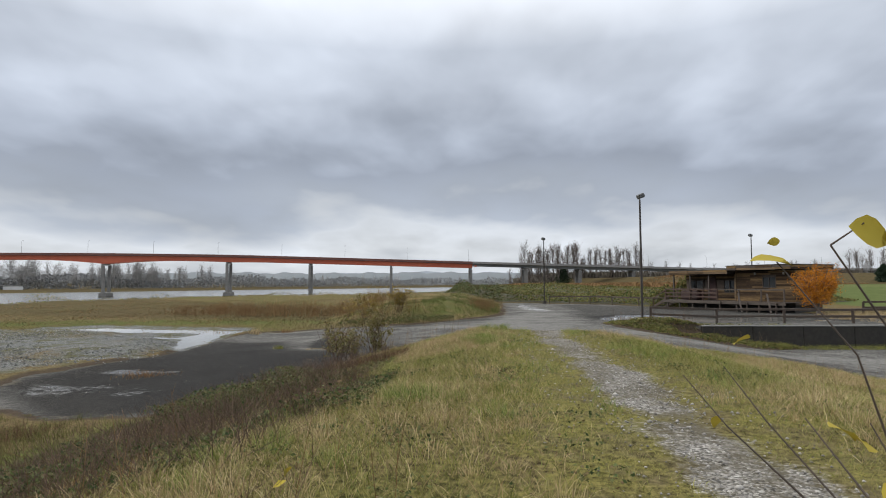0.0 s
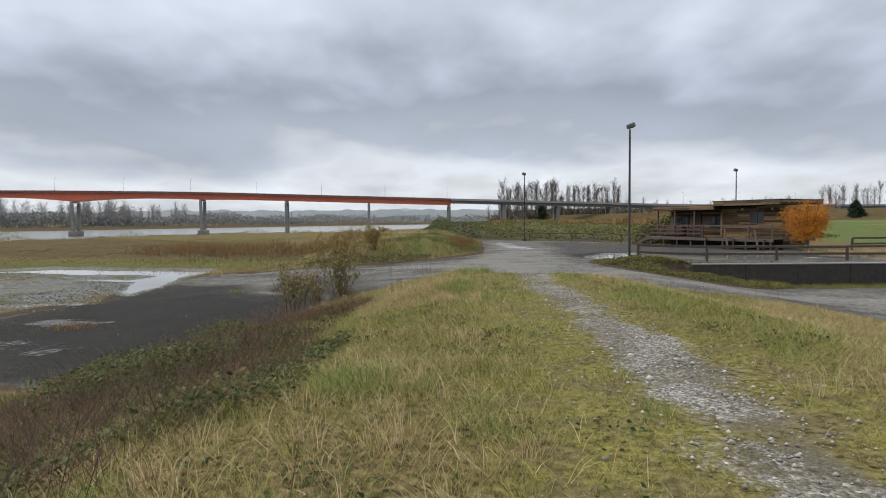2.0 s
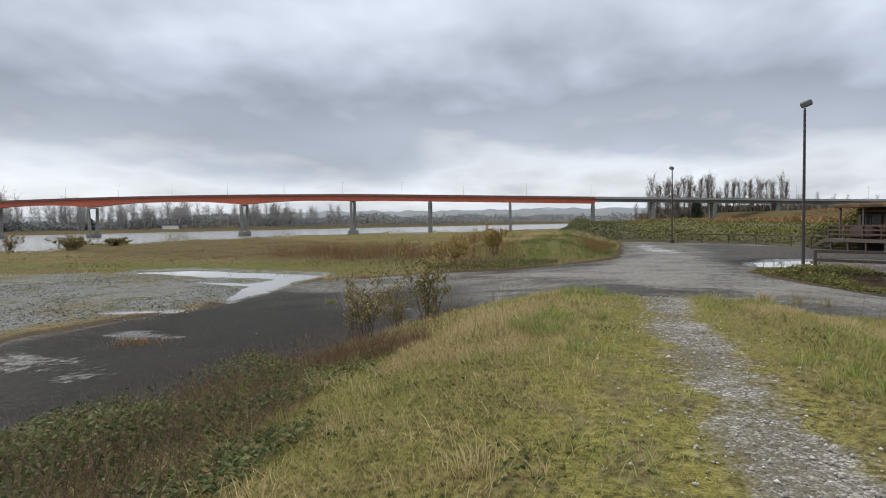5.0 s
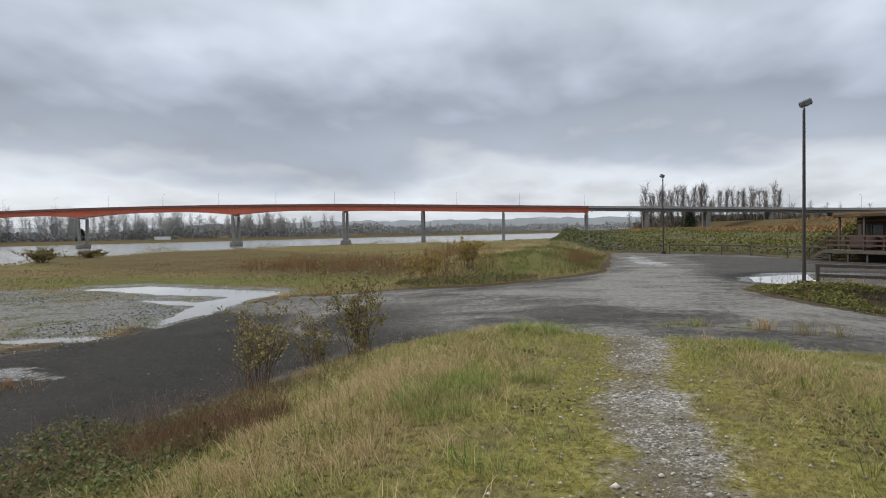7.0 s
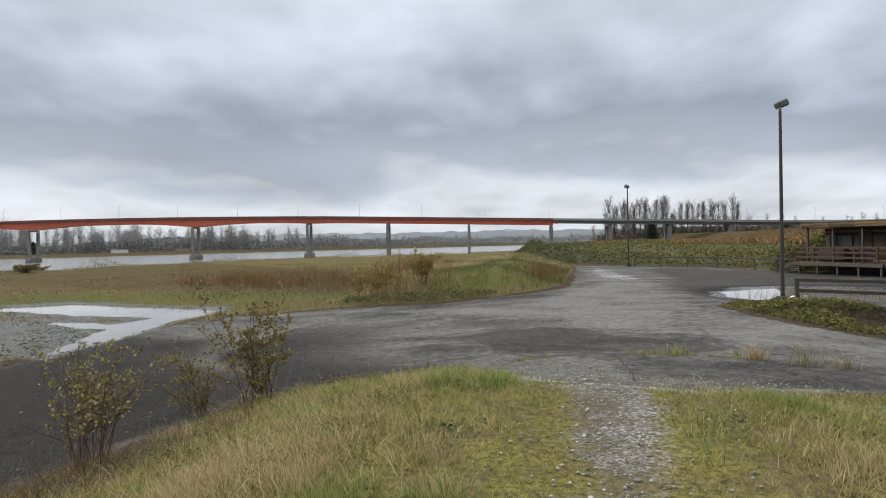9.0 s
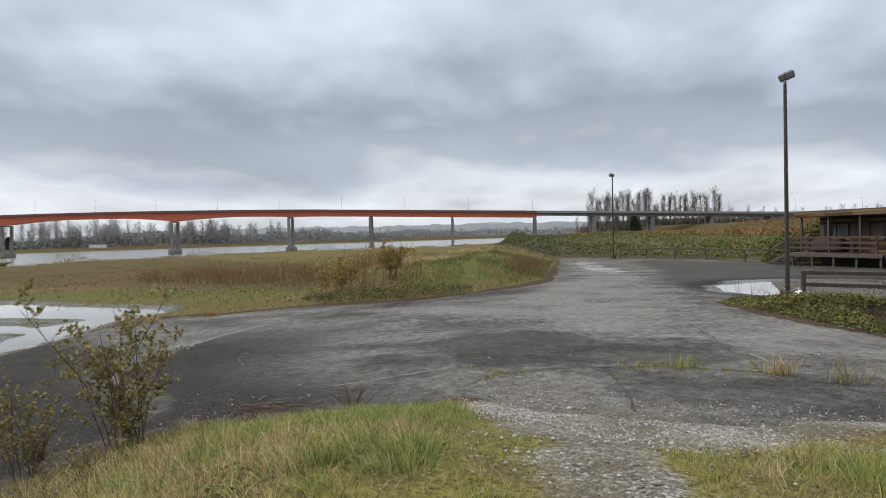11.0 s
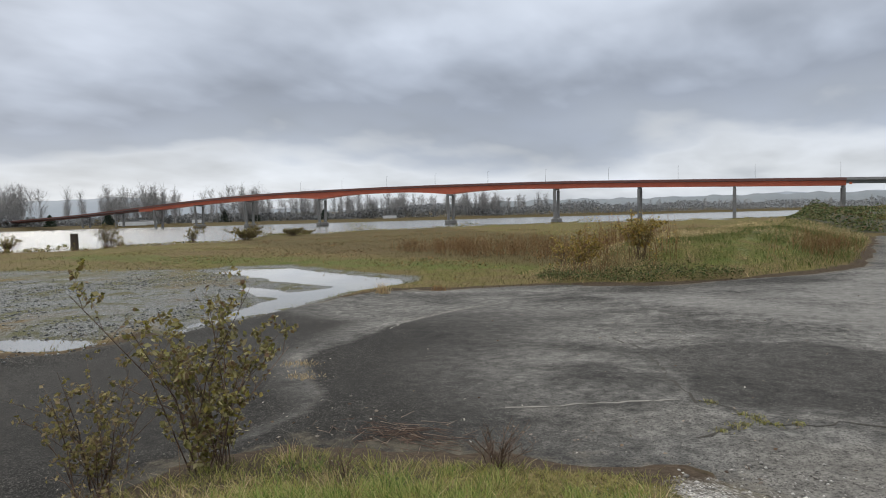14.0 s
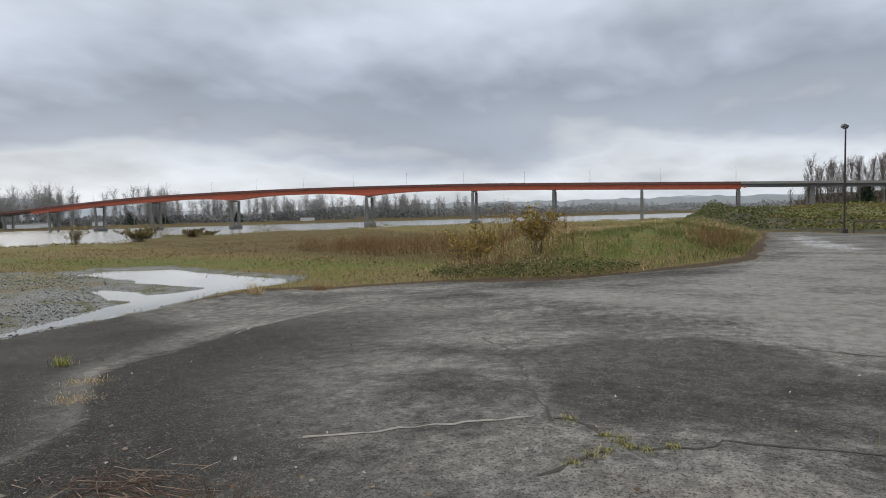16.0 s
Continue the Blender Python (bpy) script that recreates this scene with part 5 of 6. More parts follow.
bed = scatter(90000, 6, 24.5, 25, 32.8, lambda x, y: ease(-0.15, 0.5, inside(BED, x, y) + 0.3 * wobble(x, y, 1.3, 27)) * ease(19, 14, x))
stuff("brambles", bramble_mass(0, bed, lambda n: rng.uniform(0.06, 0.13, n), lambda x, y: 0.05 + 0.36 * ease(-0.5, 0.8, wobble(x, y, 1.0, 28) + 0.4 * wobble(x, y, 2.6, 75)) * ease(0.0, 1.6, inside(BED, x, y))), BRAMBLE_FAR, "low bramble hedge beside the fence and lamp post", "brambles")
bx, by = bed[0][::110], bed[1][::110]
a = stand(bx, by)
stuff("bramble_canes", sticks(a, a + np.stack([rng.normal(0, 0.3, len(bx)), rng.normal(0, 0.3, len(bx)), rng.uniform(0.2, 0.9, len(bx))], 1), 0.006, 0.003), TWIG, "brown bramble canes beside the fence", "brambles")

HEDGE = [(4.0, 71.5), (0.4, 74), (-3.4, 81), (-6.5, 96), (-9, 130), (-9, 150), (10, 150), (40, 110), (44, 70), (30, 58), (21, 57.6), (16.8, 58.0), (13.2, 62), (7, 68)]


def hedge_top(x, y):
    d = inside(HEDGE, x, y)
    tall = 0.85 + 0.65 * ease(6, -2, x - 0.05 * (y - 70))
    return (0.35 + tall * ease(0, 3.5, d)) * (0.9 + 0.26 * wobble(x, y, 0.45, 29) + 0.20 * wobble(x, y, 1.2, 30)) * (1 - 0.55 * ease(14, 22, x) * ease(60, 90, y))


def bank_points(n):
    return scatter(n, -17, 44, 53, 150, lambda x, y: ease(-0.2, 0.4, inside(HEDGE, x, y)) * np.where(inside(HEDGE, x, y) < 6, 1.0, 0.25))


hx, hy = bank_points(200000)
z = ground_height(hx, hy) + hedge_top(hx, hy) * (1 - 0.55 * rng.uniform(0, 1, len(hx)) ** 2)
shady = hx + 2.2 * wobble(hx, hy, 0.5, 86) + rng.normal(0, 1.5, len(hx)) < 4.5
p = np.stack([hx, hy, z], 1)
stuff("bramble_bank", leaves(p[~shady], rng.uniform(0.14, 0.34, (~shady).sum()), 0.5), BRAMBLE_FAR, "thick bank of green and yellowing brambles behind the lot", "brambles")
stuff("bramble_bank", leaves(p[shady], rng.uniform(0.14, 0.34, shady.sum()), 0.5), BRAMBLE, "dark green end of the bramble bank at the bend", "brambles")
# the body of the bank under its leaves, a sheet coloured as inner shade
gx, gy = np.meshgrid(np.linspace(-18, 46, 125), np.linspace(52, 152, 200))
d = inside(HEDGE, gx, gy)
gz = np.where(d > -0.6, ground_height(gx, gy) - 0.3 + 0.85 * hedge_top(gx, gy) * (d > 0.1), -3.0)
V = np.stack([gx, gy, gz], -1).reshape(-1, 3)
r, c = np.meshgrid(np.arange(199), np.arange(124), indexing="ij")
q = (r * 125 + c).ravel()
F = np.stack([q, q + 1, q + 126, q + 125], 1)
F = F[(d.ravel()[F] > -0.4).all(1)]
# dark colour that stands in for shade between the leaves
SHADE = plain("bramble_inner_shade", (0.022, 0.024, 0.012), (0.060, 0.056, 0.028), 1.0, 0.9, relief=0.8, depth=0.1)
stuff("bramble_stems", (V, F), SHADE, "dark sheet for the shade inside the bramble bank", "brambles")

# rusty scrub behind the bank
x, y = scatter(80000, -20, 160, 85, 420, lambda x, y: ease(0, 12, x - 1) * (inside(HEDGE, x, y) < 1) * (field_mask(x, y) < 0.3))
h = rng.uniform(0.5, 1.3, len(x)) * (0.7 + 0.5 * ease(-0.5, 0.6, wobble(x, y, 0.06, 31)))
stuff("scrub", blades(stand(x, y), h, rng.uniform(0.08, 0.22, len(x)), h * 0.9), RUST, "rust-brown scrub on the flat land before the bridge", "scrub")

# meadow between the lot and the river
def meadow(x, y):
    return (inside(SHORE, x, y) > 1.5) * (inside(PAVED, x, y) < -0.1) * (inside(MOUND, x, y) < 0.3) * (inside(GRAVEL, x, y) < 0.5 + 1.5 * wobble(x, y, 0.5, 32)) * (inside(POOL, x, y) < 0.1)


x, y = scatter(260000, -82, -8, 16, 140, lambda x, y: meadow(x, y) * ease(95, 25, np.hypot(x, y - 12)) * (0.5 + 0.5 * ease(-0.4, 0.3, wobble(x, y, 0.25, 33))))
h = rng.uniform(0.05, 0.20, len(x))
green = wobble(x, y, 0.16, 34) + 0.25 * rng.normal(size=len(x)) + 0.9 * ease(46, 38, y) * ease(-34, -18, x) - 0.35 * ease(44, 60, y) > 0.35
for sel, mat_, lab in ((green, MEADOW_GREEN, "short green meadow grass by the puddle"), (~green, MEADOW, "olive brown meadow grass towards the river")):
    stuff("meadow_grass", blades(stand(x[sel], y[sel]), h[sel], rng.uniform(0.005, 0.012, sel.sum()), h[sel] * 1.0), mat_, lab)

x, y = scatter(60000, -66, -9, 34, 105, lambda x, y: meadow(x, y) * ease(0.15, 0.6, wobble(x, y, 0.45, 90) + 0.4 * wobble(x, y, 1.4, 91)))
pick = rng.uniform(0, 1, len(x)) < 0.6
p = stand(x, y) + np.stack([0 * x, 0 * x, rng.uniform(0.02, 0.26, len(x))], 1)
stuff("meadow_weeds", leaves(p[pick], rng.uniform(0.05, 0.14, pick.sum()), 0.9), STALK_LEAF, "scattered brown weeds in the meadow", "weeds")
stuff("meadow_weeds", leaves(p[~pick], rng.uniform(0.05, 0.14, (~pick).sum()), 0.9), BRAMBLE, "scattered green weeds in the meadow", "weeds")

# mound with grass, tall dead stalks and a stony track over it
x, y = scatter(90000, -15, 2, 33, 110, lambda x, y: ease(-0.1, 0.4, inside(MOUND, x, y) + 0.25 * wobble(x, y, 1.1, 35)) * ease(90, 40, y) * (1 - 0.9 * (np.abs(x + 2.7 + (y - 34) * 0.06) < 0.35)))
h = rng.uniform(0.06, 0.22, len(x)) * (1 + 0.6 * (x > -1.5))
green = (wobble(x, y, 0.35, 36) + 0.3 * rng.normal(size=len(x)) + 0.75 * ease(-7, -4.0, x) > 0.25)
for sel, mat_, lab in ((green, MOUND_GREEN, "green grass on the far mound"), (~green, STRAW, "dry grass on the far mound")):
    stuff("mound_grass", blades(stand(x[sel], y[sel]), h[sel], rng.uniform(0.005, 0.012, sel.sum()), h[sel] * 0.7), mat_, lab)


def stalks(n, poly, lo, hi, mat_, label, leaf=None, thin=0.006):
    xs, ys = zip(*poly)
    x, y = scatter(n, min(xs), max(xs), min(ys), max(ys), lambda x, y: ease(-0.5, 1.0, inside(poly, x, y) + 0.8 * wobble(x, y, 0.5, 37)) * ease(-0.45, 0.3, wobble(x, y, 1.3, 80)))
    a = stand(x, y)
    h = rng.uniform(lo, hi, len(x)) * (0.85 + 0.35 * wobble(x, y, 0.9, 81))
    b = a + np.stack([rng.normal(0, 0.16, len(x)) * h, rng.normal(0, 0.16, len(x)) * h, h], 1)
    stuff("dead_stalks", joined([sticks(a, b, thin, thin * 0.5), sticks(a + (b - a) * 0.55, b + rng.normal(0, 0.22, (len(x), 3)), thin * 0.6, thin * 0.3)]), mat_, label, "weeds")
    if leaf:
        k = rng.integers(0, len(x), len(x) * leaf[1])
        p = a[k] + (b - a)[k] * rng.uniform(0.3, 1.05, (len(k), 1)) + rng.normal(0, 0.07, (len(k), 3))
        stuff("stalk_leaves", leaves(p, rng.uniform(0.05, 0.11, len(k)), 0.6), leaf[0], leaf[2], "weeds")


stalks(5200, [(-31, 50.5), (-24, 48), (-17, 46.5), (-10, 44), (-8, 47), (-12, 53), (-20, 56), (-29, 58)], 0.5, 1.3, RUST, "band of tall brown dead stalks across the meadow", (STALK_LEAF, 4, "curled brown leaves on the dead stalks"), 0.009)
stalks(1500, [(-40, 62), (-30, 58), (-14, 55), (-8, 52), (-8, 62), (-16, 74), (-36, 80)], 0.3, 0.8, RUST, "low brown stalks towards the river", (DULL_LEAF, 4, "dull leaves on low stalks"), 0.012)
stalks(330, [(-10.4, 35.6), (-8.6, 35.1), (-5.4, 34.9), (-4.9, 36.5), (-5.4, 38.5), (-8, 40.5), (-11.5, 41)], 0.7, 2.0, RUST, "tall thin stems at the end of the mound", (YELLOW, 6, "yellow and brown leaves on thin stems"), 0.009)
tussocks(1500, 26, lambda x, y: ease(0.0, 0.5, inside(MOUND, x, y)) * ease(-0.3, 0.3, wobble(x, y, 0.7, 76)), (-8, 1.2, 34.5, 58), 0.34, 0.26, MOUND_GREEN, "lush_tussocks", "rough green grass tussocks on the mound")
tussocks(900, 22, lambda x, y: ease(0.0, 0.5, inside(MOUND, x, y)) * ease(-0.1, 0.4, wobble(x, y, 0.6, 77)), (-13, 1.2, 34.5, 75), 0.42, 0.28, STRAW, "straw_tussocks", "dry grass tussocks on the mound")
# dark leafy weeds along the foot of the mound
x, y = scatter(9000, -10.5, -2.6, 33.9, 37.0, lambda x, y: ease(-0.2, 0.2, inside(MOUND, x, y)) * ease(1.9, 0.3, inside(MOUND, x, y) + 0.5 * wobble(x, y, 0.9, 53)))
stuff("mound_weeds", bramble_mass(0, (x, y), lambda n: rng.uniform(0.05, 0.11, n), lambda x, y: 0.14 + 0.34 * ease(-0.4, 0.6, wobble(x, y, 0.9, 54))), BRAMBLE, "dark leafy weeds along the foot of the mound", "weeds")
stalks(1600, [(-2.2, 38.0), (0.6, 41.2), (1.0, 52), (-1.8, 50)], 0.4, 1.0, RUST, "short brown weeds on the mound", None, 0.007)
stalks(2600, [(-76, 34), (-66, 30), (-64, 40), (-68, 52), (-74, 70), (-80, 105), (-70, 138), (-50, 162), (-26, 182), (-28, 186), (-54, 167), (-76, 141), (-86, 105), (-79, 70)], 0.6, 1.5, TWIG, "bare brown shrubs along the river bank", (DULL_LEAF, 8, "dull leaves of bank shrubs"), 0.02)


# low growth along the edge of the river bank
x, y = scatter(160000, -92, -8, 20, 215, lambda x, y: ease(5.0, 1.0, np.abs(inside(SHORE, x, y) - 2.5)) * ease(-0.5, 0.5, wobble(x, y, 0.25, 46) + 0.3))
top = (0.2 + 1.9 * ease(0.0, 1.0, wobble(x, y, 0.20, 47))) * rng.uniform(0.1, 1, len(x))
p = np.stack([x, y, ground_height(x, y) + top], 1)
pick = rng.uniform(0, 1, len(x)) < 0.6
stuff("bank_growth", leaves(p[pick], rng.uniform(0.15, 0.4, pick.sum()), 0.7), DULL_LEAF, "low brown growth along the river bank", "weeds")
stuff("bank_growth", leaves(p[~pick], rng.uniform(0.15, 0.4, (~pick).sum()), 0.7), BRAMBLE_FAR, "low green growth along the river bank", "weeds")


# ---- shrubs and trees ----
def shrub(name, at, stems, tall, wide, leaf_mat, leaf_count, leaf_size, label, category="shrub", twig=0.008, low=0.25):
    """Stems from one foot that fork twice, with leaves towards the ends."""
    thing = empty(name, at, label, category)
    n = stems
    a = np.stack([rng.normal(0, 0.06 * wide, n), rng.normal(0, 0.06 * wide, n), np.full(n, -0.08)], 1)
    ang = rng.uniform(0, 2 * np.pi, n)
    out = rng.uniform(0.25, 1.0, n) * wide * 0.5
    h = tall * rng.uniform(0.55, 1.0, n)
    b = a + np.stack([np.cos(ang) * out, np.sin(ang) * out, h], 1)
    bow = a + (b - a) * [0.35, 0.35, 0.55]
    main = [sticks(a, bow, twig, twig * 0.75), sticks(bow, b, twig * 0.75, twig * 0.3)]
    k = rng.integers(0, n, n * 7)
    t = rng.uniform(low, 0.95, len(k))[:, None]
    p = np.where(t < 0.5, a[k] + (bow - a)[k] * t * 2, bow[k] + (b - bow)[k] * (t - 0.5) * 2)
    q = p + np.stack([rng.normal(0, 0.17, len(k)), rng.normal(0, 0.17, len(k)), rng.uniform(0.08, 0.38, len(k))], 1) * tall * 0.55
    fine = [sticks(p, q, twig * 0.4, twig * 0.18)]
    k2 = rng.integers(0, len(p), len(p) * 2)
    p2 = p[k2] + (q - p)[k2] * rng.uniform(0.3, 0.9, (len(k2), 1))
    q2 = p2 + np.stack([rng.normal(0, 0.1, len(k2)), rng.normal(0, 0.1, len(k2)), rng.uniform(0.0, 0.18, len(k2))], 1) * tall * 0.5
    fine.append(sticks(p2, q2, twig * 0.22, twig * 0.12))
    tagged(part("branchwork", mesh_of("branchwork", *joined(main + fine), TWIG), None, thing), kind="stuff")
    e0, e1 = np.concatenate([p, p2]), np.concatenate([q, q2])
    k3 = rng.integers(0, len(e0), leaf_count)
    lp = e0[k3] + (e1 - e0)[k3] * rng.uniform(0.4, 1.05, (leaf_count, 1)) + rng.normal(0, 0.015, (leaf_count, 3))
    leafage = part("foliage", mesh_of("foliage", *leaves(lp, leaf_size * rng.uniform(0.6, 1.3, leaf_count), 0.9), leaf_mat), None, thing)
    tagged(leafage, kind="stuff")
    return thing


def set_down(x, y):
    return (x, y, float(ground_height(np.array(x), np.array(y))))


shrub("shrub", set_down(-4.55, 16.05), 18, 1.95, 2.5, SHRUB_LEAF, 3200, 0.062, "leafy shrub with upright thin stems at the berm foot", twig=0.009, low=0.12)
shrub("shrub", set_down(-5.15, 15.2), 16, 1.3, 1.9, DULL_LEAF, 1300, 0.05, "half-bare brown shrub at the berm foot", twig=0.007, low=0.1)
shrub("shrub", set_down(-5.15, 13.0), 26, 1.55, 1.9, SHRUB_LEAF, 1700, 0.055, "half-bare reddish shrub with pale leaves at the berm foot", twig=0.008)
shrub("shrub", set_down(-5.6, 13.3), 4, 1.9, 0.9, SHRUB_LEAF, 60, 0.06, "thin bare whips at the berm foot", twig=0.007)
shrub("shrub", set_down(-3.9, 14.6), 6, 0.6, 0.6, DULL_LEAF, 80, 0.04, "small half-bare shrub on the berm slope", twig=0.006)
shrub("shrub", set_down(-1.9, 17.2), 26, 0.5, 0.8, LITTER, 20, 0.03, "low leafless reddish shrub on the grass edge", twig=0.005)
shrub("shrub", set_down(-2.9, 16.2), 14, 0.4, 0.6, LITTER, 20, 0.03, "low leafless reddish shrub on the grass edge", twig=0.004)
shrub("shrub", set_down(-8.6, 36.2), 18, 1.7, 2.6, YELLOW, 1500, 0.10, "yellow-leaved shrub at the end of the mound", twig=0.008)
shrub("shrub", set_down(-6.4, 37.0), 22, 2.0, 2.6, YELLOW, 1900, 0.10, "yellow-leaved shrub on the mound", twig=0.008)
shrub("shrub", set_down(-10.2, 38.2), 18, 1.3, 1.8, YELLOW, 400, 0.09, "half-bare shrub at the end of the mound", twig=0.008)
for sx, sy in ((-66.5, 47), (-71, 60), (-76, 74), (-68, 38), (-73, 52)):
    shrub("shrub", set_down(sx, sy), 22, rng.uniform(1.6, 3.0), 4.0, DULL_LEAF, 900, 0.16, "brown shrub on the river bank", twig=0.03)
for sx, sy, s in ((-67.5, 66, 3.4), (-80, 88, 2.6), (-72, 78, 2.4)):
    shrub("shrub", set_down(sx, sy), 40, s * 0.5, s * 1.7, DULL_LEAF, 2600, 0.25, "dense green shrub on the river bank", twig=0.03)
# mound of creeper beside the hut stairs
def heap(at, wide, tall, count, size, label):
    """A dome of leaves over a core coloured dark for the shade inside."""
    n = 9000 if count is None else count
    a, r = rng.uniform(0, 2 * np.pi, n), np.sqrt(rng.uniform(0, 1, n))
    top = (1 - r ** 2.2) * tall * (1 + 0.18 * np.sin(3 * a + 1) + 0.1 * np.sin(7 * a))
    p = np.stack([np.cos(a) * r * wide, np.sin(a) * r * wide, top * rng.uniform(0.6, 1.02, n)], 1)
    thing = empty("creeper_mound", at, label, "creeper")
    bm = bmesh.new()
    bmesh.ops.create_uvsphere(bm, u_segments=20, v_segments=10, radius=1)
    for v in bm.verts:
        v.co = Vector((v.co.x * wide * 0.85, v.co.y * wide * 0.85, max(-0.05, v.co.z) * tall * 0.82))
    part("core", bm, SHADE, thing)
    part("foliage", mesh_of("foliage", *leaves(p, rng.uniform(0.6, 1.3, n) * size, 0.6), BRAMBLE_FAR), None, thing)


heap((17.6, 56.2, 0.0), 1.7, 1.9, 4200, 0.2, "heap of green creeper beside the hut stairs")
heap((19.0, 55.3, 0.0), 1.4, 2.7, 3600, 0.2, "tall heap of green creeper against the hut porch")
shrub("shrub", set_down(33.5, 40), 50, 1.1, 4.0, BRAMBLE_FAR, 2500, 0.18, "dense green shrub by the field fence", twig=0.02)

# sapling with yellow leaves beside the start of the track
def leaf_mesh(name, length, mat_):
    """One pointed leaf with a bent midrib and a wavy rim."""
    bm = bmesh.new()
    mid = [bm.verts.new((length * t, 0, length * (0.10 * math.sin(3.1 * t) - 0.05 * t))) for t in (0, 0.25, 0.5, 0.75, 1.0)]
    for side in (-1, 1):
        rim = [bm.verts.new((length * t, side * length * w_, length * (0.10 * math.sin(3.1 * t) + 0.10 * w_ + 0.02 * math.sin(9 * t)))) for t, w_ in ((0.12, 0.20), (0.32, 0.36), (0.55, 0.36), (0.78, 0.20))]
        chain = [mid[0], *rim, mid[4]]
        for i in range(4):
            quad = [mid[i], chain[i], chain[i + 1], mid[i + 1]] if i else [mid[0], chain[1], mid[1]]
            bm.faces.new(quad if side > 0 else quad[::-1])
        bm.faces.new([mid[3], chain[4], mid[4]] if side > 0 else [mid[4], chain[4], mid[3]])
    for f in bm.faces:
        f.smooth = True
    me = bpy.data.meshes.new(name)
    bm.to_mesh(me)
    bm.free()
    me.materials.append(mat_)
    return me


def stem_through(points, r0, r1):
    bm = bmesh.new()
    n = len(points) - 1
    for i in range(n):
        beam(bm, points[i], points[i + 1], r0 + (r1 - r0) * i / n, r0 + (r1 - r0) * (i + 1) / n, 6)
    return bm


foot = Vector(set_down(0.14, -4.50))
sapling = empty("sapling", foot, "thin bare sapling with a few curled yellow leaves", "sapling")
STEMS = [((-0.16, -4.29, 1.95), (-0.27, -4.19, 2.07), (-0.333, -4.09, 2.17)), ((-0.08, -4.25, 1.94), (-0.16, -4.13, 2.07), (-0.21, -4.02, 2.18)), ((-0.12, -4.43, 2.0), (-0.15, -4.28, 2.11)),
         ((0.0, -4.50, 1.7), (-0.05, -4.50, 2.2), (-0.186, -4.462, 2.454), (-0.143, -4.49, 2.491)), ((0.0, -4.45, 1.8), (-0.10, -4.38, 2.25), (-0.20, -4.29, 2.43)), ((-0.10, -4.52, 2.03), (-0.13, -4.46, 2.14))]
for line in STEMS:
    part("stem", stem_through([Vector((0, 0, -0.05))] + [Vector(p) - foot for p in line], 0.0032, 0.0012), DARKWOOD, sapling)
leaf_data = leaf_mesh("leaf", 0.085, BRIGHT)
for p, turn, k in (((-0.17, -4.49, 2.485), (70, 20, 10), 1.0), ((-0.10, -4.50, 2.56), (20, 60, 30), 0.9), ((-0.25, -4.28, 2.432), (15, 5, -10), 1.0), ((-0.22, -4.35, 2.47), (75, 10, 150), 0.28), ((-0.12, -4.31, 2.10), (10, 25, 20), 0.9),
                   ((-0.11, -4.42, 2.08), (40, -10, 80), 0.8), ((-0.19, -4.13, 2.26), (30, 15, 200), 0.6), ((-0.10, -4.44, 2.03), (65, 30, 300), 0.8), ((-0.28, -4.17, 2.09), (20, 60, 120), 0.4)):
    leaf = part("leaf", leaf_data, None, sapling)
    leaf.matrix_basis = Matrix.Translation(Vector(p) - foot) @ pose(0, 0, 0, *turn) @ Matrix.Scale(k, 4)
shrub("sapling", set_down(-1.75, -2.9), 3, 0.75, 0.5, BRIGHT, 12, 0.06, "small sapling with yellow leaves in the grass", "sapling", 0.004, 0.3)


def orange_tree(at):
    thing = empty("tree", at, "small tree in orange autumn leaf beside the hut", "tree")
    bm = beam(bmesh.new(), (0, 0, -0.1), (0.1, 0.05, 1.0), 0.13, 0.09, 8)
    tips = []
    for i in range(16):
        a = i * 2.4
        p = Vector((0.05, 0.03, 0.5 + 0.04 * i))
        q = Vector((math.cos(a) * rng.uniform(0.6, 1.5), math.sin(a) * rng.uniform(0.6, 1.5), rng.uniform(1.2, 3.4)))
        beam(bm, p, q, 0.05, 0.012, 6)
        tips.append((p, q))
    part("trunk", bm, BARK, thing)
    p0, p1 = np.array([t[0] for t in tips]), np.array([t[1] for t in tips])
    k = rng.integers(0, 16, 1500)
    c = p0[k] + (p1 - p0)[k] * rng.uniform(0.35, 1.0, (1500, 1)) + rng.normal(0, 0.26, (1500, 3))
    part("twigs", mesh_of("twigs", *sticks(c, c + rng.normal(0, 0.16, (1500, 3)), 0.006, 0.002), TWIG), None, thing)
    k = rng.integers(0, 1500, 9500)
    part("crown", mesh_of("crown", *leaves(c[k] + rng.normal(0, 0.12, (9500, 3)), rng.uniform(0.07, 0.13, 9500), 0.8), FLAME), None, thing)


orange_tree((23.2, 39.9, 0.0))


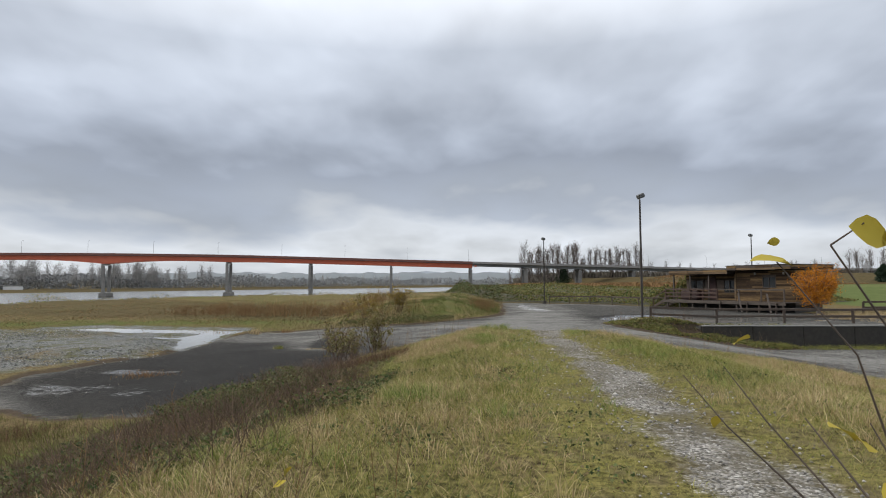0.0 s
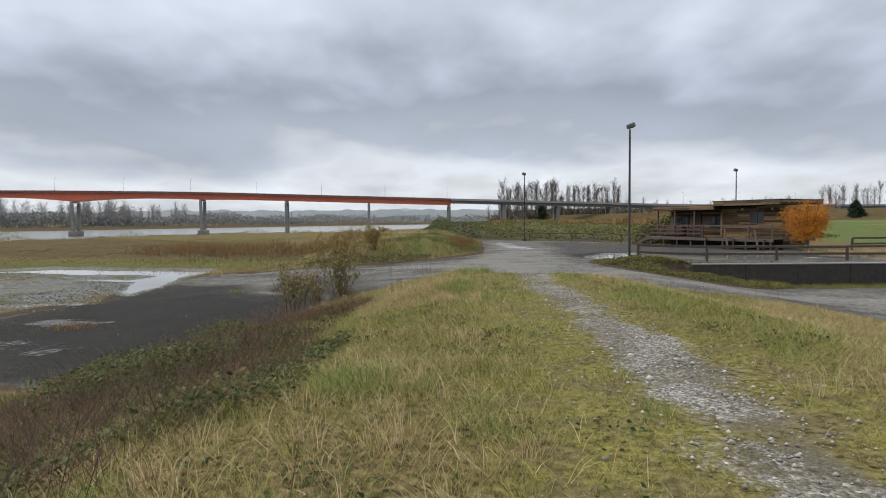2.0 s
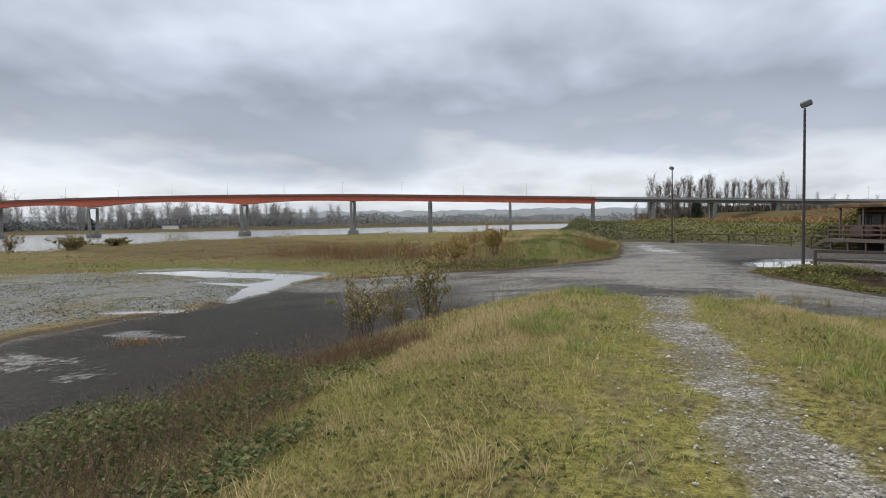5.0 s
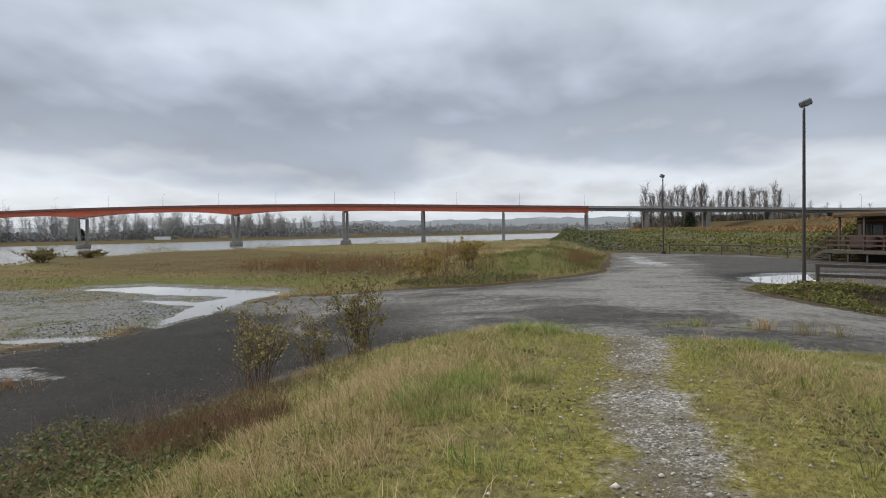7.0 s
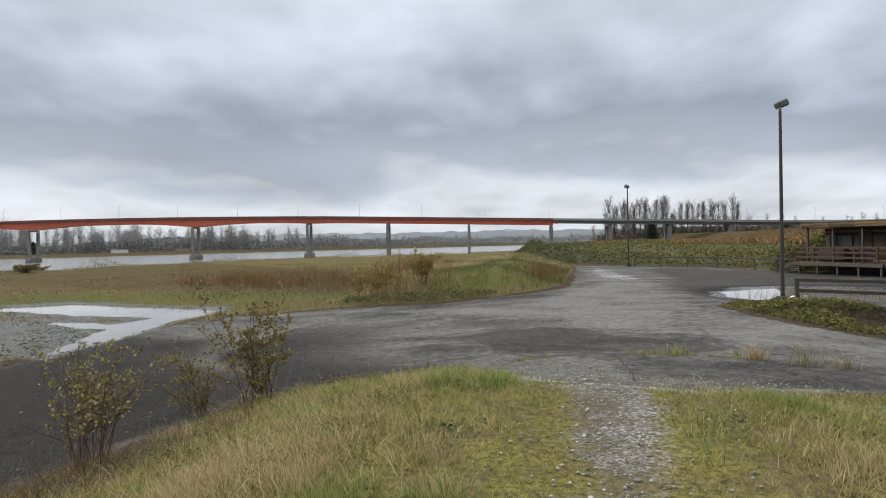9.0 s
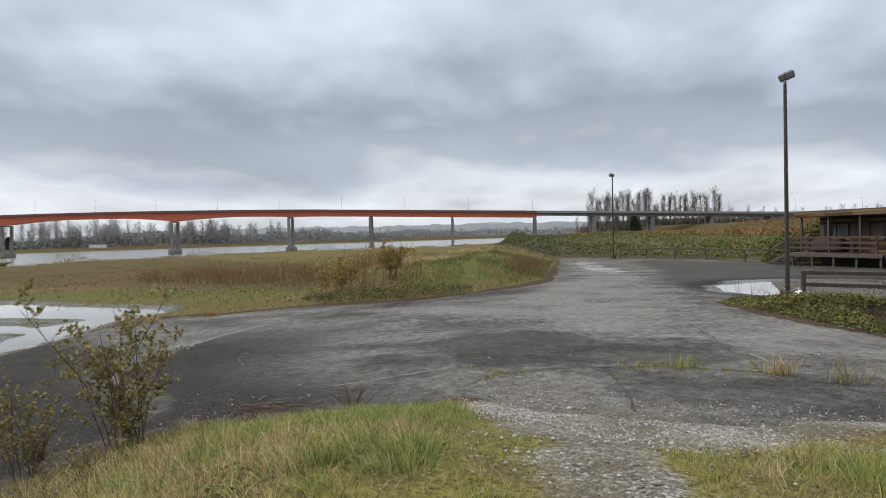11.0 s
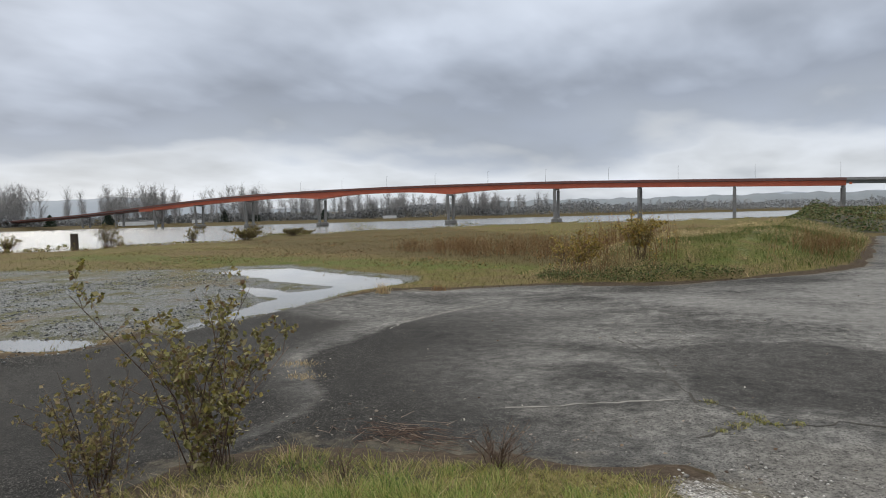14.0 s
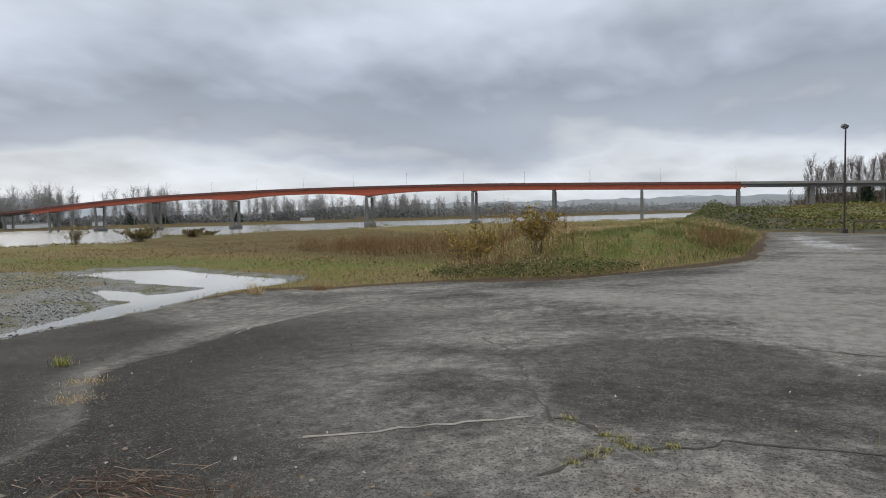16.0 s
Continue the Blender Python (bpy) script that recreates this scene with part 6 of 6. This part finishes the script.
def bare_tree(tall, spread, dense, upright=0.75):
    """Trunk, limbs, branches and twigs of a leafless tree, as arrays."""
    lean = rng.normal(0, 0.02, 2) * tall
    foot, top = np.array([[0, 0, -0.5]]), np.array([[lean[0], lean[1], tall]])
    out = [sticks(foot, top, tall * 0.011, tall * 0.002)]
    t = rng.uniform(0.12, 0.92, dense)[:, None]
    p = foot + (top - foot) * t
    a = rng.uniform(0, 2 * np.pi, dense)
    reach = spread * np.sin(np.pi * (0.22 + 0.66 * t[:, 0])) * rng.uniform(0.35, 0.9, dense)
    q = p + np.stack([np.cos(a) * reach, np.sin(a) * reach, reach * upright * rng.uniform(1.2, 2.6, dense)], 1)
    out.append(sticks(p, q, tall * 0.0042, tall * 0.0014))
    k = rng.integers(0, dense, dense * 7)
    p2 = p[k] + (q - p)[k] * rng.uniform(0.25, 1.0, (len(k), 1))
    q2 = p2 + np.stack([rng.normal(0, 0.05, len(k)), rng.normal(0, 0.05, len(k)), rng.uniform(0.01, 0.12, len(k))], 1) * tall
    out.append(sticks(p2, q2, tall * 0.0020, tall * 0.0009))
    return joined(out)


TREES = [bare_tree(30, 6.5, 48, 0.9), bare_tree(27, 7.5, 46, 0.7), bare_tree(32, 5.2, 46, 1.3), bare_tree(25, 7.0, 44, 0.8), bare_tree(29, 8.5, 50, 0.6)]


def wood(count, place, size, name, label, mat_):
    pieces = []
    for i in range(count):
        x, y = place(i)
        V, F = TREES[int(rng.integers(0, len(TREES)))]
        k, a = size(i), rng.uniform(0, 6.28)
        R = np.array([[math.cos(a), math.sin(a), 0], [-math.sin(a), math.cos(a), 0], [0, 0, 1]]) * k
        pieces.append((V @ R + [x, y, float(ground_height(np.array(x), np.array(y)))], F))
    return stuff(name, joined(pieces), mat_, label, "trees")


def polar(az, dist):
    return math.sin(radians(az)) * dist, math.cos(radians(az)) * dist


def far_edge(az):
    return float(np.interp(az, (-110, -75, -60, -48, -36, -26, -16, 0, 20), (900, 910, 950, 985, 1020, 1130, 1290, 1800, 2300)))


def clumped(lo, hi):
    """An azimuth drawn towards a few stands, with gaps between them."""
    while True:
        z = rng.uniform(lo, hi)
        if rng.uniform() < 0.25 + 0.75 * ease(-0.2, 0.5, wobble(np.array(z), np.array(0.0), 0.9, 78)):
            return z


wood(300, lambda i: polar(clumped(-108, -50), far_edge(-60) * rng.uniform(0.97, 1.14)), lambda i: rng.uniform(1.0, 1.75), "far_trees", "row of tall bare cottonwoods on the far bank", FARWOOD_HAZED)
wood(220, lambda i: (lambda z: polar(z, far_edge(z) * rng.uniform(1.02, 1.10)))(clumped(-52, -24)), lambda i: rng.uniform(0.8, 1.5), "far_trees", "bare riverside trees on the far bank", FARWOOD_HAZED)
wood(90, lambda i: (lambda z: polar(z, far_edge(z) * rng.uniform(1.02, 1.15)))(clumped(-30, 6)), lambda i: rng.uniform(0.6, 0.95), "far_trees", "far bare woods across the river", FARWOOD_HAZED)
# dense understorey of the far bank
az = rng.uniform(-110, 12, 60000)
d = np.interp(az, (-110, -75, -60, -48, -36, -26, -16, 0, 20), (900, 910, 950, 985, 1020, 1130, 1290, 1800, 2300)) * rng.uniform(1.015, 1.12, 60000)
x, y = np.sin(np.radians(az)) * d, np.cos(np.radians(az)) * d
h = (13.5 + 9 * ease(-46, -34, az)) * (0.75 + 0.35 * wobble(x, y, 0.02, 40) + 0.2 * wobble(x, y, 0.06, 79)) * rng.uniform(0, 1, 60000) ** 0.7
stuff("far_scrub", leaves(np.stack([x, y, ground_height(x, y) + h], 1), rng.uniform(2.0, 5.0, 60000), 0.8), FARSCRUB_HAZED, "thicket along the far bank, haze painted into its grey", "thicket")


def single_tree(at, k, label, mat_=FARWOOD_HAZED, dense=90, tall=32, spread=7.0, up=1.1):
    thing = empty("tree", at, label, "tree", "trees behind the bridge")
    V, F = bare_tree(tall * k, spread * k, dense, up)
    part("trunk", beam(bmesh.new(), (0, 0, -1), (0, 0, tall * k * 0.5), tall * k * 0.010, tall * k * 0.006, 7), BARK, thing)
    part("crown", mesh_of("crown", V, F, mat_), None, thing)


GROVE = island("grove_branches", (0.115, 0.098, 0.090), (0.175, 0.15, 0.138), (0.24, 0.208, 0.19))
for i in range(38):
    z = 3.9 + 10.6 * i / 37 + rng.normal(0, 0.12)
    k = 0.98 if z < 9 else 0.80
    x, y = polar(z, 540 + rng.uniform(-18, 30))
    single_tree(set_down(x, y), k * rng.uniform(0.80, 1.06) * (0.75 if 9.3 < z < 10.1 or 4.0 > z else 1), "tall bare cottonwood beside the bridge approach", GROVE, 46, 32, 5.0, 1.5)
wood(40, lambda i: polar(rng.uniform(2.5, 15), rng.uniform(545, 620)), lambda i: rng.uniform(0.25, 0.55), "undergrowth", "bare undergrowth below the cottonwoods", GROVE)
wood(120, lambda i: polar(rng.uniform(15, 60), rng.uniform(520, 640)), lambda i: rng.uniform(0.28, 0.45), "far_trees", "low bare woods beyond the highway", FARWOOD_HAZED)
for i in range(60):
    z = 30.2 + i * 0.36 + rng.normal(0, 0.15)
    x, y = polar(z, 430 + rng.uniform(-20, 40))
    single_tree(set_down(x, y), rng.uniform(0.34, 0.5), "bare tree along the highway bank", GROVE, 40, 30, 7)


def conifer(at, tall):
    thing = empty("tree", at, "dark green conifer in front of bare trees", "tree")
    part("trunk", beam(bmesh.new(), (0, 0, -0.3), (0, 0, tall), 0.3, 0.03, 7), BARK, thing)
    n = 5200
    t = rng.uniform(0.06, 1, n)
    a = rng.uniform(0, 6.28, n)
    r = (1 - t) ** 0.6 * tall * 0.52 * rng.uniform(0.2, 1.0, n) ** 0.6 * (1 + 0.3 * np.sin(3 * a + 9 * t) + 0.2 * np.sin(5 * a - 21 * t))
    part("crown", mesh_of("crown", *leaves(np.stack([np.cos(a) * r, np.sin(a) * r, t * tall - r * 0.25], 1), rng.uniform(0.5, 1.1, n), 0.4), CONIFER), None, thing)


conifer(set_down(*polar(32.6, 330)), 8.0)
conifer(set_down(*polar(7.6, 530)), 15)
for z, dist, tall in ((-62, 945, 17), (-53, 990, 20), (-50.5, 1000, 17), (-44.5, 1015, 18), (-66, 940, 15)):
    conifer(set_down(*polar(z, dist)), tall)


# brown woods that close the view behind the approach spans
az = rng.uniform(3, 31, 9000)
d = rng.uniform(560, 640, 9000)
x, y = np.sin(np.radians(az)) * d, np.cos(np.radians(az)) * d
h = rng.uniform(2.5, 7, 9000)
WOODS = island("brown_woods", (0.10, 0.092, 0.078), (0.15, 0.135, 0.112), (0.19, 0.17, 0.14))
stuff("far_scrub", blades(stand(x, y), h, rng.uniform(0.8, 2.0, 9000), h * 0.3), WOODS, "grey brown thicket behind the bridge approach", "thicket")
# weeds on the ledge and foot of the low wall
tussocks(420, 40, lambda x, y: 1.0 + 0 * x, (11.5, 31, 26.9, 27.9), 0.28, 0.16, GRASS, "grass_tussocks", "weeds at the foot of the low wall", lambda x, y: np.stack([x, y, surface(x, y)], 1))
tussocks(900, 40, lambda x, y: ease(0, 0.5, wobble(x, y, 0.9, 53) + 0.3), (22, 36, 28.6, 40), 0.42, 0.2, STRAW, "straw_tussocks", "rough straw grass behind the rail fence", lambda x, y: np.stack([x, y, surface(x, y)], 1))


# ---- distance ----
def ridge(name, az0, az1, dist, shape, mat_, label):
    """A long hill with a rounded back."""
    n, rows = 160, []
    bm = bmesh.new()
    for i in range(n + 1):
        z = az0 + (az1 - az0) * i / n
        top = shape(z)
        row = []
        for k, f in ((0.0, 0.0), (0.35, 0.6), (0.7, 0.93), (1.0, 1.0), (1.6, 0.0)):
            x, y = polar(z, dist * (1 + 0.22 * k))
            row.append(bm.verts.new((x, y, -7 + (top + 7) * f)))
        rows.append(row)
    for r, q in zip(rows, rows[1:]):
        for j in range(4):
            bm.faces.new((r[j], r[j + 1], q[j + 1], q[j]))
    bmesh.ops.recalc_face_normals(bm, faces=bm.faces)
    for f in bm.faces:
        f.smooth = True
    return tagged(part(name, bm, mat_), label, "hill", kind="structure")


def hump(z, *peaks):
    return sum(h * math.exp(-((z - c) / w_) ** 2) for c, w_, h in peaks)


ridge("backdrop", -48, 14, 2300, lambda z: 22 + hump(z, (-24, 16, 34), (-6, 9, 16), (6, 12, 22)) + 3 * math.sin(z * 1.7) + 2 * math.sin(z * 4.1), HAZE_RIDGE, "low wooded ridge beyond the river, tinted with painted haze")
ridge("backdrop", -115, 45, 3300, lambda z: 45 + hump(z, (-64, 7, 75), (-56, 7, 40), (-5, 14, 35), (-90, 18, 60)) + 6 * math.sin(z * 0.9) + 3 * math.sin(z * 2.3), HAZE_HILL, "distant hills with pale blue haze in their colour")

# low sheds on the far bank
SHED = plain("pale_metal_shed", (0.45, 0.46, 0.47), (0.58, 0.59, 0.60), 0.1, 0.6)
for z, dist, wide in ((-60.2, 905, 34), (-59.0, 915, 20), (-55.2, 940, 16), (-38.6, 1000, 22)):
    x, y = polar(z, dist)
    g = float(ground_height(np.array(x), np.array(y)))
    shed = empty("shed", (x, y, g), "long pale metal shed on the far bank", "shed", turn=-z)
    part("wall", boxed((0, 0, 2), (wide, 12, 5), None, 0.1), SHED, shed)
    bm = bmesh.new()
    box(bm, (0, 0, 5.0), (wide + 1, 13, 1.0), None, 0.4)
    part("roof", bm, PARAPET, shed)


# ---- small things ----
def pile(at, tall):
    thing = empty("mooring_pile", at, "weathered dark timber pile on the river bank", "pile", "old piles on the bank")
    bm = beam(bmesh.new(), (0, 0, -1), (0.05, 0, tall), 0.42, 0.38, 12)
    part("timber", bm, DARKWOOD, thing)
    part("cap", beam(bmesh.new(), (0.05, 0, tall), (0.05, 0, tall + 0.08), 0.44, 0.40, 12), DARKWOOD, thing)


pile(set_down(-76.5, 42.6), 2.1)
pile(set_down(-69.2, 44.8), 2.3)

CRACKS = [[(-5.23, 17.76), (-5.46, 18.27), (-5.8, 18.84), (-7.06, 19.74), (-8.17, 20.64), (-8.5, 21.3), (-8.65, 23.3), (-9.05, 24.3), (-8.9, 26.5), (-8.55, 28.4), (-8.0, 29.0)],
          [(-0.82, 20.33), (-0.51, 20.19), (-0.16, 19.95), (-0.04, 19.8), (0.46, 20.01), (0.7, 20.26), (1.16, 20.38), (1.81, 20.48), (2.3, 20.6), (3.3, 20.5), (4.26, 20.3), (5.0, 19.6), (6.0, 18.9)],
          [(-0.57, 19.04), (-0.29, 19.48), (-0.08, 19.78)], [(-0.82, 20.33), (-1.37, 21.18), (-1.7, 22.0), (-2.28, 23.09), (-2.62, 23.62), (-3.6, 24.51)], [(-2.4, 23.9), (-2.27, 24.26), (-1.45, 24.31)],
          [(-3.6, 28.3), (-2.4, 26.96), (-1.97, 26.06)], [(1.76, 20.3), (1.88, 19.14), (1.9, 18.25), (1.88, 17.5)], [(4.36, 26.04), (4.42, 23.95), (4.3, 22.34), (4.45, 21.41), (4.3, 20.4)],
          [(-5.78, 29.4), (-5.73, 30.7), (-5.7, 33.5)], [(-8, 29.0), (-5.7, 29.4), (-3.6, 28.4)], [(1.2, 24.5), (3.0, 24.2), (4.3, 24.6)]]
m_crack = plain("soil_in_cracks", (0.008, 0.007, 0.006), (0.035, 0.030, 0.021), 6, 0.9, relief=0.5)
m_worn = plain("bare_pale_aggregate", (0.10, 0.096, 0.088), (0.21, 0.20, 0.18), 5, 0.9, relief=0.4)
WORN = [[(-2.9, 19.04), (-2.13, 19.58), (-1.53, 19.94), (-0.9, 20.33)], [(4.62, 21.9), (4.75, 21.1), (4.7, 20.6)], [(-8.75, 24.0), (-9.1, 25.0), (-9.05, 26.6), (-8.75, 28.2)]]
mossy = []
for line in WORN + CRACKS:
    pts = []
    for (xa, ya), (xb, yb) in zip(line, line[1:]):
        steps = max(2, int(math.hypot(xb - xa, yb - ya) / 0.14))
        pts += [(xa + (xb - xa) * i / steps + rng.normal(0, 0.022), ya + (yb - ya) * i / steps + rng.normal(0, 0.04)) for i in range(steps)]
    P = np.array(pts)
    D = np.gradient(P, axis=0)
    N = np.stack([-D[:, 1], D[:, 0]], 1) / (np.linalg.norm(D, axis=1)[:, None] + 1e-9)
    worn = line in WORN
    wd = ((0.002 + 0.035 * rng.uniform(0, 1, len(P))) if worn else (0.007 + 0.022 * rng.uniform(0, 1, len(P)) ** 2))[:, None]
    A, B = P - N * wd, P + N * wd
    z = lambda q: paved_height(q[:, 0], q[:, 1])[:, None] + 0.005
    V = np.concatenate([np.hstack([A, z(A)]), np.hstack([B, z(B)])])
    i = np.arange(len(P) - 1)
    stuff("pavement_crack", (V, np.stack([i, i + 1, i + 1 + len(P), i + len(P)], 1)), m_worn if worn else m_crack, "worn pale line of bare stone in the asphalt" if worn else "open crack in the asphalt filled with soil", "crack")
    if not worn:
        mossy.append(P)
P = np.concatenate(mossy)
P = P[wobble(P[:, 0], P[:, 1], 1.1, 35) + rng.normal(0, 0.25, len(P)) > 0.02]
k = rng.integers(0, len(P), 9000)
junction = ease(1.6, 0.5, np.hypot(P[k, 0], (P[k, 1] - 19.9) * 1.6)) + 0.7 * ease(0.6, 0.3, np.abs(P[k, 1] - 20.5)) * (P[k, 0] > 2.1)
keep = 0.5 * wobble(P[k, 0], P[k, 1], 2.1, 41) + junction > 0.45
P = P[k][keep] + rng.normal(0, 0.045, (keep.sum(), 2))
h = rng.uniform(0.008, 0.04, len(P))
stuff("crack_moss", blades(np.stack([P[:, 0], P[:, 1], paved_height(P[:, 0], P[:, 1]) + 0.02], 1), h, rng.uniform(0.003, 0.006, len(P)), h), CARPET, "moss and small grass along the cracks")


def weed(x, y, n, tall, mat_, label, spread=0.12):
    g = float(paved_height(np.array(x), np.array(y)))
    thing = empty("weed", (x, y, g), label, "weed")
    p = np.stack([rng.normal(0, spread, n), rng.normal(0, spread * 0.6, n), np.full(n, 0.0)], 1)
    hh = rng.uniform(0.3, 1.0, n) * tall
    tagged(part("tuft", mesh_of("tuft", *blades(p, hh, rng.uniform(0.003, 0.007, n), hh * 0.6), mat_), None, thing), kind="stuff")


weed(2.6, 20.55, 160, 0.16, GRASS, "green weed tuft in a pavement crack", 0.32)
weed(3.1, 20.5, 60, 0.35, GRASS, "green weed tuft in a pavement crack", 0.15)
weed(4.55, 20.1, 130, 0.42, STRAW, "dry orange grass tuft in a pavement crack", 0.10)
weed(5.3, 19.6, 50, 0.55, DULL_LEAF, "grey thistle growing from a pavement crack", 0.14)
weed(5.9, 19.3, 40, 0.45, DULL_LEAF, "grey thistle growing from a pavement crack", 0.10)
weed(-9.6, 21.0, 140, 0.22, GRASS, "green grass tuft on the asphalt", 0.09)
weed(-7.7, 20.3, 260, 0.07, STRAW, "flat dry moss patch on the asphalt", 0.22)
weed(-6.9, 19.55, 260, 0.07, STRAW, "flat dry moss patch on the asphalt", 0.2)
weed(-14.1, 30.2, 140, 0.55, STRAW, "yellow grass tuft at the puddle edge", 0.16)
weed(-12.8, 32.1, 140, 0.35, RUST, "brown weed tuft at the puddle edge", 0.25)
weed(-11.5, 13.6, 260, 0.25, RUST, "brown weed patch on the wet asphalt", 0.5)

HEAP = island("broken_red_twigs", (0.06, 0.038, 0.030), (0.14, 0.09, 0.068), (0.34, 0.27, 0.21))
# leaf litter on the asphalt and a heap of twigs
x, y = scatter(4200, -12, 8, 10, 32, lambda x, y: (inside(PAVED, x, y) > 0.1) * (0.07 + 0.9 * ease(2.6, 0.2, inside(PAVED, x, y)) * (y < 21) * (x < 1)))
stuff("leaf_litter", leaves(np.stack([x, y, paved_height(x, y) + 0.012], 1), rng.uniform(0.02, 0.06, len(x)), 0.12), LITTER, "scattered fallen leaves and white scraps on the asphalt", "leaves")
x, y = rng.normal(-3.5, 0.45, 190), rng.normal(17.75, 0.17, 190)
a = np.stack([x, y, np.maximum(paved_height(x, y), ground_height(x, y)) + rng.uniform(0.005, 0.045, 190)], 1)
ang = rng.normal(0.1, 0.9, 190)
L = rng.uniform(0.10, 0.45, 190)[:, None]
stuff("twig_heap", sticks(a, a + np.stack([np.cos(ang), np.sin(ang) * 0.6, rng.normal(0, 0.04, 190)], 1) * L, 0.004, 0.002), HEAP, "low heap of broken red-brown twigs on the asphalt", "twigs")

bag = empty("plastic_bag", (9.05, 31.45, 0.12), "crumpled white plastic bag at the lamp post foot", "bag")
bm = bmesh.new()
bmesh.ops.create_icosphere(bm, subdivisions=2, radius=0.17)
for v in bm.verts:
    v.co *= 1 + 0.25 * noise.noise(v.co * 9)
    v.co.z = v.co.z * 0.8 + 0.1
part("bag_body", bm, WHITE, bag)
